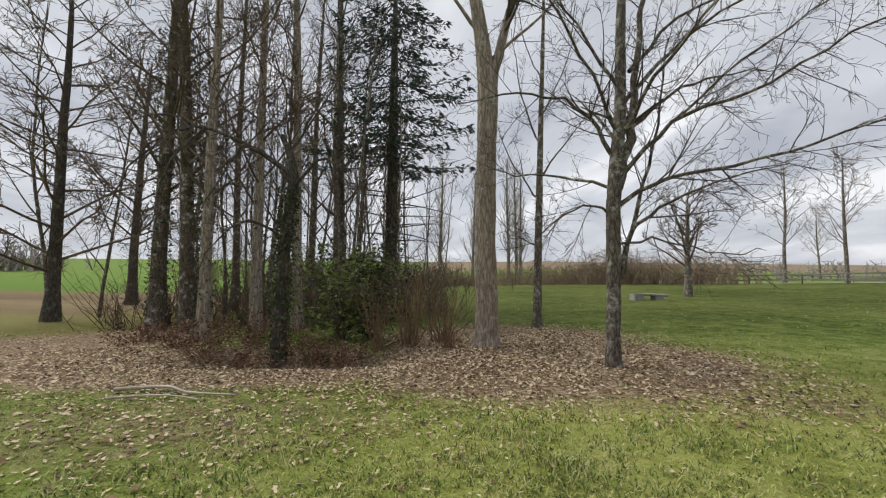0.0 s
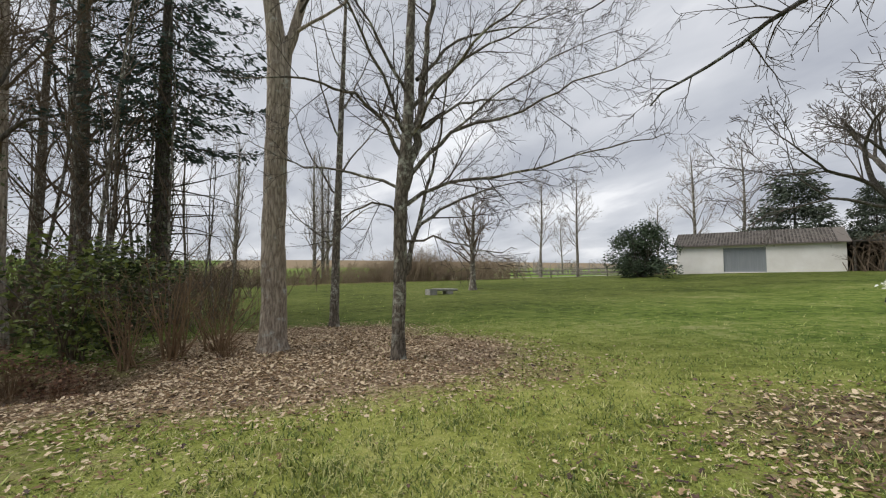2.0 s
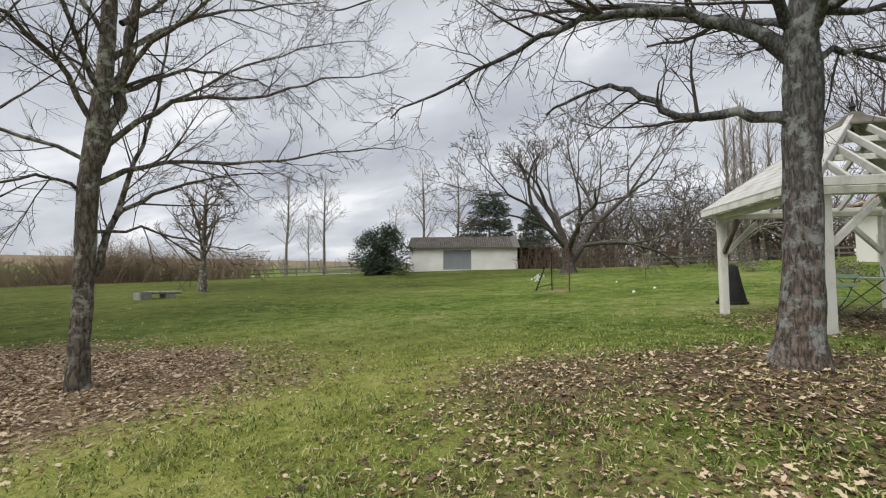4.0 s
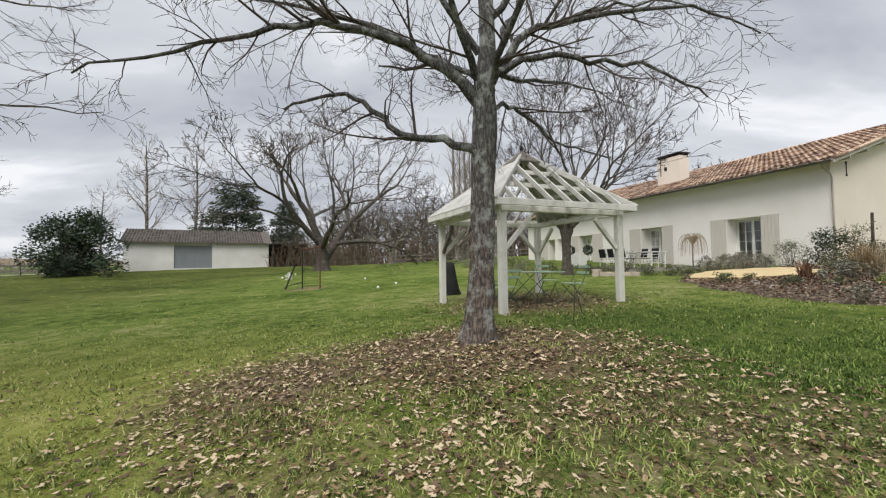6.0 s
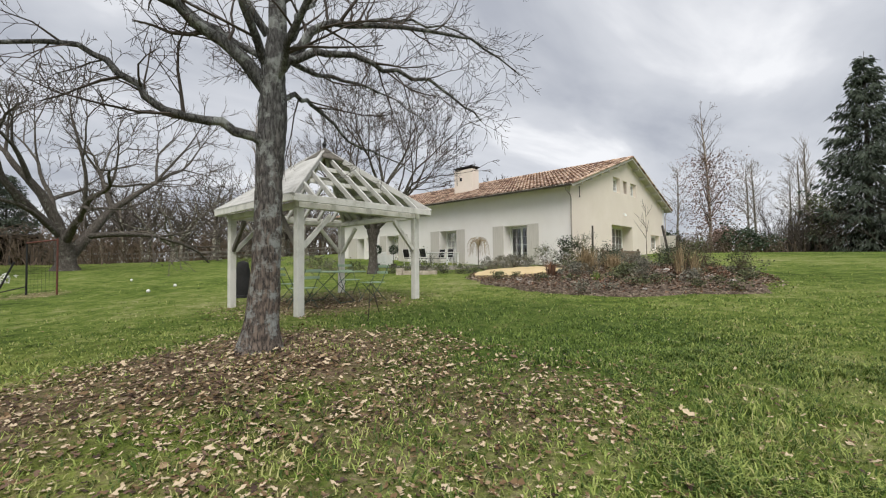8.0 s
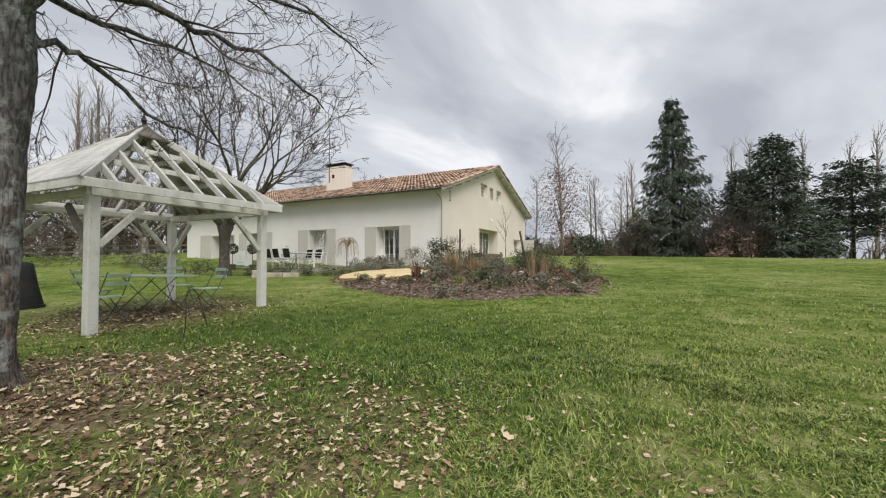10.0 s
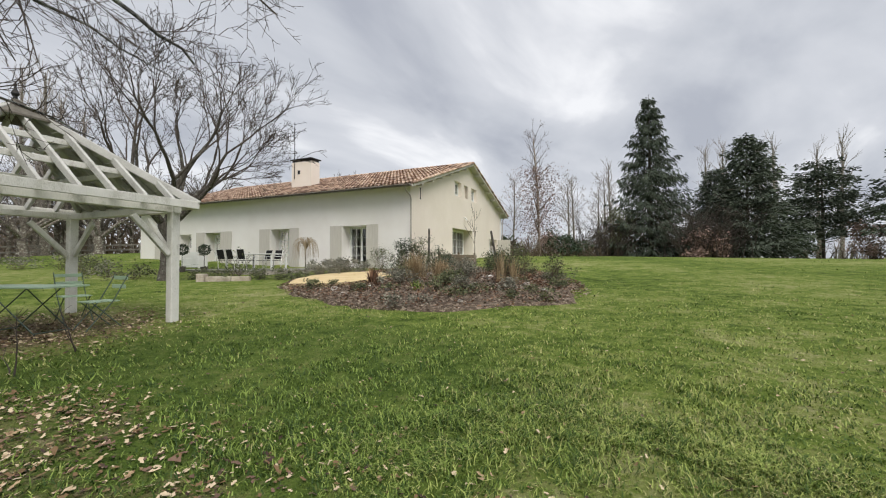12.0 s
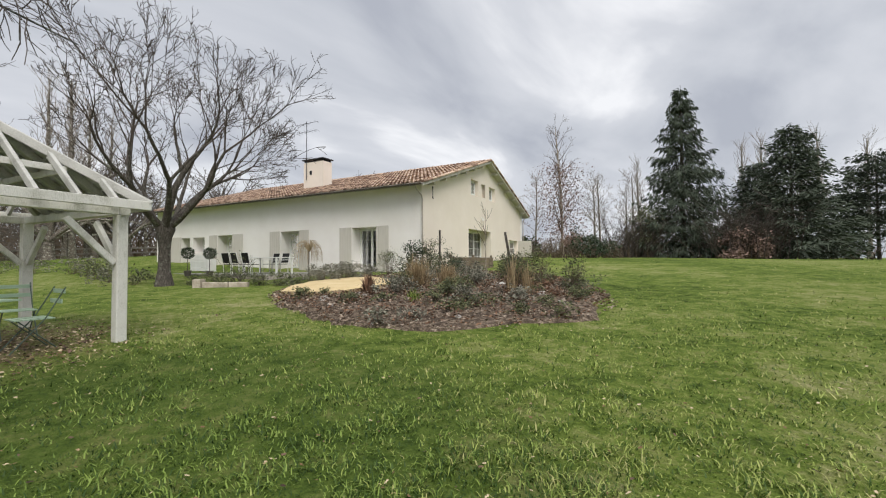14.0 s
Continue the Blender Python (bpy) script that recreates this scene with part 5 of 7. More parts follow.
def conifer_meshes(name, height, width, seed, whorls, per, droop, needles, bare=0.06, spray=0.55, top_pow=0.85, hang=0.28, dense=1, slim=0.15, dead=0, ragged=0.06):
    """A conifer: straight trunk, whorls of sagging boughs with upturned tips, many small needle sprays along side shoots."""
    rng = random.Random(seed)
    a, c = Acc(), Acc()
    a.tube([(0, 0, 0), (0, 0, height * 0.5), (0, 0, height)], [height * 0.016, height * 0.011, 0.01], 8)
    for k in range(dead):
        # bare dead boughs under the crown
        z = height * rng.uniform(0.12, bare + 0.05)
        az = rng.uniform(0, 2 * math.pi)
        p = wander(rng, (0, 0, z), (math.cos(az), math.sin(az), rng.uniform(-0.1, 0.25)), width * rng.uniform(0.25, 0.5), 5, 0.09, -0.02)
        a.tube(p, [0.028, 0.024, 0.019, 0.014, 0.009, 0.004], 4, False)
        sprout(rng, a, p, 0.02, 0.006, [(2.5, 50, 0.6, 0.15, -0.02), (3.0, 45, 0.25, 0.18, 0.0)], 0, 0.3, 0.005)
    for k in range(whorls):
        q = bare + (0.985 - bare) * (k + rng.uniform(-0.4, 0.4)) / whorls
        q = min(0.985, max(bare, q))
        R = width / 2 * ((1 - q) / (1 - bare)) ** top_pow + 0.12
        for j in range(per):
            az = 2 * math.pi * (j + rng.random()) / per + k * 1.3
            L = R * rng.uniform(0.55, 1.12)
            sag = droop * rng.uniform(0.3, 1.7)
            z = height * (q + rng.gauss(0, 0.012))
            n = max(3, int(L / 0.3))
            ca, sa = math.cos(az), math.sin(az)
            line = []
            for i in range(n + 1):
                t = i / n
                line.append((ca * L * t, sa * L * t, z + L * sag * (-1.1 * t + 0.75 * t * t * t)))
            a.tube(line, [0.012 + 0.022 * (1 - i / n) * min(1, L / 2) for i in range(n + 1)], 3, False)
            for i in range(1, n + 1):
                t = i / n
                side = 0.42 * L * (0.25 + 0.75 * min(1, (1 - t) * 1.6)) if t < 1 else 0.1
                x0, y0, z0 = line[i]
                for m in range((3 if t > 0.2 else 1) * dense):
                    u = rng.uniform(-1, 1)
                    off = u * side * 0.55
                    x, y = x0 - sa * off + rng.gauss(0, ragged), y0 + ca * off + rng.gauss(0, ragged)
                    zz = z0 - abs(off) * hang + rng.gauss(0, ragged)
                    an = az + u * 1.1 + rng.gauss(0, 0.4)
                    w = spray * rng.uniform(0.55, 1.25)
                    dx, dy = math.cos(an), math.sin(an)
                    dz = rng.gauss(-hang, 0.3)
                    sx, sy, sz = -dy * slim, dx * slim, rng.gauss(0, 0.12)
                    c.add([(x, y, zz), (x + (dx * 0.5 + sx) * w, y + (dy * 0.5 + sy) * w, zz + (dz * 0.4 + sz) * w), (x + dx * w, y + dy * w, zz + dz * w), (x + (dx * 0.5 - sx) * w, y + (dy * 0.5 - sy) * w, zz + (dz * 0.4 - sz) * w)], [(0, 1, 2), (0, 2, 3)])
    return mesh_of(name + "_trunk", a, M_BARK_DARK, True), mesh_of(name + "_needles", c, needles)


def fork_meshes(name, trunk, stems, levels, shrink, spread, up, bark, twig, seed, rmin=0.012, wob=0.10, more=0.35, sides=12, shoots=2.0):
    """A bare tree whose stems fork again and again: trunk and thick limbs in one mesh, the fine growth in another.
    stems: start, direction, length, radius."""
    rng = random.Random(seed)
    a, c = Acc(), Acc()
    rough_trunk(rng, a, [q[:3] for q in trunk], [q[3] for q in trunk], sides, 0.5)

    def grow(p, d, L, r, lvl):
        n = 4 if lvl < 3 else 3
        pts = wander(rng, p, d, L, n, wob, up)
        re = max(rmin * 0.6, r * 0.66)
        acc = a if r > 0.05 else c
        acc.tube(pts, [r + (re - r) * i / n for i in range(n + 1)], 7 if r > 0.08 else (5 if r > 0.03 else 3), False)
        if lvl >= 2:
            sprout(rng, c, pts, r * 0.5, re * 0.4, [(shoots / max(0.4, L), 42, L * 0.7, 0.12, up * 0.5), (2.2 / max(0.4, L), 42, L * 0.36, 0.14, 0.0)], 0, 0.2, rmin * 0.7)
        if lvl >= levels:
            return
        e = Vector(pts[-1])
        ed = (e - Vector(pts[-2])).normalized()
        kids = 3 if rng.random() < more else 2
        az0 = rng.uniform(0, 2 * math.pi)
        side = ed.orthogonal().normalized()
        for k in range(kids):
            v = side.copy()
            v.rotate(Matrix.Rotation(az0 + 2 * math.pi * k / kids + rng.gauss(0, 0.3), 3, ed))
            an = radians(rng.gauss(spread if k else spread * 0.6, 7))
            grow(tuple(e), ed * math.cos(an) + v * math.sin(an), L * shrink * rng.uniform(0.75, 1.2), max(rmin * 0.8, re * (0.92 if k == 0 else 0.72)), lvl + 1)

    for p, d, L, r in stems:
        grow(p, d, L, r, 0)
    return mesh_of(name + "_trunk", a, bark, True), mesh_of(name + "_twigs", c, twig)


def bush(name, x, y, w, h, seed, leaf, stem, label, n=900, size=0.08, hollow=0.35, stems=14, category="shrub", group="", z=None, lift=0.12):
    """A shrub: a fan of stems and clumps of small leaves with an uneven outline."""
    rng = random.Random(seed)
    z = ground_z(x, y) if z is None else z
    t = thing(name, pose(x, y, z - 0.03), label, category, group)
    s = Acc()
    tips = []
    for k in range(stems):
        az, an = rng.uniform(0, 2 * math.pi), abs(rng.gauss(0, 0.5))
        L = h * rng.uniform(0.6, 1.0)
        d = (math.cos(az) * math.sin(an) * w / h, math.sin(az) * math.sin(an) * w / h, math.cos(an))
        pts = wander(rng, (rng.gauss(0, w * 0.05), rng.gauss(0, w * 0.05), 0), d, L, 4, 0.12, 0.02)
        r = 0.004 + 0.006 * h
        s.tube(pts, [r, r * 0.8, r * 0.6, r * 0.4, r * 0.2], 4, False)
        sprout(rng, s, pts, r, r * 0.2, [(4 / max(h, 0.5), 40, h * 0.3, 0.15, 0.02)], 0, 0.3)
        tips.append(pts[-1])
    tagged(part("stem_fan", s, stem, t), kind="stuff")
    if n:
        clumps = [(rng.gauss(0, 0.27) * w, rng.gauss(0, 0.27) * w, h * (lift + (0.95 - lift) * rng.random()), rng.uniform(0.10, 0.24) * min(w, h) + size) for _ in range(26)]
        def spot(r):
            cx, cy, cz, cr = r.choice(clumps)
            lim = math.sqrt(max(0.05, 1 - (cz / h) ** 2 * 0.7))
            v = Vector((r.gauss(0, 1), r.gauss(0, 1), r.gauss(0, 0.8))).normalized() * cr * r.uniform(hollow, 1)
            return (cx * lim + v.x, cy * lim + v.y, max(0.02, cz + v.z)), v
        tagged(part("foliage", leaf_cloud(rng, n, spot, size), leaf, t), kind="stuff")
    return t


def tuft(name, x, y, w, h, seed, blade, label, n=120, wid=0.014, splay=0.5, z=None, category="grass clump"):
    """A clump of strap leaves or reeds."""
    rng = random.Random(seed)
    acc = Acc()
    for _ in range(n):
        az, L = rng.uniform(0, 2 * math.pi), h * rng.uniform(0.5, 1.1)
        an = abs(rng.gauss(0, splay))
        bx, by = rng.gauss(0, w * 0.12), rng.gauss(0, w * 0.12)
        dx, dy = math.cos(az), math.sin(az)
        sx, sy = -dy * wid * 0.5, dx * wid * 0.5
        p0 = (bx, by, 0)
        r1, z1 = L * 0.55 * math.sin(an * 0.7), L * 0.6 * math.cos(an * 0.7)
        r2, z2 = L * math.sin(min(1.5, an * 1.15)), L * 0.98 * math.cos(min(1.45, an * 1.15))
        acc.add([(bx + sx, by + sy, 0), (bx - sx, by - sy, 0), (bx + dx * r1 - sx, by + dy * r1 - sy, z1), (bx + dx * r1 + sx, by + dy * r1 + sy, z1), (bx + dx * r2, by + dy * r2, z2)], [(0, 1, 2, 3), (3, 2, 4)])
    ob = part(name, acc, blade)
    ob.matrix_world = pose(x, y, (ground_z(x, y) if z is None else z) - 0.02)
    return tagged(ob, label, category)


# ---- copse beside the pond hollow ----
def copse_trunk(name, x, y, r, h, seed, ivy, label, lean=(0, 0), bark=None, ivy_top=0.5, nl=30, clear=0.2, ang=48, reach=2.8, rise=0.05, thin=0.0085, brush=9.0):
    me = tree_meshes(name, h, r, seed, clear, nl, ang, reach, [(3.2, 45, 1.1, 0.14, 0.03), (4.2, 42, 0.5, 0.18, 0.02), (3.0, 42, 0.25, 0.2, 0.02)], bark or M_BARK_BROWN, M_TWIG_WARM, lean=0.012, limb_r=0.25, sides=12, taper=0.3, rmin=thin, limb_up=rise, brush=brush)
    t = thing(name, pose(x, y, ground_z(x, y) - 0.06, lean[0], lean[1], seed * 40), label, "tree", "trees of the copse")
    for nm, m_ in zip(("trunk", "crown"), me):
        o = new(nm, m_)
        o.parent = t
    if ivy:
        ivy_on(t, [(0, 0, 0.3), (0, 0, h * ivy_top)], r * 0.95, ivy, seed, 0.09, 0.05)
    return t


copse_trunk("oak_tree", -13.4, 13.9, 0.21, 12, 61, 0, "dark bare oak tree standing in rough grass", nl=34, clear=0.14, bark=M_BARK_DARK, ang=66, reach=5.0, rise=0.03, thin=0.011)
copse_trunk("oak_tree", -16.4, 21.3, 0.24, 13, 62, 0, "dark bare oak tree standing in rough grass", nl=28, bark=M_BARK_DARK, ang=62, reach=4.6, rise=0.03, thin=0.014)
copse_trunk("poplar_tree", -7.85, 11.15, 0.21, 17, 63, 1500, "tall poplar tree with ivy clad trunk")
copse_trunk("poplar_tree", -6.75, 10.8, 0.19, 16, 64, 1500, "tall poplar tree with ivy clad trunk")
copse_trunk("poplar_tree", -5.85, 9.95, 0.14, 15, 65, 250, "tall poplar tree with pale patched bark", bark=M_BARK_LIGHT, ivy_top=0.25)
copse_trunk("poplar_tree", -4.95, 10.8, 0.14, 16, 66, 250, "tall poplar tree with pale patched bark", bark=M_BARK_LIGHT, ivy_top=0.3)
copse_trunk("poplar_tree", -4.15, 11.6, 0.15, 17, 67, 150, "tall poplar tree with pale patched bark", bark=M_BARK_LIGHT, ivy_top=0.3)
copse_trunk("poplar_tree", -4.2, 16.0, 0.26, 18, 68, 300, "tall grey poplar tree behind the hollow")
copse_trunk("poplar_tree", -9.2, 17.9, 0.18, 16, 70, 0, "tall grey poplar tree behind the hollow")
copse_trunk("poplar_tree", -7.0, 21.0, 0.2, 17, 71, 0, "tall grey poplar tree behind the hollow")
# leaning hawthorn with its arched limb
hand_tree("hawthorn_tree", -3.24, 8.1,
          north([(0, 0, 0, 0.17), (0.02, 1.4, 0, 0.16), (0.05, 2.8, 0, 0.15), (0.2, 4.2, 0, 0.12), (0.15, 5.0, 0, 0.09), (-0.1, 5.6, 0, 0.06)]),
          [north(q) for q in (
              [(0.18, 4.4, 0, 0.10), (-0.2, 4.9, -0.1, 0.09), (-0.9, 5.3, -0.2, 0.075), (-1.9, 5.7, -0.2, 0.06), (-2.7, 5.5, -0.3, 0.04), (-3.4, 5.0, -0.3, 0.015)],
              [(-0.9, 5.3, -0.2, 0.04), (-1.2, 4.6, -0.5, 0.03), (-1.6, 3.6, -0.7, 0.02), (-1.8, 2.6, -0.8, 0.006)],
              [(-1.9, 5.7, -0.2, 0.04), (-2.4, 4.8, -0.6, 0.03), (-2.6, 3.6, -0.8, 0.02), (-2.7, 2.6, -0.9, 0.006)],
              [(0.1, 3.0, 0, 0.05), (-0.6, 3.4, -0.5, 0.035), (-1.2, 2.8, -0.9, 0.02), (-1.5, 2.0, -1.0, 0.006)],
              [(0.2, 4.2, 0, 0.06), (0.9, 4.9, -0.3, 0.04), (1.6, 4.6, -0.5, 0.02), (2.0, 3.8, -0.6, 0.006)],
              [(0.1, 5.2, 0, 0.05), (0.6, 6.2, 0.2, 0.035), (1.0, 7.2, 0.3, 0.008)],
              [(0.05, 2.4, 0, 0.035), (0.6, 2.3, -0.5, 0.025), (1.2, 1.7, -0.8, 0.008)],
              [(-2.7, 5.5, -0.3, 0.03), (-3.3, 4.6, -0.7, 0.022), (-3.6, 3.4, -0.9, 0.014), (-3.7, 2.2, -1.0, 0.005)],
              [(-1.4, 5.5, -0.2, 0.03), (-1.7, 4.9, 0.5, 0.022), (-2.0, 3.8, 0.8, 0.014), (-2.1, 2.4, 0.9, 0.005)],
              [(-2.2, 5.6, -0.2, 0.03), (-3.0, 6.2, 0.2, 0.024), (-4.2, 6.1, 0.4, 0.016), (-5.2, 5.4, 0.5, 0.005)],
              [(-1.4, 5.5, -0.2, 0.04), (-1.6, 6.3, 0.1, 0.03), (-2.2, 7.2, 0.3, 0.008)],
          )], [(4.5, 50, 0.9, 0.2, -0.01), (6.0, 45, 0.42, 0.22, -0.02), (6.0, 45, 0.18, 0.25, 0.0)], "leaning ivy clad hawthorn with one arched limb", 24, M_BARK_DARK, M_TWIG_WARM, flare=0.3)
hw = bpy.data.objects["hawthorn_tree"]
hw.scale = (0.82, 0.82, 0.82)
ivy_on(hw, [(0, 0, 0.2), (0.05, 0, 2.8), (0.18, 0, 4.3)], 0.16, 2300, 5, 0.08, 0.07)
K_SAPLING = [tree_meshes("sapling", 8, 0.045, 81 + k, 0.15, 13, 30, 1.6, [(2.4, 32, 0.7, 0.12, 0.05), (2.0, 35, 0.3, 0.15, 0.04)], M_BARK, M_TWIG_WARM, lean=0.035, limb_r=0.45, sides=6, rmin=0.006) for k in range(3)]
rng = random.Random(77)
for k, (x, y) in enumerate([(-4.4, 14.0), (-2.7, 13.0), (-7.5, 13.9), (-5.8, 13.2), (-3.4, 14.6), (-6.4, 15.5), (-8.8, 14.6), (-10.5, 16), (-5.0, 18.5), (-2.6, 19), (-3.2, 12.2), (-1.5, 13.4), (-5.5, 12.0), (-7.6, 12.6), (-11.5, 19.5), (-6.0, 19), (-8, 23), (-4.5, 22), (-12.5, 24), (-2, 22)]):
    plant_tree("sapling", K_SAPLING[k % 3], x, y, rng.uniform(0.75, 1.35), rng.uniform(0, 360), "thin bare sapling in the copse", "saplings of the copse")
for x, y, s in ((-1.0, 16.0, 0.8), (-0.5, 15.2, 0.75), (-0.2, 18.0, 0.8)):
    plant_tree("sapling", K_SAPLING[k % 3], x, y, s, rng.uniform(0, 360), "thin bare sapling in the copse", "saplings of the copse")

rng2 = random.Random(78)
for k in range(26):
    x, y = rng2.uniform(-14, -1.2), rng2.uniform(12.5, 27)
    plant_tree("sapling", K_SAPLING[k % 3], x, y, rng2.uniform(0.9, 1.7), rng2.uniform(0, 360), "thin bare sapling in the copse", "saplings of the copse")

# tall fir with ivy on its trunk
K_FIR = conifer_meshes("fir", 15.5, 6.4, 91, 16, 7, 0.26, M_FIR, bare=0.36, spray=0.22, top_pow=0.6, dense=6, slim=0.075, dead=30)
fir = thing("fir_tree", pose(-2.0, 14.9, ground_z(-2.0, 14.9) - 0.05), "tall dark fir tree with ivy clad lower trunk", "tree")
for nm, me in zip(("trunk", "crown"), K_FIR):
    o = new(nm, me)
    o.parent = fir
ivy_on(fir, [(0, 0, 0.2), (0, 0, 8.0)], 0.24, 2200, 9, 0.10, 0.05)

# undergrowth round the hollow
bush("laurel_bush", -2.35, 9.3, 2.3, 2.1, 101, M_LAUREL, M_TWIG_WARM, "green laurel bush with yellowing leaves", 1900, 0.12)
bush("laurel_bush", -1.7, 9.6, 1.6, 2.3, 102, M_IVY, M_TWIG_WARM, "dark evergreen bush beside the hollow", 1500, 0.10)
for k, (x, y, w, h) in enumerate([(-0.7, 8.4, 1.6, 1.9), (-0.1, 8.9, 1.5, 1.6), (-1.3, 8.3, 1.4, 1.5), (0.1, 8.1, 1.1, 1.0)]):
    bush("dogwood_bush", x, y, w, h, 110 + k, M_RUSSET, M_TWIG_RED, "bare reddish stemmed dogwood bush", 40, 0.05, stems=22, group="dogwood bushes")
for k, (x, y, w, h) in enumerate([(-3.6, 7.6, 1.5, 0.8), (-4.6, 7.9, 1.5, 0.8), (-2.6, 8.1, 1.4, 0.7), (-5.6, 8.6, 1.5, 0.6), (-1.9, 7.7, 1.2, 0.6), (-6.8, 9.3, 1.5, 0.5), (-4.0, 8.7, 1.4, 0.8)]):
    bush("bramble_bush", x, y, w, h, 120 + k, M_RUSSET, M_TWIG_RED, "brown withered bramble thicket", 900, 0.06, stems=30, group="bramble thickets", lift=0.05)
for k in range(16):
    x, y = -9.5 + k * 0.62 + rng.gauss(0, 0.4), 11.5 + rng.gauss(0, 1.0) + (1.5 if k < 8 else 3.5)
    bush("scrub_bush", x, y, 1.4, rng.uniform(0.8, 1.6), 140 + k, M_RUSSET, M_TWIG_WARM, "tangled bare scrub bush", 80, 0.05, stems=34, group="scrub of the copse")
# fallen branches
for pts, r, seed in (([(-3.85, 4.86, 0.06), (-3.3, 4.95, 0.07), (-2.9, 4.75, 0.05), (-2.3, 4.7, 0.03)], 0.024, 1), ([(-3.7, 4.55, 0.04), (-3.1, 4.6, 0.06), (-2.6, 4.5, 0.03)], 0.015, 2)):
    r_ = random.Random(seed)
    x0, y0 = pts[0][:2]
    t = thing("fallen_branch", pose(x0, y0, ground_z(x0, y0)), "barkless pale fallen branch lying on leaves", "branch")
    loc = smooth_line([(x - x0, y - y0, z + ground_z(x, y) - ground_z(x0, y0)) for x, y, z in pts], 4)
    part("stick", Acc().tube(loc, [r * (1 - 0.6 * i / (len(loc) - 1)) for i in range(len(loc))], 7), M_PALEWOOD, t, smooth=True)
    a = Acc()
    sprout(r_, a, loc, r * 0.6, 0.005, [(2.5, 35, 0.4, 0.15, 0.0)], 0, 0.3)
    tagged(part("twig_growth", a, M_PALEWOOD, t), kind="stuff")


# ---- the lawn's middle distance ----
K_WILLOW = tree_meshes("willow", 5.6, 0.2, 57, 0.25, 22, 50, 2.6, [(3.4, 40, 0.9, 0.13, 0.05), (5.0, 38, 0.45, 0.15, 0.03)], M_BARK, M_TWIG_WARM, limb_r=0.35, rmin=0.015)
plant_tree("willow_tree", K_WILLOW, 14.8, 25.2, 1.15, 30, "small bare willow with dense brownish crown")
K_SPREAD = fork_meshes("spread", [(0, 0, 0, 0.62), (0.05, 0, 0.5, 0.52), (0.0, 0, 1.2, 0.5), (-0.1, 0, 1.9, 0.4), (-0.2, 0, 2.6, 0.3)],
                       [((-0.15, 0, 2.2), (-0.14, 0.1, 1.0), 3.7, 0.34), ((0.2, 0, 0.9), (0.62, 0.1, 1.0), 4.4, 0.38), ((-0.2, 0, 2.3), (-0.9, 0.15, 0.85), 4.0, 0.26),
                        ((1.2, 0.1, 2.3), (1.0, -0.3, 0.28), 3.9, 0.20), ((-0.1, 0, 2.1), (0.25, 1.0, 0.8), 4.2, 0.25), ((0.0, 0, 1.8), (-0.15, -1.0, 0.75), 4.2, 0.25), ((-0.1, 0, 2.0), (-0.8, -0.5, 0.8), 3.4, 0.18)],
                       5, 0.74, 30, 0.012, M_BARK_DARK, M_TWIG_MID_HAZY, 58, rmin=0.022, more=0.55, shoots=2.2)
plant_tree("apple_tree", K_SPREAD, 36.6, 8.4, 1.06, -51, "broad bare spreading tree by the lean-to shed")
K_SPREAD_SMALL = fork_meshes("spread_small", [(0, 0, 0, 0.5), (0.05, 0, 0.5, 0.42), (0.0, 0, 1.4, 0.4), (-0.1, 0, 2.2, 0.34)],
                             [((0, 0, 1.9), (math.cos(k * 1.26), math.sin(k * 1.26), 0.7 + 0.3 * (k % 2)), 3.9, 0.2) for k in range(5)] + [((0, 0, 2.0), (0.1, 0.1, 1.0), 3.6, 0.22)],
                             4, 0.76, 30, 0.02, M_BARK, M_TWIG_MID_HAZY, 59, rmin=0.022, more=0.4, shoots=1.2)
for x, y, k, w in ((46.5, 3.0, 0.72, 40), (47.5, -4.5, 0.8, 200), (53.0, -10.0, 0.85, 300)):
    plant_tree("apple_tree", K_SPREAD_SMALL, x, y, k, w, "broad bare orchard tree near the fence", "broad orchard trees")
# low slab bench of stone
st = thing("stone_bench", pose(11.0, 22.3, ground_z(11.0, 22.3), 0, 0, 10), "low grey stone slab bench on the lawn", "bench")
part("slab", Acc().beam((-0.5, 0, 0.30), (1.0, 0.05, 0.25), 0.6, 0.14, 0.04), M_STONE, st)
part("block", Acc().beam((-0.75, 0, -0.05), (-0.75, 0.02, 0.34), 0.55, 0.55, 0.05, (0, 1, 0)), M_STONE, st)
part("block", Acc().beam((0.45, 0, -0.05), (0.45, 0, 0.2), 0.5, 0.5, 0.05, (0, 1, 0)), M_STONE, st)


# net frame on posts
def frame_post(parent, x, y, h, m, lean=(0, 0)):
    part("post", Acc().tube([(x, y, -0.05), (x + lean[0], y + lean[1], h)], [0.03, 0.028], 8), m, parent)


fz = ground_z(19.4, 5.1)
nf = thing("rebound_net_frame", pose(19.4, 5.1, fz, 0, 0, -18), "rusty red post frame with dark net on the lawn", "net frame")
frame_post(nf, 0.05, -0.75, 1.95, M_RED)
frame_post(nf, 0.35, 0.35, 1.8, M_STEEL)
frame_post(nf, -0.1, 0.95, 1.15, M_STEEL, (0.15, -0.45))
part("crossbar", Acc().tube([(0.05, -0.75, 1.9), (0.35, 0.35, 1.8)], [0.03, 0.03], 6), M_RED, nf)
part("low_bar", Acc().tube([(-0.1, 0.95, 0.1), (0.35, 0.35, 0.3)], [0.02, 0.02], 6), M_STEEL, nf)
a = Acc()
for i in range(9):
    q = i / 8
    a.tube([(0.05 + 0.3 * q, -0.75 + 1.1 * q, 0.1), (0.05 + 0.3 * q, -0.75 + 1.1 * q, 1.85)], [0.004, 0.004], 3)
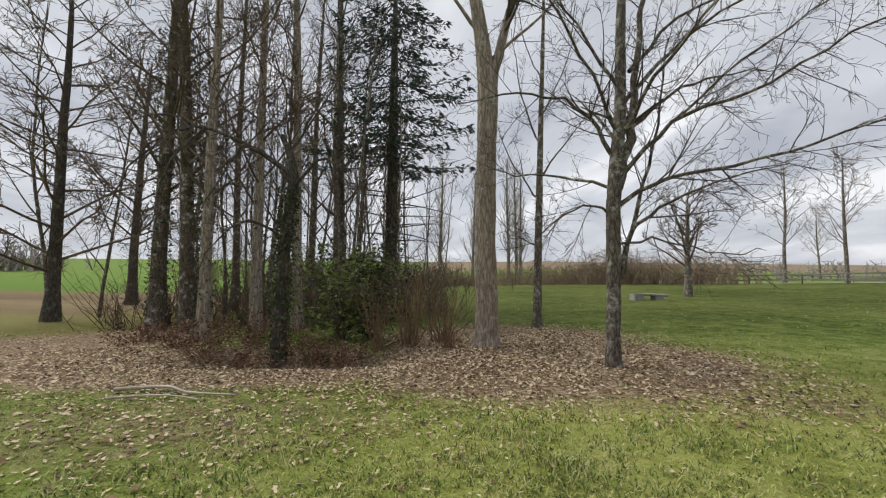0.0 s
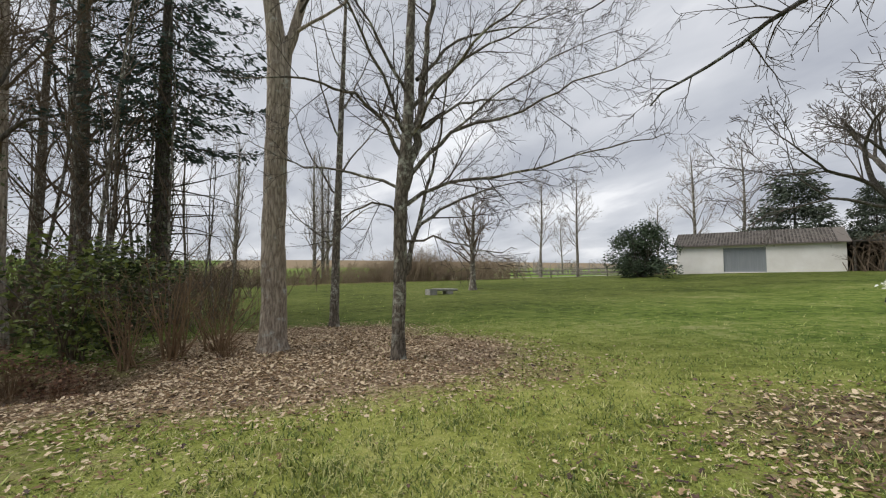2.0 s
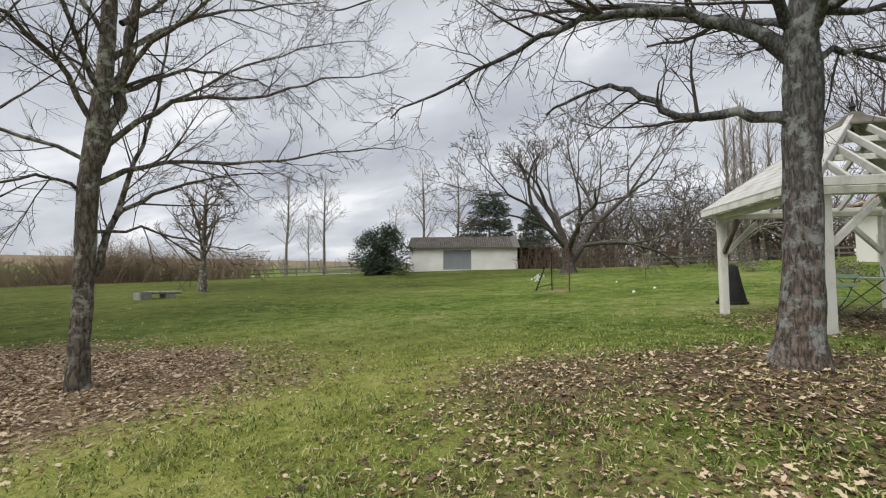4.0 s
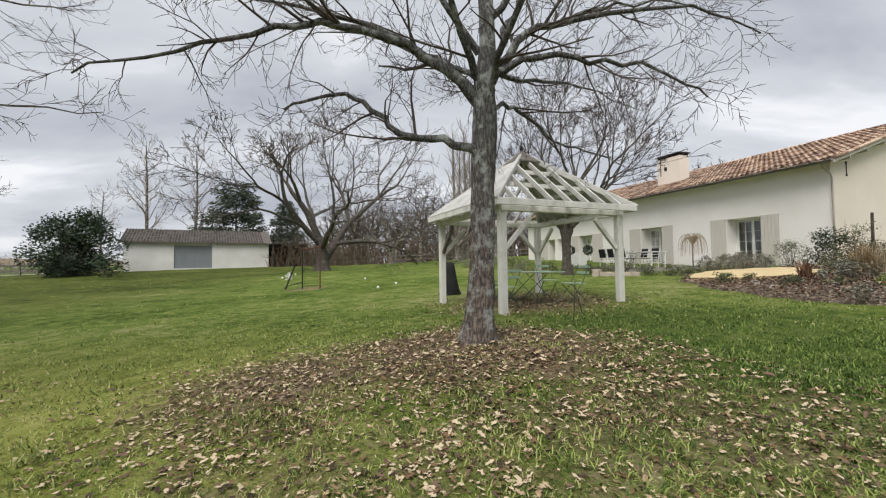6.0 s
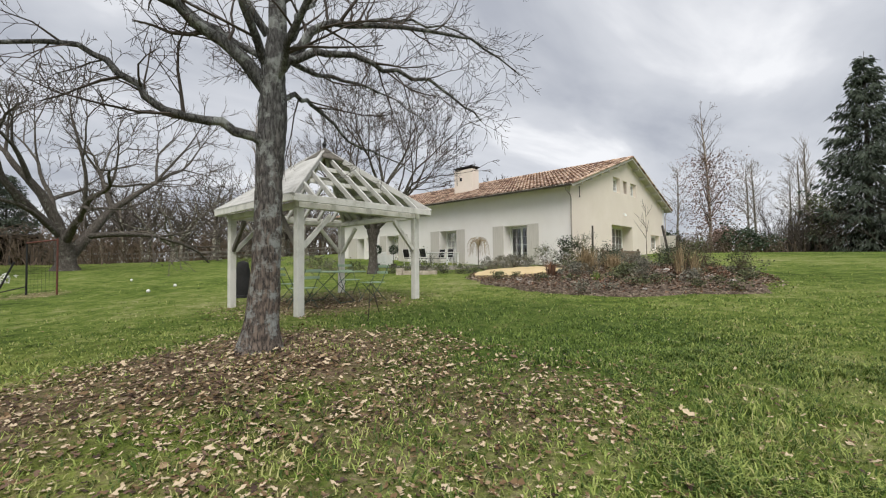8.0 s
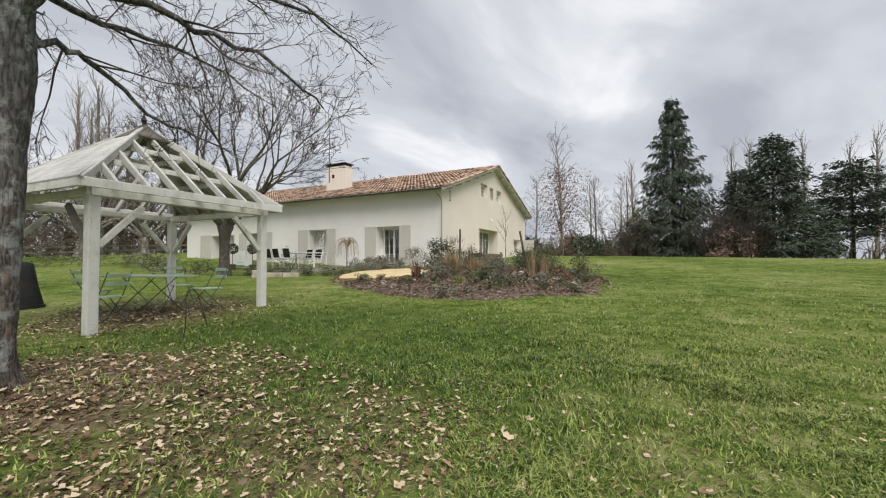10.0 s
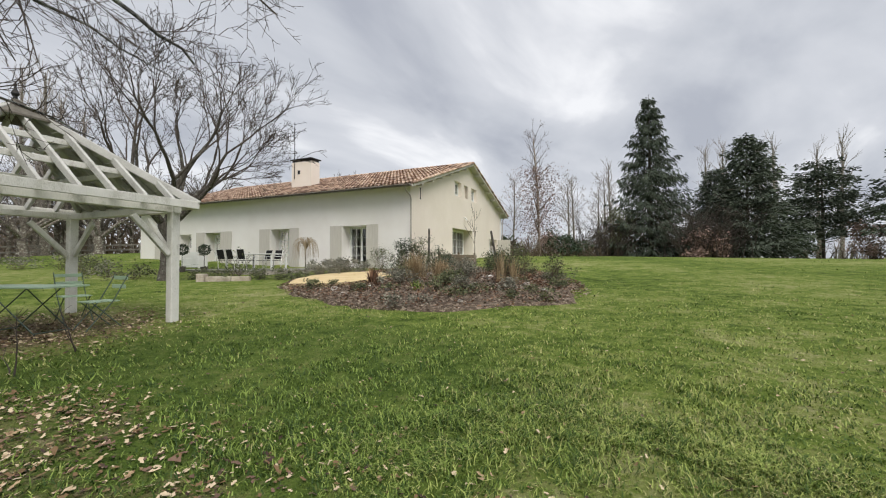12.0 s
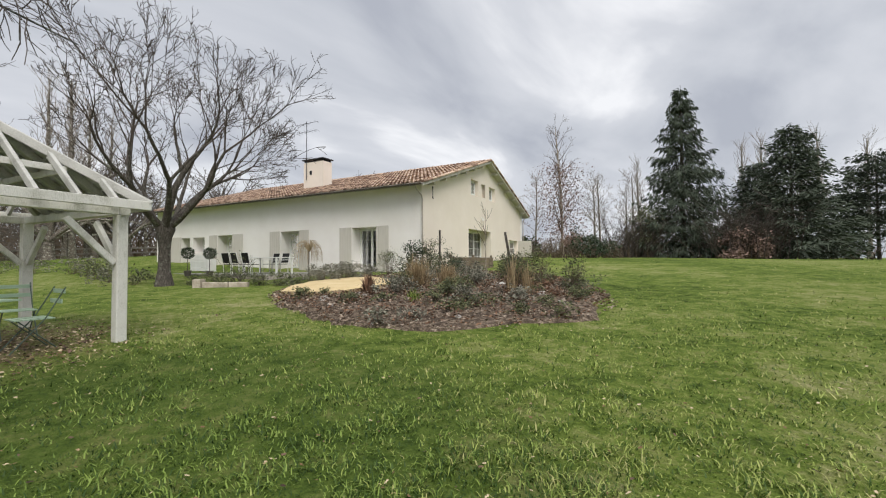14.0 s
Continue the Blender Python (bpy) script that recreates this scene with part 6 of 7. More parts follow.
for i in range(9):
    a.tube([(0.05, -0.75, 0.15 + 0.2 * i), (0.35, 0.35, 0.15 + 0.2 * i)], [0.004, 0.004], 3)
tagged(part("net", a, M_STEEL, nf, "dark string net"), kind="stuff")
bush("white_fabric_heap", 26.5, 8.0, 0.45, 0.4, 7, M_WHITE, M_WHITE, "crumpled white plastic heap by the frame", 60, 0.16, stems=3, category="heap")
for k, (x, y) in enumerate(((19.34, 0.98), (17.4, 1.6), (24.0, 3.0))):
    a = Acc()
    bm = bmesh.new()
    bmesh.ops.create_icosphere(bm, subdivisions=2, radius=0.06)
    me = bpy.data.meshes.new("ball")
    bm.to_mesh(me)
    bm.free()
    me.materials.append(M_WHITE)
    o = new("ball", me)
    o.location = (x, y, ground_z(x, y) + 0.055)
    tagged(o, "small white ball lying on the lawn", "ball", "white balls")


# ---- fences and road ----
def fence(pts, label, rails=(0.45, 0.95), h=1.1, step=3.0, group=""):
    x0, y0 = pts[0]
    f = thing("fence", pose(x0, y0, 0), label, "fence", group)
    rr = random.Random(3)
    for (ax, ay), (bx, by) in zip(pts, pts[1:]):
        L = math.hypot(bx - ax, by - ay)
        n = max(1, round(L / step))
        prev = None
        for k in range(n + 1):
            x, y = ax + (bx - ax) * k / n, ay + (by - ay) * k / n
            z = ground_z(x, y)
            part("post", Acc().beam((x - x0, y - y0, z - 0.1), (x - x0 + rr.gauss(0, 0.03), y - y0, z + h + rr.gauss(0, 0.04)), 0.13, 0.13, 0.02, (0, 1, 0)), M_FENCE, f)
            if prev:
                for q in rails:
                    part("rail", Acc().beam((prev[0] - x0, prev[1] - y0, prev[2] + q + rr.gauss(0, 0.03)), (x - x0, y - y0, z + q + rr.gauss(0, 0.03)), 0.09, 0.16, 0.015), M_FENCE, f)
            prev = (x, y, z)


fence([(28.0, 60.5), (37.0, 43.0), (39.4, 31.0)], "weathered grey two-rail post fence across the lawn's end", step=4.5)
fence([(54.0, 13.0), (55.5, -2.0), (56.5, -18.0)], "weathered grey two-rail post fence by the orchard", step=4.0)
fence([(56.0, 70.0), (64.0, 52.0)], "weathered grey two-rail post fence beyond the road", step=5.0)
a = Acc()
line = [(18, 74), (30, 65.5), (39, 49), (44, 36), (50, 30)]
line = [p[:2] for p in smooth_line([(x, y, 0) for x, y in line], 8)]
for k, (x, y) in enumerate(line):
    q = line[min(k + 1, len(line) - 1)]
    p = line[max(k - 1, 0)]
    d = Vector((q[0] - p[0], q[1] - p[1])).normalized()
    for s in (-2.2, -0.8, 0.8, 2.2):
        xx, yy = x - d.y * s, y + d.x * s
        a.v.append((xx, yy, ground_z(xx, yy) + 0.05))
a.f = [(4 * k + j, 4 * k + j + 1, 4 * k + j + 5, 4 * k + j + 4) for k in range(len(line) - 1) for j in range(3)]
tagged(part("road", a, M_GRAVEL), "pale gravel drive behind the fence", "road", kind="structure")
g = thing("wooden_gate", pose(40.0, 29.6, ground_z(40.0, 29.6), 0, 0, -62), "brown boarded wooden gate by the barn", "gate")
for k in range(6):
    part("board", Acc().box(-1.0 + k * 0.3, -0.74 + k * 0.3, -0.02, 0.02, 0.05, 1.0), M_WOOD, g)
for x in (-1.1, 0.85):
    part("post", Acc().beam((x, 0, -0.1), (x, 0, 1.25), 0.14, 0.14, 0.02, (0, 1, 0)), M_WOOD, g)
for z in (0.25, 0.8):
    part("rail", Acc().box(-1.05, 0.8, 0.02, 0.06, z, z + 0.1), M_WOOD, g)

# ---- far trees, hedges and bushes ----
bush("laurel_bush", 35.4, 27.9, 4.9, 5.2, 201, M_BUSH, M_BARK_DARK, "large rounded evergreen bush beside the barn", 13000, 0.22, stems=64, lift=0.05)
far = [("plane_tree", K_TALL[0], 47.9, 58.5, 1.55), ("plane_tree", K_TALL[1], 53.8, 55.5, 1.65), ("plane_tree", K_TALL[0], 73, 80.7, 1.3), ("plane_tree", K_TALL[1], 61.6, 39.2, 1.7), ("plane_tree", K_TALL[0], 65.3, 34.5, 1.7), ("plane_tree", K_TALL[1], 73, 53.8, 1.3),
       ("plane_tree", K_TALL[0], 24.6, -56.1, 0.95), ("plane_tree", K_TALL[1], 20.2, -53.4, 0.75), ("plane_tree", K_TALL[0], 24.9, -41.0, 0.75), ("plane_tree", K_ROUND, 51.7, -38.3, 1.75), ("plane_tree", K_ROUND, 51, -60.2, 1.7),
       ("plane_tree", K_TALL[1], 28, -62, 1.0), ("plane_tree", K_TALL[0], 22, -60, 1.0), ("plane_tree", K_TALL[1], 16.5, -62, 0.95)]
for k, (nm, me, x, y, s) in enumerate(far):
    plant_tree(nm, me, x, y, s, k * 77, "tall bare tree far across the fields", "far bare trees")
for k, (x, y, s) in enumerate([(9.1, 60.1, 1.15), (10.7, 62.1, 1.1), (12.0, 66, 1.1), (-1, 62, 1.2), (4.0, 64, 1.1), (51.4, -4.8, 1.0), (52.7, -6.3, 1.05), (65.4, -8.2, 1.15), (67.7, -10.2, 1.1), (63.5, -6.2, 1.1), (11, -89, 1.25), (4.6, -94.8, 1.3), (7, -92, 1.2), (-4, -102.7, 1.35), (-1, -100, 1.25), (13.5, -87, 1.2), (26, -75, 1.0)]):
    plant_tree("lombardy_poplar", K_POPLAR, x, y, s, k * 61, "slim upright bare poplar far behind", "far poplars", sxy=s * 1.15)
rr = random.Random(12)
for k in range(26):
    x, y = 57 + rr.uniform(0, 14), 14 - k * 1.35 + rr.gauss(0, 1.0)
    plant_tree("orchard_tree", K_ORCHARD[k % 2], x, y, rr.uniform(1.6, 2.5), rr.uniform(0, 360), "low dark bare orchard tree behind the fence", "orchard trees")
K_SPRUCE = conifer_meshes("spruce", 16.6, 10.4, 92, 30, 8, 0.42, M_FIR_FAR, bare=0.06, spray=0.40, top_pow=0.92, dense=4, slim=0.10, hang=0.8, ragged=0.11)
K_CEDAR = [conifer_meshes("cedar", 11.6, 9.6, 93, 22, 8, 0.06, M_FIR_FAR, bare=0.05, spray=0.40, top_pow=0.72, dense=5, slim=0.10, hang=0.3, ragged=0.2),
           conifer_meshes("cedar", 10.2, 9.6, 94, 14, 7, -0.06, M_FIR_FAR, bare=0.24, spray=0.40, top_pow=0.42, dense=5, slim=0.10, hang=0.1, ragged=0.16, dead=8)]
plant_tree("spruce_tree", K_SPRUCE, 12.5, -46.8, 1.0, 0, "tall dark green spruce tree on the lawn's edge")
for k, (x, y, s) in enumerate([(4.8, -48.5, 1.0), (-0.4, -56.0, 0.95), (7.6, -51.3, 0.8), (-7, -52, 1.0), (-12, -56, 1.0), (59.6, 25.7, 1.2), (60.1, 18.8, 0.85), (-17, -50, 1.1)]):
    plant_tree("cedar_tree", K_CEDAR[k % 2], x, y, s, k * 50, "broad dark evergreen cedar with layered boughs", "dark evergreens")
K_BIRCH = tree_meshes("birch", 11.5, 0.13, 95, 0.15, 36, 34, 2.8, [(2.2, 38, 0.9, 0.12, 0.05), (3.0, 38, 0.4, 0.14, 0.03)], M_BARK_LIGHT, M_TWIG_WARM, limb_r=0.35, rmin=0.010)
bt = plant_tree("birch_tree", K_BIRCH, 18.9, -35.6, 1.0, 0, "slim birch tree with withered pink-brown leaves low down")
r_ = random.Random(4)
tagged(part("foliage", leaf_cloud(r_, 4500, lambda r: ((r.gauss(0, 1.0), r.gauss(0, 1.0), r.uniform(1.2, 8.0)), (0, 0, 1)), 0.15), M_PINKLEAF, bt), kind="stuff")
for k, (x, y, w, h, m_) in enumerate([(7.4, -43.4, 4.0, 2.2, M_PINKLEAF), (16.4, -35.2, 3.0, 2.2, M_BUSH), (20.2, -40, 3.5, 2.0, M_PINKLEAF), (15.0, -44.5, 3.5, 4.5, M_SHRUB), (22, -34, 3.0, 1.6, M_BUSH), (10, -49, 4, 3, M_PINKLEAF), (1.5, -52, 4, 2.6, M_BUSH), (-3.5, -53, 4, 3, M_PINKLEAF)]):
    bush("hedge_bush", x, y, w, h, 220 + k, m_, M_TWIG_WARM, "unclipped shrub at the lawn's edge", 2000, 0.2, stems=20, group="shrubs of the south edge")


def thicket(pts, h, n, seed, label, m_=None, wid=3.0, stem=0.03):
    """A hedge of bare brush: uncountable stems."""
    r = random.Random(seed)
    acc = Acc()
    seg = [(pts[i], pts[i + 1]) for i in range(len(pts) - 1)]
    for _ in range(n):
        (ax, ay), (bx, by) = r.choice(seg)
        q = r.random()
        x, y = ax + (bx - ax) * q + r.gauss(0, wid * 0.4), ay + (by - ay) * q + r.gauss(0, wid * 0.4)
        L = h * r.uniform(0.45, 1.05) * (0.8 + 0.35 * noise.noise((x * 0.12, y * 0.12, seed)))
        p = wander(r, (x, y, ground_z(x, y) - 0.05), (r.gauss(0, 0.35), r.gauss(0, 0.35), 1), L, 3, 0.15, 0)
        acc.tube(p, [stem, stem * 0.8, stem * 0.5, stem * 0.2], 3, False)
        for _k in range(4):
            q, d, _i = along(p, r.uniform(0.2, 1.0))
            e = q + Vector((r.gauss(0, 0.5), r.gauss(0, 0.5), r.uniform(0.1, 0.7))) * L * 0.4
            mid = (q + e) / 2 + Vector((r.gauss(0, 0.03), r.gauss(0, 0.03), 0)) * L
            acc.tube([tuple(q), tuple(mid), tuple(e)], [stem * 0.55, stem * 0.4, stem * 0.15], 3, False)
    tagged(part("hedge", acc, m_ or M_TWIG_WARM), label, "hedge", kind="stuff")


thicket([(-6, 47), (2, 50), (14, 53), (25, 58)], 3.4, 1500, 1, "brown bare hedge thicket along the field", M_BRUSH, wid=5, stem=0.032)
thicket([(17, 52), (24, 50), (32, 47)], 4.6, 900, 2, "brown bare hedge thicket along the field", M_BRUSH, wid=5, stem=0.038)
thicket([(-110, 106), (-150, 85)], 10, 500, 3, "far bare wood on the hill", M_TWIG_FAR_HAZY, 14, 0.25)
thicket([(60, 95), (100, 85), (130, 60), (120, 20)], 5.5, 420, 4, "far bare hedge line", M_TWIG_FAR_HAZY, 8, 0.15)
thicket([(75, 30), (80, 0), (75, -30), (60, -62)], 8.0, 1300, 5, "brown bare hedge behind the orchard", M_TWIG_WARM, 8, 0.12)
thicket([(50, -72), (20, -80), (-20, -85), (-50, -60)], 4.0, 450, 6, "far bare hedge line", M_TWIG_FAR_HAZY, 8, 0.13)
thicket([(-10, 13.5), (-6, 13), (-2.5, 12.6), (-0.5, 14)], 2.6, 420, 8, "tangled brown brushwood under the copse", None, 2.2, 0.012)
thicket([(-12, 24), (-6, 27), (0, 29)], 4.0, 420, 9, "tangled brown brushwood under the copse", None, 4.0, 0.03)
thicket([(8.8, -44.0), (6.0, -46.0)], 6.8, 300, 10, "tall brown bare thicket beside the spruce", M_TWIG, 2.4, 0.03)
thicket([(17.2, -42.5), (14.6, -45)], 6.0, 200, 11, "tall brown bare thicket beside the spruce", M_TWIG, 2.4, 0.03)
thicket([(23, -39), (14, -49), (5, -55), (-6, -60), (-18, -60)], 2.6, 420, 12, "low brown scrub along the lawn's south edge", None, 2.5, 0.04)
thicket([(50, 17.0), (46.5, 11.0), (49, 6)], 4.2, 260, 13, "reddish brown brushwood beside the lean-to shed", M_TWIG_WARM, 2.5, 0.035)
thicket([(24, -34), (18, -33), (14, -36)], 2.0, 260, 7, "tangled bare shrubs behind the house", None, 2.0, 0.03)


# ---- round-crowned tree by the terrace ----
K_VASE = fork_meshes("vase", [(0, 0, 0, 0.24), (0.02, 0, 0.6, 0.2), (0.03, 0, 1.3, 0.19), (0.0, 0, 1.8, 0.22), (-0.02, 0, 2.1, 0.32), (-0.03, 0, 2.4, 0.26)],
                     [((-0.05, 0, 2.2), (-0.1, 0.05, 1.0), 2.0, 0.15)] + [((0.14 * math.cos(k * 0.9), 0.14 * math.sin(k * 0.9), 2.1 + 0.05 * (k % 3)), (math.cos(k * 0.9), math.sin(k * 0.9), 0.7 + 0.5 * (k % 2)), 1.85 + 0.15 * (k % 2), 0.12) for k in range(7)],
                     5, 0.80, 24, 0.05, M_BARK_DARK, M_TWIG, 33, rmin=0.013, wob=0.08, more=0.45, shoots=2.0)
plant_tree("mulberry_tree", K_VASE, 19.31, -7.0, 1.0, 20, "bare pollarded mulberry tree with wide vase shaped crown", sink=0.05)


# ---- terrace ----
def house_place(x, y, z=0.0, turn=0.0):
    return pose(HX, HY, HZ, 0, 0, HROT) @ pose(x, y, z, 0, 0, turn)


terr = thing("terrace", pose(HX, HY, HZ, 0, 0, HROT), "pale stone paved terrace along the facade", "terrace", kind="structure")
part("bedding", Acc().box(4.9, 20.6, 0.06, 4.75, -0.5, -0.05), M_GRAVEL, terr)
pv = mesh_of("paving_slab", Acc().beam((-0.38, 0, 0), (0.38, 0, 0), 0.77, 0.05, 0.006), M_STONE)
for i in range(20):
    for j in range(6):
        o = new("paving_slab", pv)
        o.parent = terr
        o.location = (5.32 + i * 0.785, 0.47 + j * 0.785, -0.03)


def garden_chair():
    c = thing("terrace_chair", house_place(6.3, 4.35, 0, 180), "white framed terrace chair with dark mesh seat", "chair", "chairs at the terrace table")
    part("seat", Acc().box(-0.24, 0.24, -0.24, 0.24, 0.42, 0.445), M_BLACK, c)
    part("backrest", Acc().beam((0, -0.25, 0.5), (0, -0.36, 0.95), 0.44, 0.02, 0.004, (0, 1, 0)), M_BLACK, c)
    for x in (-0.25, 0.25):
        part("leg", Acc().tube([(x, 0.24, 0), (x, 0.24, 0.62)], [0.016] * 2, 6), M_WHITE, c)
        part("leg", Acc().tube([(x, -0.22, 0), (x, -0.24, 0.42), (x, -0.37, 0.98)], [0.016] * 3, 6), M_WHITE, c)
        part("armrest", Acc().beam((x, 0.26, 0.63), (x, -0.28, 0.63), 0.045, 0.025, 0.006), M_WHITE, c)
    return c


ch0 = garden_chair()
for x, y, t in ((7.0, 4.38, 176), (7.7, 4.33, 183), (6.3, 2.75, 2), (7.0, 2.75, -3)):
    copy_thing(ch0, house_place(x, y, 0, t))
tb = thing("terrace_table", house_place(6.2, 3.55), "white metal terrace dining table", "table")
part("tabletop", Acc().beam((-1.15, 0, 0.74), (1.15, 0, 0.74), 1.0, 0.04, 0.008), M_WHITE, tb)
for x in (-1.08, 1.08):
    for y in (-0.43, 0.43):
        part("leg", Acc().beam((x, y, 0), (x, y, 0.72), 0.07, 0.07, 0.006, (0, 1, 0)), M_WHITE, tb)
wb = thing("garden_bench", house_place(11.8, 3.1), "white panelled garden bench with low back", "bench")
part("seat", Acc().beam((-0.7, 0, 0.42), (0.7, 0, 0.42), 0.5, 0.06, 0.01), M_WHITE, wb)
for k in range(5):
    part("back_board", Acc().box(-0.7, 0.7, 0.26, 0.29, 0.08 + k * 0.17, 0.235 + k * 0.17), M_WHITE, wb)
for x in (-0.68, 0.68):
    part("side_panel", Acc().box(x - 0.03, x + 0.03, -0.25, 0.26, 0, 0.7), M_WHITE, wb)


def topiary(x, y, seed):
    rng = random.Random(seed)
    z = max(ground_z(x, y), 1.0)
    t = thing("topiary_tree", pose(x, y, z), "clipped ball topiary on a thin stem in a pot", "topiary", "topiary balls")
    part("pot", Acc().tube([(0, 0, 0), (0, 0, 0.24), (0, 0, 0.27)], [0.12, 0.16, 0.17], 14), M_GUTTER, t)
    part("stem", Acc().tube([(0, 0, 0.2), (0.01, 0, 0.6), (0, 0, 0.95)], [0.018, 0.015, 0.012], 6), M_BARK_DARK, t)
    def spot(r):
        v = Vector((r.gauss(0, 1), r.gauss(0, 1), r.gauss(0, 1))).normalized() * 0.27 * r.uniform(0.5, 1) ** 0.4
        return (v.x, v.y, 1.08 + v.z), v
    tagged(part("foliage", leaf_cloud(rng, 900, spot, 0.07), M_BUSH, t), kind="stuff")


topiary(23.4, -8.7, 1)
topiary(22.6, -9.4, 2)
def weeping_standard(x, y):
    """A grafted standard: straight stem, mop of hanging shoots."""
    r = random.Random(301)
    z = ground_z(x, y)
    t = thing("weeping_standard", pose(x, y, z - 0.05), "small weeping standard tree with pale drooping shoots", "tree")
    part("stem", Acc().tube([(0, 0, 0), (0.02, 0, 0.6), (0, 0.01, 1.25)], [0.03, 0.025, 0.03], 7), M_BARK, t, smooth=True)
    c = Acc()
    for k in range(90):
        az, L = r.uniform(0, 2 * math.pi), r.uniform(0.3, 0.55)
        ca, sa = math.cos(az), math.sin(az)
        h = r.uniform(0.2, 0.45)
        pts = smooth_line([(0, 0, 1.2), (ca * L * 0.4, sa * L * 0.4, 1.25 + h), (ca * L * 0.85, sa * L * 0.85, 1.2 + h * 0.8), (ca * L, sa * L, 1.2 - r.uniform(0.0, 0.45))], 3)
        c.tube(pts, [0.007 - 0.004 * i / (len(pts) - 1) for i in range(len(pts))], 3, False)
    tagged(part("crown", c, M_DRYGRASS, t), kind="stuff")


weeping_standard(16.5, -11.2)

# ---- timber edging with herbs ----
pl = thing("timber_planter", pose(16.4, -8.8, ground_z(16.4, -8.8), 0, 0, 42), "pale timber edged planting strip by the terrace", "planter")
for k, (x0, x1) in enumerate(((-0.1, 0.55), (0.6, 1.5))):
    part("sleeper", Acc().beam((x0, 0, 0.06), (x1, 0, 0.06), 0.14, 0.22, 0.015), M_PALEWOOD, pl)
part("corner_block", Acc().beam((1.52, 0, 0.11), (1.8, 0, 0.11), 0.3, 0.32, 0.015), M_PALEWOOD, pl)
for k, (x, y, w, h) in enumerate([(17.3, -8.7, 1.2, 0.6), (16.5, -9.3, 1.2, 0.6), (18.2, -8.4, 1.0, 0.5), (15.9, -9.8, 1.0, 0.5), (15.5, -10.3, 1.0, 0.4), (18.9, -7.9, 0.8, 0.35)]):
    bush("herb_bush", x, y, w, h, 310 + k, M_SHRUB, M_TWIG, "low green herb bush in the planting strip", 700, 0.06, group="herbs by the terrace")
bush("rose_bush", 18.4, -9.3, 1.0, 1.3, 318, M_SHRUB, M_TWIG, "sparse leafy rose bush by the terrace", 130, 0.07, stems=12)
for k, (x, y, w, h) in enumerate([(20.6, -6.3, 1.5, 0.6), (22.5, -5.8, 1.6, 0.7), (24.5, -5.5, 1.6, 0.8), (26.5, -5.5, 1.6, 0.9), (28.5, -5.0, 1.8, 0.8), (30.5, -3.5, 1.8, 0.7), (33, -2.0, 1.8, 0.8)]):
    bush("border_bush", x, y, w, h, 330 + k, M_LAVENDER if k % 2 else M_SHRUB, M_TWIG_WARM, "low winter shrub in the border", 500, 0.09, group="border shrubs")

# ---- island bed ----
BED = [(11.4, -7.7), (9.3, -7.3), (7.6, -7.2), (5.7, -7.95), (4.75, -9.6), (4.8, -11.4), (5.5, -12.8), (7.2, -14.8), (10.3, -17.0), (13.6, -17.2), (15.3, -16.2), (15.9, -13.6), (15.4, -11.0), (13.4, -8.7)]
BCX, BCY = 10.0, -11.7


def bed_reach(an):
    """Radius of the bed's edge in that direction from its middle."""
    ring = [(math.atan2(y - BCY, x - BCX), math.hypot(x - BCX, y - BCY)) for x, y in BED]
    ring.sort()
    ring = [(ring[-1][0] - 2 * math.pi, ring[-1][1])] + ring + [(ring[0][0] + 2 * math.pi, ring[0][1])]
    for (a0, r0), (a1, r1) in zip(ring, ring[1:]):
        if a0 <= an <= a1:
            q = (an - a0) / (a1 - a0)
            q = q * q * (3 - 2 * q) * 0.5 + q * 0.5
            return r0 + (r1 - r0) * q
    return 3.0


def bed_z(x, y):
    q = math.hypot(x - BCX, y - BCY) / bed_reach(math.atan2(y - BCY, x - BCX))
    return ground_z(x, y) + (0.16 * (1 - min(1, q) ** 4) + 0.02 if q < 1 else 0)


def in_bed(x, y, m=1.0):
    return abs(x - BCX) < 7 and abs(y - BCY) < 7 and math.hypot(x - BCX, y - BCY) < m * bed_reach(math.atan2(y - BCY, x - BCX))


M_MULCH = mat("mulch", (0.36, 0.285, 0.22), (0.05, 0.036, 0.028), 9.0, 0.95, 1.0, 34, dist=0.05, c3=(0.12, 0.088, 0.062))
a = Acc()
NR, NA = 26, 96
for i in range(NR + 1):
    for j in range(NA):
        an = -math.pi + 2 * math.pi * j / NA
        q = i / NR
        r = bed_reach(an) * q * (1 + (0.11 * noise.noise((an * 4, 0, 0)) + 0.06 * noise.noise((an * 13, 0, 3))) * sstep(0.7, 1.0, q))
        x, y = BCX + r * math.cos(an), BCY + r * math.sin(an)
        z = ground_z(x, y) + 0.16 * (1 - q ** 4) + 0.02 + 0.03 * noise.noise((x * 2.5, y * 2.5, 3)) if i < NR else ground_z(x, y) - 0.06
        a.v.append((x, y, z))
a.f = [(i * NA + j, i * NA + (j + 1) % NA, (i + 1) * NA + (j + 1) % NA, (i + 1) * NA + j) for i in range(NR) for j in range(NA)]
tagged(part("garden_bed", a, M_MULCH, smooth=True), "mounded dark mulch flower bed before the house", "flower bed", kind="structure")
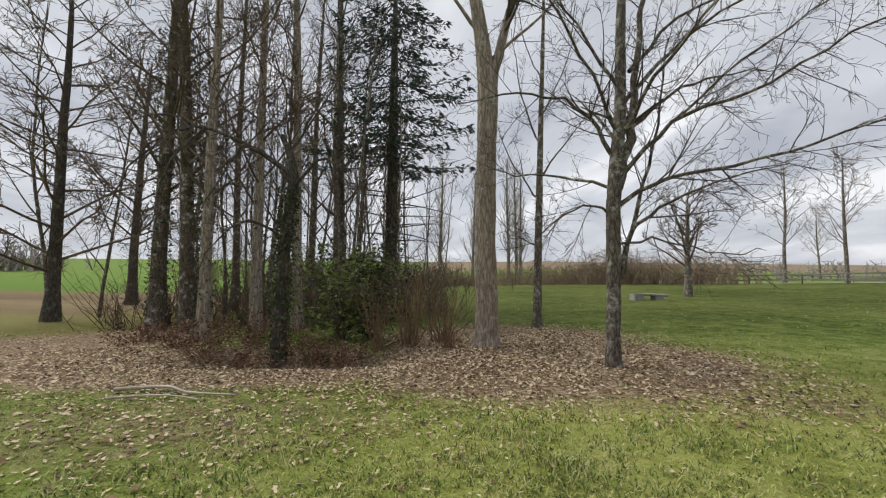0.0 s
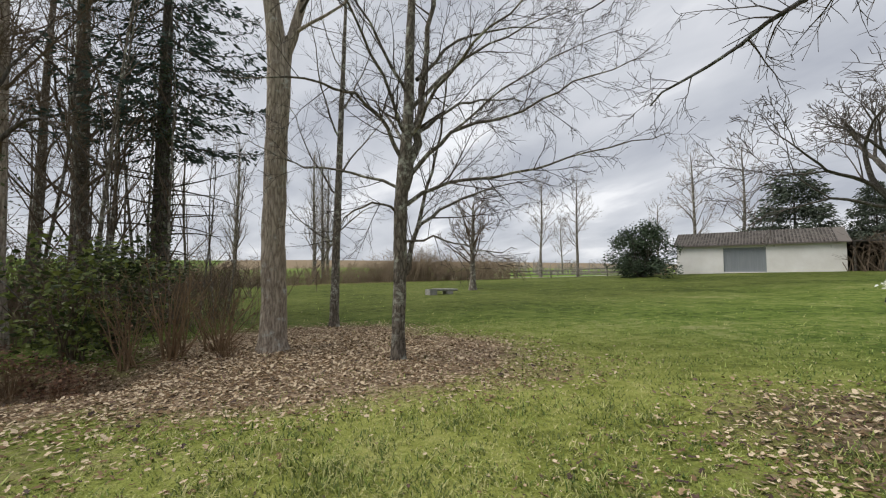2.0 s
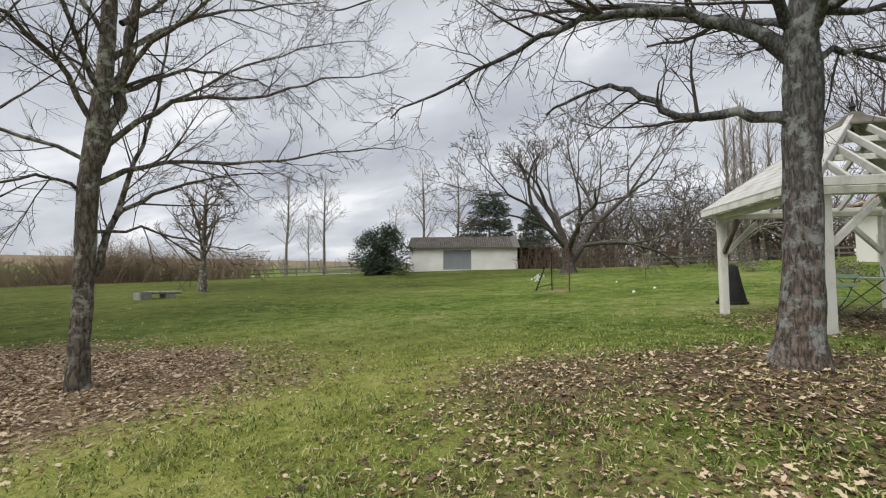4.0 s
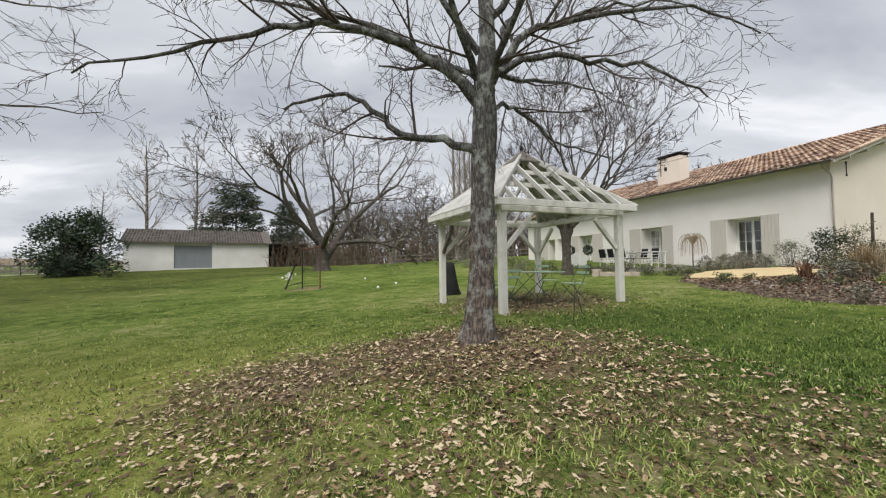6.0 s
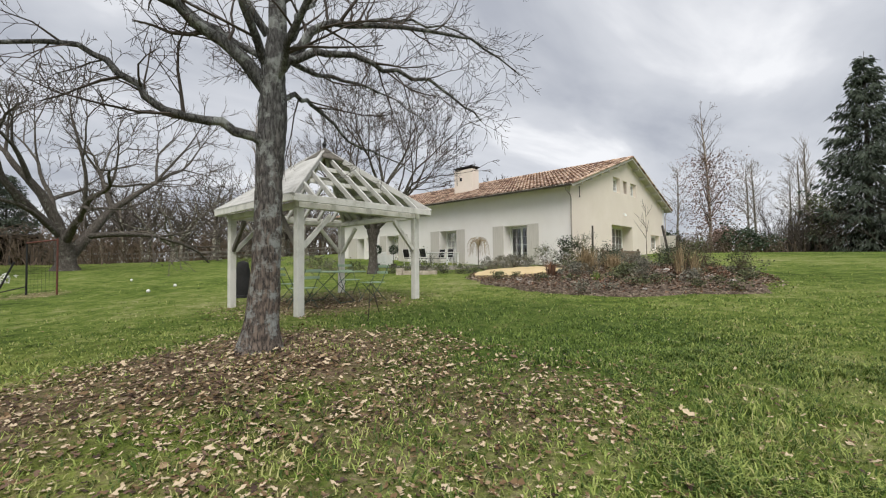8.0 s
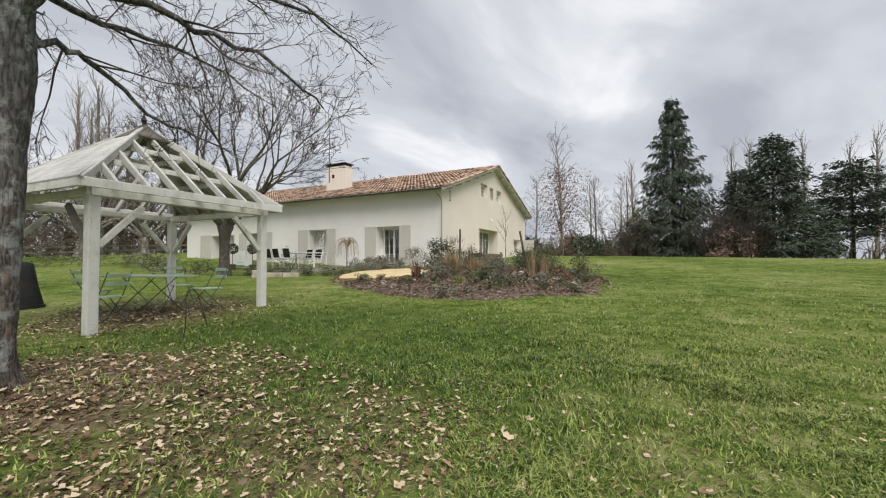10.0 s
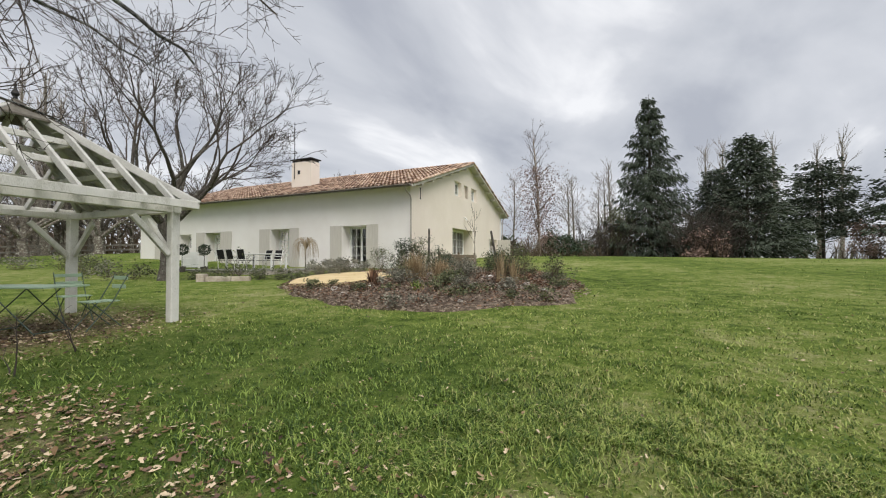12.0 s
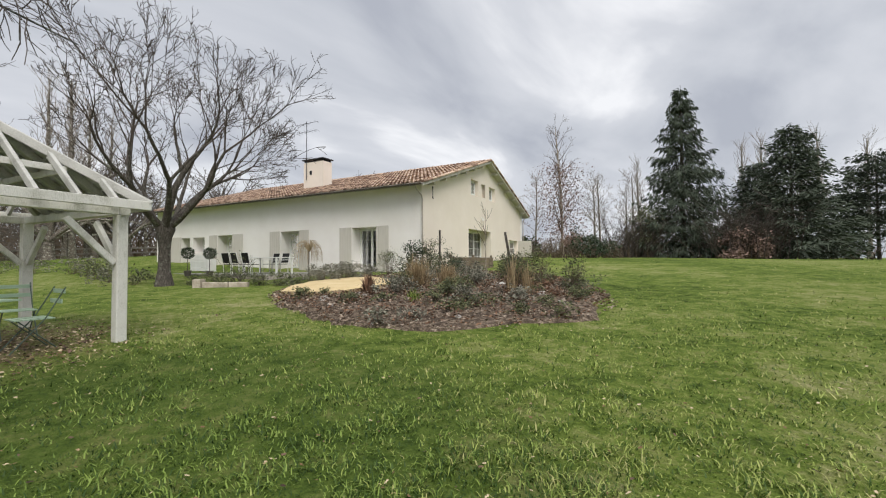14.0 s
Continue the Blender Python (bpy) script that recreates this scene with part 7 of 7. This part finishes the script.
# sandy limestone patch with a ragged lip
a = Acc()
ring = smooth_line([(12.5, -8.35, 0), (11.3, -8.45, 0), (10.55, -8.95, 0), (10.35, -9.9, 0), (10.9, -10.9, 0), (11.7, -11.4, 0), (13.0, -11.9, 0), (14.6, -11.6, 0), (14.6, -10.4, 0), (13.6, -9.1, 0), (12.5, -8.35, 0)], 7)[:-1]
cx, cy = 12.3, -10.0
rows = []
for lvl, (q, dz) in enumerate(((1.0, -0.02), (1.0, 0.09), (0.95, 0.115), (0.7, 0.12), (0.35, 0.125))):
    for k, p in enumerate(ring):
        jit = 1 + 0.09 * noise.noise((k * 0.55, 0, 2)) + 0.06 * noise.noise((k * 1.7, 0, 5))
        x, y = cx + (p[0] - cx) * q * jit, cy + (p[1] - cy) * q * jit
        a.v.append((x, y, bed_z(x, y) + dz + (0.02 * noise.noise((x * 2, y * 2, 1)) if lvl > 1 else 0)))
n = len(ring)
a.f = [(l * n + k, l * n + (k + 1) % n, (l + 1) * n + (k + 1) % n, (l + 1) * n + k) for l in range(4) for k in range(n)] + [tuple(4 * n + k for k in range(n))]
tagged(part("limestone_slab", a, M_SAND, smooth=False), "flat sandy yellow limestone slab in the bed", "stone slab")


def rock(x, y, s, seed, m_=None):
    s *= 0.7
    bm = bmesh.new()
    bmesh.ops.create_icosphere(bm, subdivisions=2, radius=s)
    for v in bm.verts:
        d = 1 + 0.35 * noise.noise(v.co * (1.6 / s) + Vector((seed, 0, 0)))
        v.co = Vector((v.co.x * d * 1.3, v.co.y * d, v.co.z * d * 0.65))
    me = bpy.data.meshes.new("rock")
    bm.to_mesh(me)
    bm.free()
    me.materials.append(m_ or M_ROCK)
    o = new("rock", me)
    o.matrix_world = pose(x, y, bed_z(x, y) + s * 0.3, 0, 0, seed * 37)
    tagged(o, "rough pale limestone rock lying on mulch", "rock", "rocks in the bed")


rk = random.Random(9)
for k, (x, y, s) in enumerate([(8.02, -12.26, 0.16), (7.36, -12.2, 0.13), (9.13, -7.9, 0.10), (8.6, -8.8, 0.10), (8.3, -12.4, 0.12), (10.1, -8.3, 0.12), (6.4, -11.6, 0.12), (9.8, -8.1, 0.08), (5.6, -11.0, 0.10), (10.6, -12.4, 0.14), (7.0, -8.3, 0.07), (6.2, -8.6, 0.07)]):
    rock(x, y, s, k + 1)
for k in range(26):
    an = rk.uniform(-2.9, 2.2)
    r = bed_reach(an) * rk.uniform(0.55, 0.97)
    rock(BCX + r * math.cos(an), BCY + r * math.sin(an), rk.uniform(0.03, 0.065), k + 40)

SH = [("lavender_bush", 14.3, -10.6, 1.65, 0.63, M_LAVENDER, 1377), ("lavender_bush", 14.0, -11.4, 1.43, 0.63, M_LAVENDER, 1224), ("lavender_bush", 15.0, -12.0, 1.32, 0.63, M_LAVENDER, 1071), ("lavender_bush", 15.3, -10.9, 1.32, 0.52, M_LAVENDER, 918),
      ("lavender_bush", 15.6, -13.4, 0.77, 0.52, M_LAVENDER, 765), ("evergreen_shrub", 15.4, -14.3, 0.99, 1.15, M_SHRUB, 765), ("photinia_shrub", 14.8, -15.1, 1.32, 1.37, M_BUSH, 1071), ("evergreen_shrub", 13.9, -15.3, 1.21, 1.57, M_SHRUB, 642),
      ("evergreen_shrub", 11.0, -13.4, 1.32, 0.95, M_BUSH, 1224), ("evergreen_shrub", 11.9, -13.9, 1.10, 0.84, M_SHRUB, 765), ("lavender_bush", 8.7, -12.1, 0.88, 0.47, M_LAVENDER, 765), ("evergreen_shrub", 7.1, -11.6, 0.77, 0.95, M_SHRUB, 642),
      ("evergreen_shrub", 7.5, -13.2, 1.10, 0.95, M_SHRUB, 765), ("evergreen_shrub", 6.3, -12.9, 0.77, 0.79, M_SHRUB, 642), ("lavender_bush", 9.0, -9.6, 0.99, 0.47, M_LAVENDER, 765), ("herb_bush", 7.8, -10.0, 0.88, 0.37, M_SHRUB, 612),
      ("lavender_bush", 9.6, -12.9, 0.99, 0.63, M_LAVENDER, 765), ("herb_bush", 10.0, -10.6, 0.77, 0.42, M_SHRUB, 459), ("lavender_bush", 6.2, -10.4, 0.66, 0.32, M_LAVENDER, 382), ("evergreen_shrub", 9.0, -14.3, 1.21, 0.84, M_BUSH, 918), ("herb_bush", 11.0, -8.2, 0.66, 0.26, M_SHRUB, 382), ("herb_bush", 8.4, -11.1, 0.66, 0.32, M_SHRUB, 382), ("herb_bush", 6.6, -8.9, 0.5, 0.21, M_SHRUB, 234), ("herb_bush", 5.7, -9.6, 0.5, 0.19, M_SHRUB, 198), ("lavender_bush", 7.0, -9.6, 0.7, 0.34, M_LAVENDER, 378), ("herb_bush", 9.2, -8.4, 0.5, 0.21, M_SHRUB, 234), ("lavender_bush", 10.2, -11.6, 0.9, 0.47, M_LAVENDER, 540), ("evergreen_shrub", 12.4, -12.9, 1.0, 0.77, M_SHRUB, 630), ("evergreen_shrub", 13.0, -14.2, 1.1, 0.86, M_BUSH, 720), ("lavender_bush", 11.2, -12.3, 0.9, 0.43, M_LAVENDER, 450), ("herb_bush", 8.2, -10.6, 0.6, 0.30, M_SHRUB, 270), ("evergreen_shrub", 10.0, -15.4, 1.2, 0.77, M_SHRUB, 630), ("herb_bush", 5.6, -11.6, 0.5, 0.26, M_SHRUB, 216)]
rf_ = random.Random(61)
for _k in range(26):
    # low weeds and herbs along the bed's front
    an_ = rf_.uniform(1.2, 4.6)
    q_ = rf_.uniform(0.6, 0.98) * bed_reach(an_ if an_ <= math.pi else an_ - 2 * math.pi)
    SH.append(("herb_bush" if _k % 3 else "lavender_bush", BCX + q_ * math.cos(an_), BCY + q_ * math.sin(an_), rf_.uniform(0.4, 0.8), rf_.uniform(0.14, 0.30), (M_SHRUB, M_LAVENDER, M_SHRUB, M_RUSSET)[_k % 4], 160))
LBL = {"lavender_bush": "grey dormant lavender bush in the bed", "evergreen_shrub": "dark evergreen shrub in the mulched bed", "photinia_shrub": "upright purplish leaved shrub by the corner", "herb_bush": "low green herb clump in the bed"}
for k, (nm, x, y, w, h, m_, n) in enumerate(SH):
    bush(nm, x, y, w, h, 400 + k, m_, M_TWIG_WARM, LBL[nm], int(n * 1.6), 0.055 if nm != "photinia_shrub" else 0.09, stems=22, group=nm.replace("_", " ") + " group", z=bed_z(x, y), lift=0.06)
tuft("dry_grass_clump", 9.8, -10.9, 0.9, 0.95, 501, M_DRYGRASS, "tall dry beige ornamental grass clump", 420, 0.012, 0.55, bed_z(9.8, -10.9))
tuft("dry_grass_clump", 9.4, -11.6, 0.8, 0.7, 502, M_DRYGRASS, "tall dry beige ornamental grass clump", 300, 0.012, 0.6, bed_z(9.4, -11.6))
tuft("reed_clump", 6.95, -11.2, 0.4, 1.0, 503, M_DRYGRASS, "upright clump of dry brown reeds", 70, 0.014, 0.24, bed_z(6.95, -11.2))
tuft("reed_clump", 6.75, -11.5, 0.4, 0.8, 504, M_DRYGRASS, "upright clump of dry brown reeds", 60, 0.014, 0.28, bed_z(6.75, -11.5))
tuft("phormium_clump", 9.75, -9.3, 0.5, 0.55, 505, M_RUSSET, "russet strap leaved phormium clump", 70, 0.04, 0.55, bed_z(9.75, -9.3))
tuft("sedge_clump", 8.0, -9.2, 0.5, 0.3, 506, M_GRASSBLADE, "low green sedge clump in the mulch", 120, 0.01, 0.7, bed_z(8.0, -9.2))
# stakes and a young bare tree
for x, y, h, lx in ((13.3, -15.2, 1.75, -0.06), (9.3, -14.6, 1.5, 0.28)):
    o = part("wooden_stake", Acc().tube([(0, 0, -0.1), (lx * 0.5, 0, h * 0.5), (lx, 0.02, h)], [0.045, 0.045, 0.04], 7), M_BARK_DARK)
    o.matrix_world = pose(x, y, bed_z(x, y))
    tagged(o, "dark weathered wooden stake in the bed", "stake", "stakes in the bed")
K_YOUNG = tree_meshes("young", 2.3, 0.022, 97, 0.4, 7, 35, 0.7, [(3.0, 38, 0.3, 0.1, 0.05)], M_BARK_LIGHT, M_TWIG_WARM, limb_r=0.55, sides=6)
plant_tree("young_tree", K_YOUNG, 9.2, -13.1, 1.0, 0, "young bare sapling tree in the bed", z=bed_z(9.2, -13.1))
lw = thing("low_planter_wall", pose(13.9, -18.2, ground_z(13.9, -18.2), 0, 0, 107), "low dark timber planter wall by the gable", "planter")
for k in range(3):
    part("board", Acc().beam((-2.2, 0, 0.12 + k * 0.2), (2.6, 0, 0.12 + k * 0.2), 0.06, 0.19, 0.008), M_WOOD, lw)
for x in (-2.1, 0.2, 2.5):
    part("post", Acc().beam((x, -0.05, -0.1), (x, -0.05, 0.72), 0.09, 0.09, 0.01, (0, 1, 0)), M_WOOD, lw)

# ---- under the gazebo ----
def turned(x, y, rot):
    return pose(x, y, ground_z(x, y), 0, 0, rot)


gt = thing("folding_table", turned(10.2, -2.75, 35), "pale green folding metal garden table under the gazebo", "table")
part("tabletop", Acc().beam((-0.75, 0, 0.71), (0.75, 0, 0.71), 0.7, 0.025, 0.006), M_GREEN, gt)
for y in (-0.26, 0.26):
    part("leg", Acc().tube([(-0.5, y, 0), (0.35, y, 0.69)], [0.010] * 2, 6), M_GREEN_DK, gt)
    part("leg", Acc().tube([(0.5, y, 0), (-0.35, y, 0.69)], [0.010] * 2, 6), M_GREEN_DK, gt)
part("stretcher", Acc().tube([(-0.5, -0.26, 0.02), (-0.5, 0.26, 0.02)], [0.009] * 2, 6), M_GREEN_DK, gt)
part("stretcher", Acc().tube([(0.5, -0.26, 0.02), (0.5, 0.26, 0.02)], [0.009] * 2, 6), M_GREEN_DK, gt)


def folding_chair():
    c = thing("folding_chair", turned(9.55, -3.55, 15), "pale green slatted folding garden chair", "chair", "folding chairs under the gazebo")
    for k in range(5):
        part("seat_slat", Acc().box(-0.2, 0.2, -0.2 + k * 0.085, -0.13 + k * 0.085, 0.43, 0.445), M_GREEN, c)
    for k in range(2):
        part("back_slat", Acc().beam((-0.2, -0.27 - k * 0.03, 0.66 + k * 0.14), (0.2, -0.27 - k * 0.03, 0.66 + k * 0.14), 0.015, 0.06, 0.003), M_GREEN, c)
    for x in (-0.2, 0.2):
        part("leg", Acc().tube([(x, 0.25, 0), (x, -0.1, 0.44), (x, -0.31, 0.86)], [0.0085] * 3, 6), M_GREEN_DK, c)
        part("leg", Acc().tube([(x * 0.9, -0.25, 0), (x * 0.9, 0.18, 0.44)], [0.0085] * 2, 6), M_GREEN_DK, c)
    return c


fc = folding_chair()
for x, y, r in ((11.0, -2.0, 200), (10.9, -3.4, 100), (9.5, -2.0, -60)):
    copy_thing(fc, turned(x, y, r))
bq = thing("covered_barbecue", turned(13.4, -1.05, 0), "black fabric covered barbecue behind the gazebo", "barbecue")
a = Acc()
a.tube([(0, 0, 0.0), (0, 0, 0.08), (0, 0, 0.45), (0, 0, 0.8), (0, 0, 0.95), (0, 0, 1.0)], [0.30, 0.29, 0.22, 0.17, 0.15, 0.05], 16)
for i, (x, y, z) in enumerate(a.v):
    f = 1 + 0.13 * math.sin(math.atan2(y, x) * 7) * (1 - z) + 0.05 * noise.noise((x * 6, y * 6, z * 4))
    a.v[i] = (x * f, y * f, z)
part("cover", a, M_BLACK, bq, "black creased fabric cover", True)
part("base_plate", Acc().tube([(0, 0, -0.02), (0, 0, 0.05)], [0.36, 0.36], 16), M_STEEL, bq)
# bare rose stems by the posts
for k, (x, y) in enumerate(((6.9, -2.5), (7.9, -3.1))):
    bush("thin_bare_shrub", x, y, 0.7, 0.75, 520 + k, M_RUSSET, M_TWIG, "thin bare rose stems in the grass", 0, stems=2, group="bare stems by the gazebo")


# ---- fallen leaves and grass ----
def leaf_sheet():
    rng = random.Random(600)
    pale_, dark_ = Acc(), Acc()
    def one(x, y, s, lift=0.0, wet=0.25):
        acc = dark_ if rng.random() < wet else pale_
        z = ground_z(x, y) + 0.012 + lift + 0.035 * noise.noise((x * 0.45, y * 0.45, 0)) * math.exp(-((x - 3) ** 2 + (y - 2) ** 2) / 3000)
        az = rng.uniform(0, 2 * math.pi)
        ca, sa = math.cos(az), math.sin(az)
        w = s * rng.uniform(0.25, 0.45)
        tx, ty = rng.gauss(0, 0.35), rng.gauss(0, 0.35)
        cup = s * rng.uniform(-0.08, 0.22)
        g = lambda: rng.uniform(0.55, 1.2)
        pts = [(-s * 0.5, 0, cup * 0.4), (-s * 0.15, w * g(), cup * g()), (s * 0.05, w * 0.45 * g(), cup * 0.4), (s * 0.28, w * 0.85 * g(), cup * g()), (s * 0.5, w * 0.2 * g(), cup * 0.5 * g()),
               (s * 0.25, -w * 0.8 * g(), cup * g()), (s * 0.02, -w * 0.45 * g(), cup * 0.4), (-s * 0.18, -w * g(), cup * g()), (0, 0, 0)]
        if math.hypot(x - 1, y + 1) > 5.5:
            pts = [pts[0], pts[1], pts[3], pts[4], pts[5], pts[7], pts[8]]
        nl = len(pts) - 1
        vs = []
        for px, py, pz in pts:
            vs.append((x + px * ca - py * sa, y + px * sa + py * ca, z + abs(tx) * s * 0.35 + pz + tx * px * 0.7 + ty * py * 0.7))
        acc.add(vs, [(nl, (q + 1) % nl, q) for q in range(nl)])
    for cx, cy, rx, ry, k in LITTER:
        dist = math.hypot(cx - 1, cy + 1)
        n = int(math.pi * rx * ry * 1.25 * k * ((820 if cy > 2 else 1150) if dist < 12 else 150))
        for _ in range(n):
            an, q = rng.uniform(0, 2 * math.pi), math.sqrt(rng.random()) * 1.15
            x, y = cx + rx * q * math.cos(an), cy + ry * q * math.sin(an)
            heap = 0.78 + 0.95 * noise.noise((x * 1.3, y * 1.3, 40)) + 0.9 * noise.noise((x * 4.2, y * 4.2, 41))
            if rng.random() < (1.25 - q) * (max(0.55, heap + 0.25) if cy > 2 else heap):
                big = rng.random() < 0.035
                s = rng.uniform(0.055, 0.082) if big else (rng.uniform(0.022, 0.058) if cy > 2 else rng.uniform(0.018, 0.055))
                one(x, y, s, 0.008 if big else 0.0, 0.12 if big else (0.06 if cy > 2 else 0.33))
    for _ in range(9000):
        r = 1.2 * (22 / 1.2) ** rng.random()
        an = rng.uniform(0, 2 * math.pi)
        x, y = 1.0 + r * math.cos(an), -1.0 + r * math.sin(an)
        if not in_bed(x, y):
            one(x, y, rng.uniform(0.014, 0.042), 0.015)
    tagged(part("fallen_leaves", pale_, M_LEAF), "dry brown fallen leaves strewn on the lawn", "leaves", kind="stuff")
    tagged(part("fallen_leaves", dark_, M_LEAF_DARK), "damp dark brown fallen leaves strewn on the lawn", "leaves", kind="stuff")
    pale = Acc()
    for _ in range(8000):
        an = rng.uniform(-math.pi, math.pi)
        r = bed_reach(an) * rng.random() ** 0.5 * 1.02
        x, y = BCX + r * math.cos(an), BCY + r * math.sin(an)
        s = rng.uniform(0.03, 0.085)
        u = Vector((rng.gauss(0, 1), rng.gauss(0, 1), rng.gauss(0, 0.25))).normalized() * s
        v = u.cross(Vector((0, 0, 1))).normalized() * s * 0.4
        p = Vector((x, y, bed_z(x, y) + 0.05 + 0.03 * rng.random()))
        pale.add([tuple(p - u * 0.5), tuple(p + v + Vector((0, 0, 0.015))), tuple(p + u * 0.5), tuple(p - v + Vector((0, 0, 0.02)))], [(0, 1, 2), (0, 2, 3)])
    tagged(part("fallen_leaves", pale, M_LEAF_GREY), "faded dry leaves strewn over the mulch", "leaves", kind="stuff")
    b = Acc()
    for _ in range(5200):
        an = rng.uniform(-math.pi, math.pi)
        r = bed_reach(an) * math.sqrt(rng.random())
        x, y = BCX + r * math.cos(an), BCY + r * math.sin(an)
        s = rng.uniform(0.05, 0.10)
        u = Vector((rng.gauss(0, 1), rng.gauss(0, 1), rng.gauss(0, 0.3))).normalized() * s
        v = u.cross(Vector((0, 0, 1))).normalized() * s * 0.35
        p = Vector((x, y, bed_z(x, y) + 0.05 + 0.03 * rng.random()))
        b.add([tuple(p - u * 0.5), tuple(p + v + Vector((0, 0, 0.02))), tuple(p + u * 0.5), tuple(p - v + Vector((0, 0, 0.02)))], [(0, 1, 2), (0, 2, 3)])
    tagged(part("bark_mulch", b, M_RUSSET), "russet leaves and bark chips on the bed", "mulch", kind="stuff")


leaf_sheet()


def grass_sheet(n=450000):
    rng = random.Random(700)
    green, straw, deep = Acc(), Acc(), Acc()
    lo, hi = 1.0, 15.0
    for _ in range(n):
        r = lo * (hi / lo) ** rng.random() if rng.random() < 0.88 else 1.6 * math.sqrt(rng.random())
        an = rng.uniform(0, 2 * math.pi)
        cx, cy = (0.5, 0.6) if rng.random() < 0.5 else (1.6, -4.0)
        x, y = cx + r * math.cos(an), cy + r * math.sin(an)
        if x < -6 or in_bed(x, y, 0.9 + 0.16 * noise.noise((x * 1.1, y * 1.1, 60))) or rng.random() < sstep(7, 15, r):
            continue
        if rng.random() < leafy(x, y) * (0.75 if y > 2.5 else 0.45):
            continue
        clump = noise.noise((x * 2.6, y * 2.6, 31)) + 0.8 * noise.noise((x * 7.5, y * 7.5, 12))
        if rng.random() > 0.72 + 0.6 * clump:
            continue
        z = ground_z(x, y) + 0.035 * noise.noise((x * 0.45, y * 0.45, 0)) - 0.006
        lush = 0.5 + 0.5 * noise.noise((x * 0.9, y * 0.9, 9))
        h = rng.uniform(0.02, 0.052) * (0.6 + 0.5 * max(-0.6, clump) + 1.2 * lush * lush + 0.5 * max(0, noise.noise((x * 4.5, y * 4.5, 2)))) * (1 - 0.35 * sstep(5, 15, r))
        w = rng.uniform(0.0022, 0.0045) * (1 + r * 0.14)
        a2 = rng.uniform(0, 2 * math.pi)
        c, s = math.cos(a2), math.sin(a2)
        b1, b2 = rng.uniform(0.2, 0.7) * h, rng.uniform(0.7, 1.7) * h
        acc = straw if rng.random() < 0.16 + 0.45 * max(0, noise.noise((x * 1.1, y * 1.1, 21))) + 0.62 * (1 - sstep(4.0, 8.0, x)) * (0.45 + 0.55 * sstep(-2.5, 0.5, x)) * sstep(-1.0, 2.5, y + 1.5 * noise.noise((x * 0.5, y * 0.5, 4))) else green
        if rng.random() < 1.15 - ((x - 5.2) * 0.30) ** 2 - ((y + 4.2) * 0.36) ** 2:
            acc = deep
        o = len(acc.v)
        if r < 3.5:
            acc.v += [(x - s * w, y + c * w, z), (x + s * w, y - c * w, z), (x + c * b1 + s * w * 0.7, y + s * b1 - c * w * 0.7, z + h * 0.7), (x + c * b1 - s * w * 0.7, y + s * b1 + c * w * 0.7, z + h * 0.7), (x + c * b2, y + s * b2, z + h * 0.9)]
            acc.f += [(o, o + 1, o + 2, o + 3), (o + 3, o + 2, o + 4)]
        else:
            acc.v += [(x - s * w * 1.2, y + c * w * 1.2, z), (x + s * w * 1.2, y - c * w * 1.2, z), (x + c * b2 * 0.8, y + s * b2 * 0.8, z + h * 0.9)]
            acc.f.append((o, o + 1, o + 2))
    # coarse tussocks farther out
    for _ in range(60000):
        r = 5.0 * (34 / 5.0) ** rng.random()
        an = rng.uniform(0, 2 * math.pi)
        x, y = 1.2 + r * math.cos(an), -2.0 + r * math.sin(an)
        if x < -7 or y > 26 or x > 26 or in_bed(x, y, 1.02) or leafy(x, y) > 0.45 or (x > 12 and y < -7):
            continue
        if noise.noise((x * 1.4, y * 1.4, 51)) + 0.8 * noise.noise((x * 4.0, y * 4.0, 52)) < 0.22:
            continue
        z = ground_z(x, y) + 0.035 * noise.noise((x * 0.45, y * 0.45, 0)) - 0.006
        h, w = rng.uniform(0.03, 0.075), rng.uniform(0.006, 0.011) * (0.6 + r * 0.05)
        a2 = rng.uniform(0, 2 * math.pi)
        c, s = math.cos(a2), math.sin(a2)
        b2 = rng.uniform(0.4, 1.5) * h
        acc = (deep, green, green, straw)[rng.randrange(4)]
        o = len(acc.v)
        acc.v += [(x - s * w, y + c * w, z), (x + s * w, y - c * w, z), (x + c * b2, y + s * b2, z + h)]
        acc.f.append((o, o + 1, o + 2))
    tagged(part("grass", deep, M_GRASSLUSH), "lush dark green lawn grass", "grass", kind="stuff")
    tagged(part("grass", green, M_GRASSBLADE), "short green winter lawn grass", "grass", kind="stuff")
    tagged(part("grass", straw, M_GRASSDRY), "short yellowish mossy lawn grass", "grass", kind="stuff")


grass_sheet()
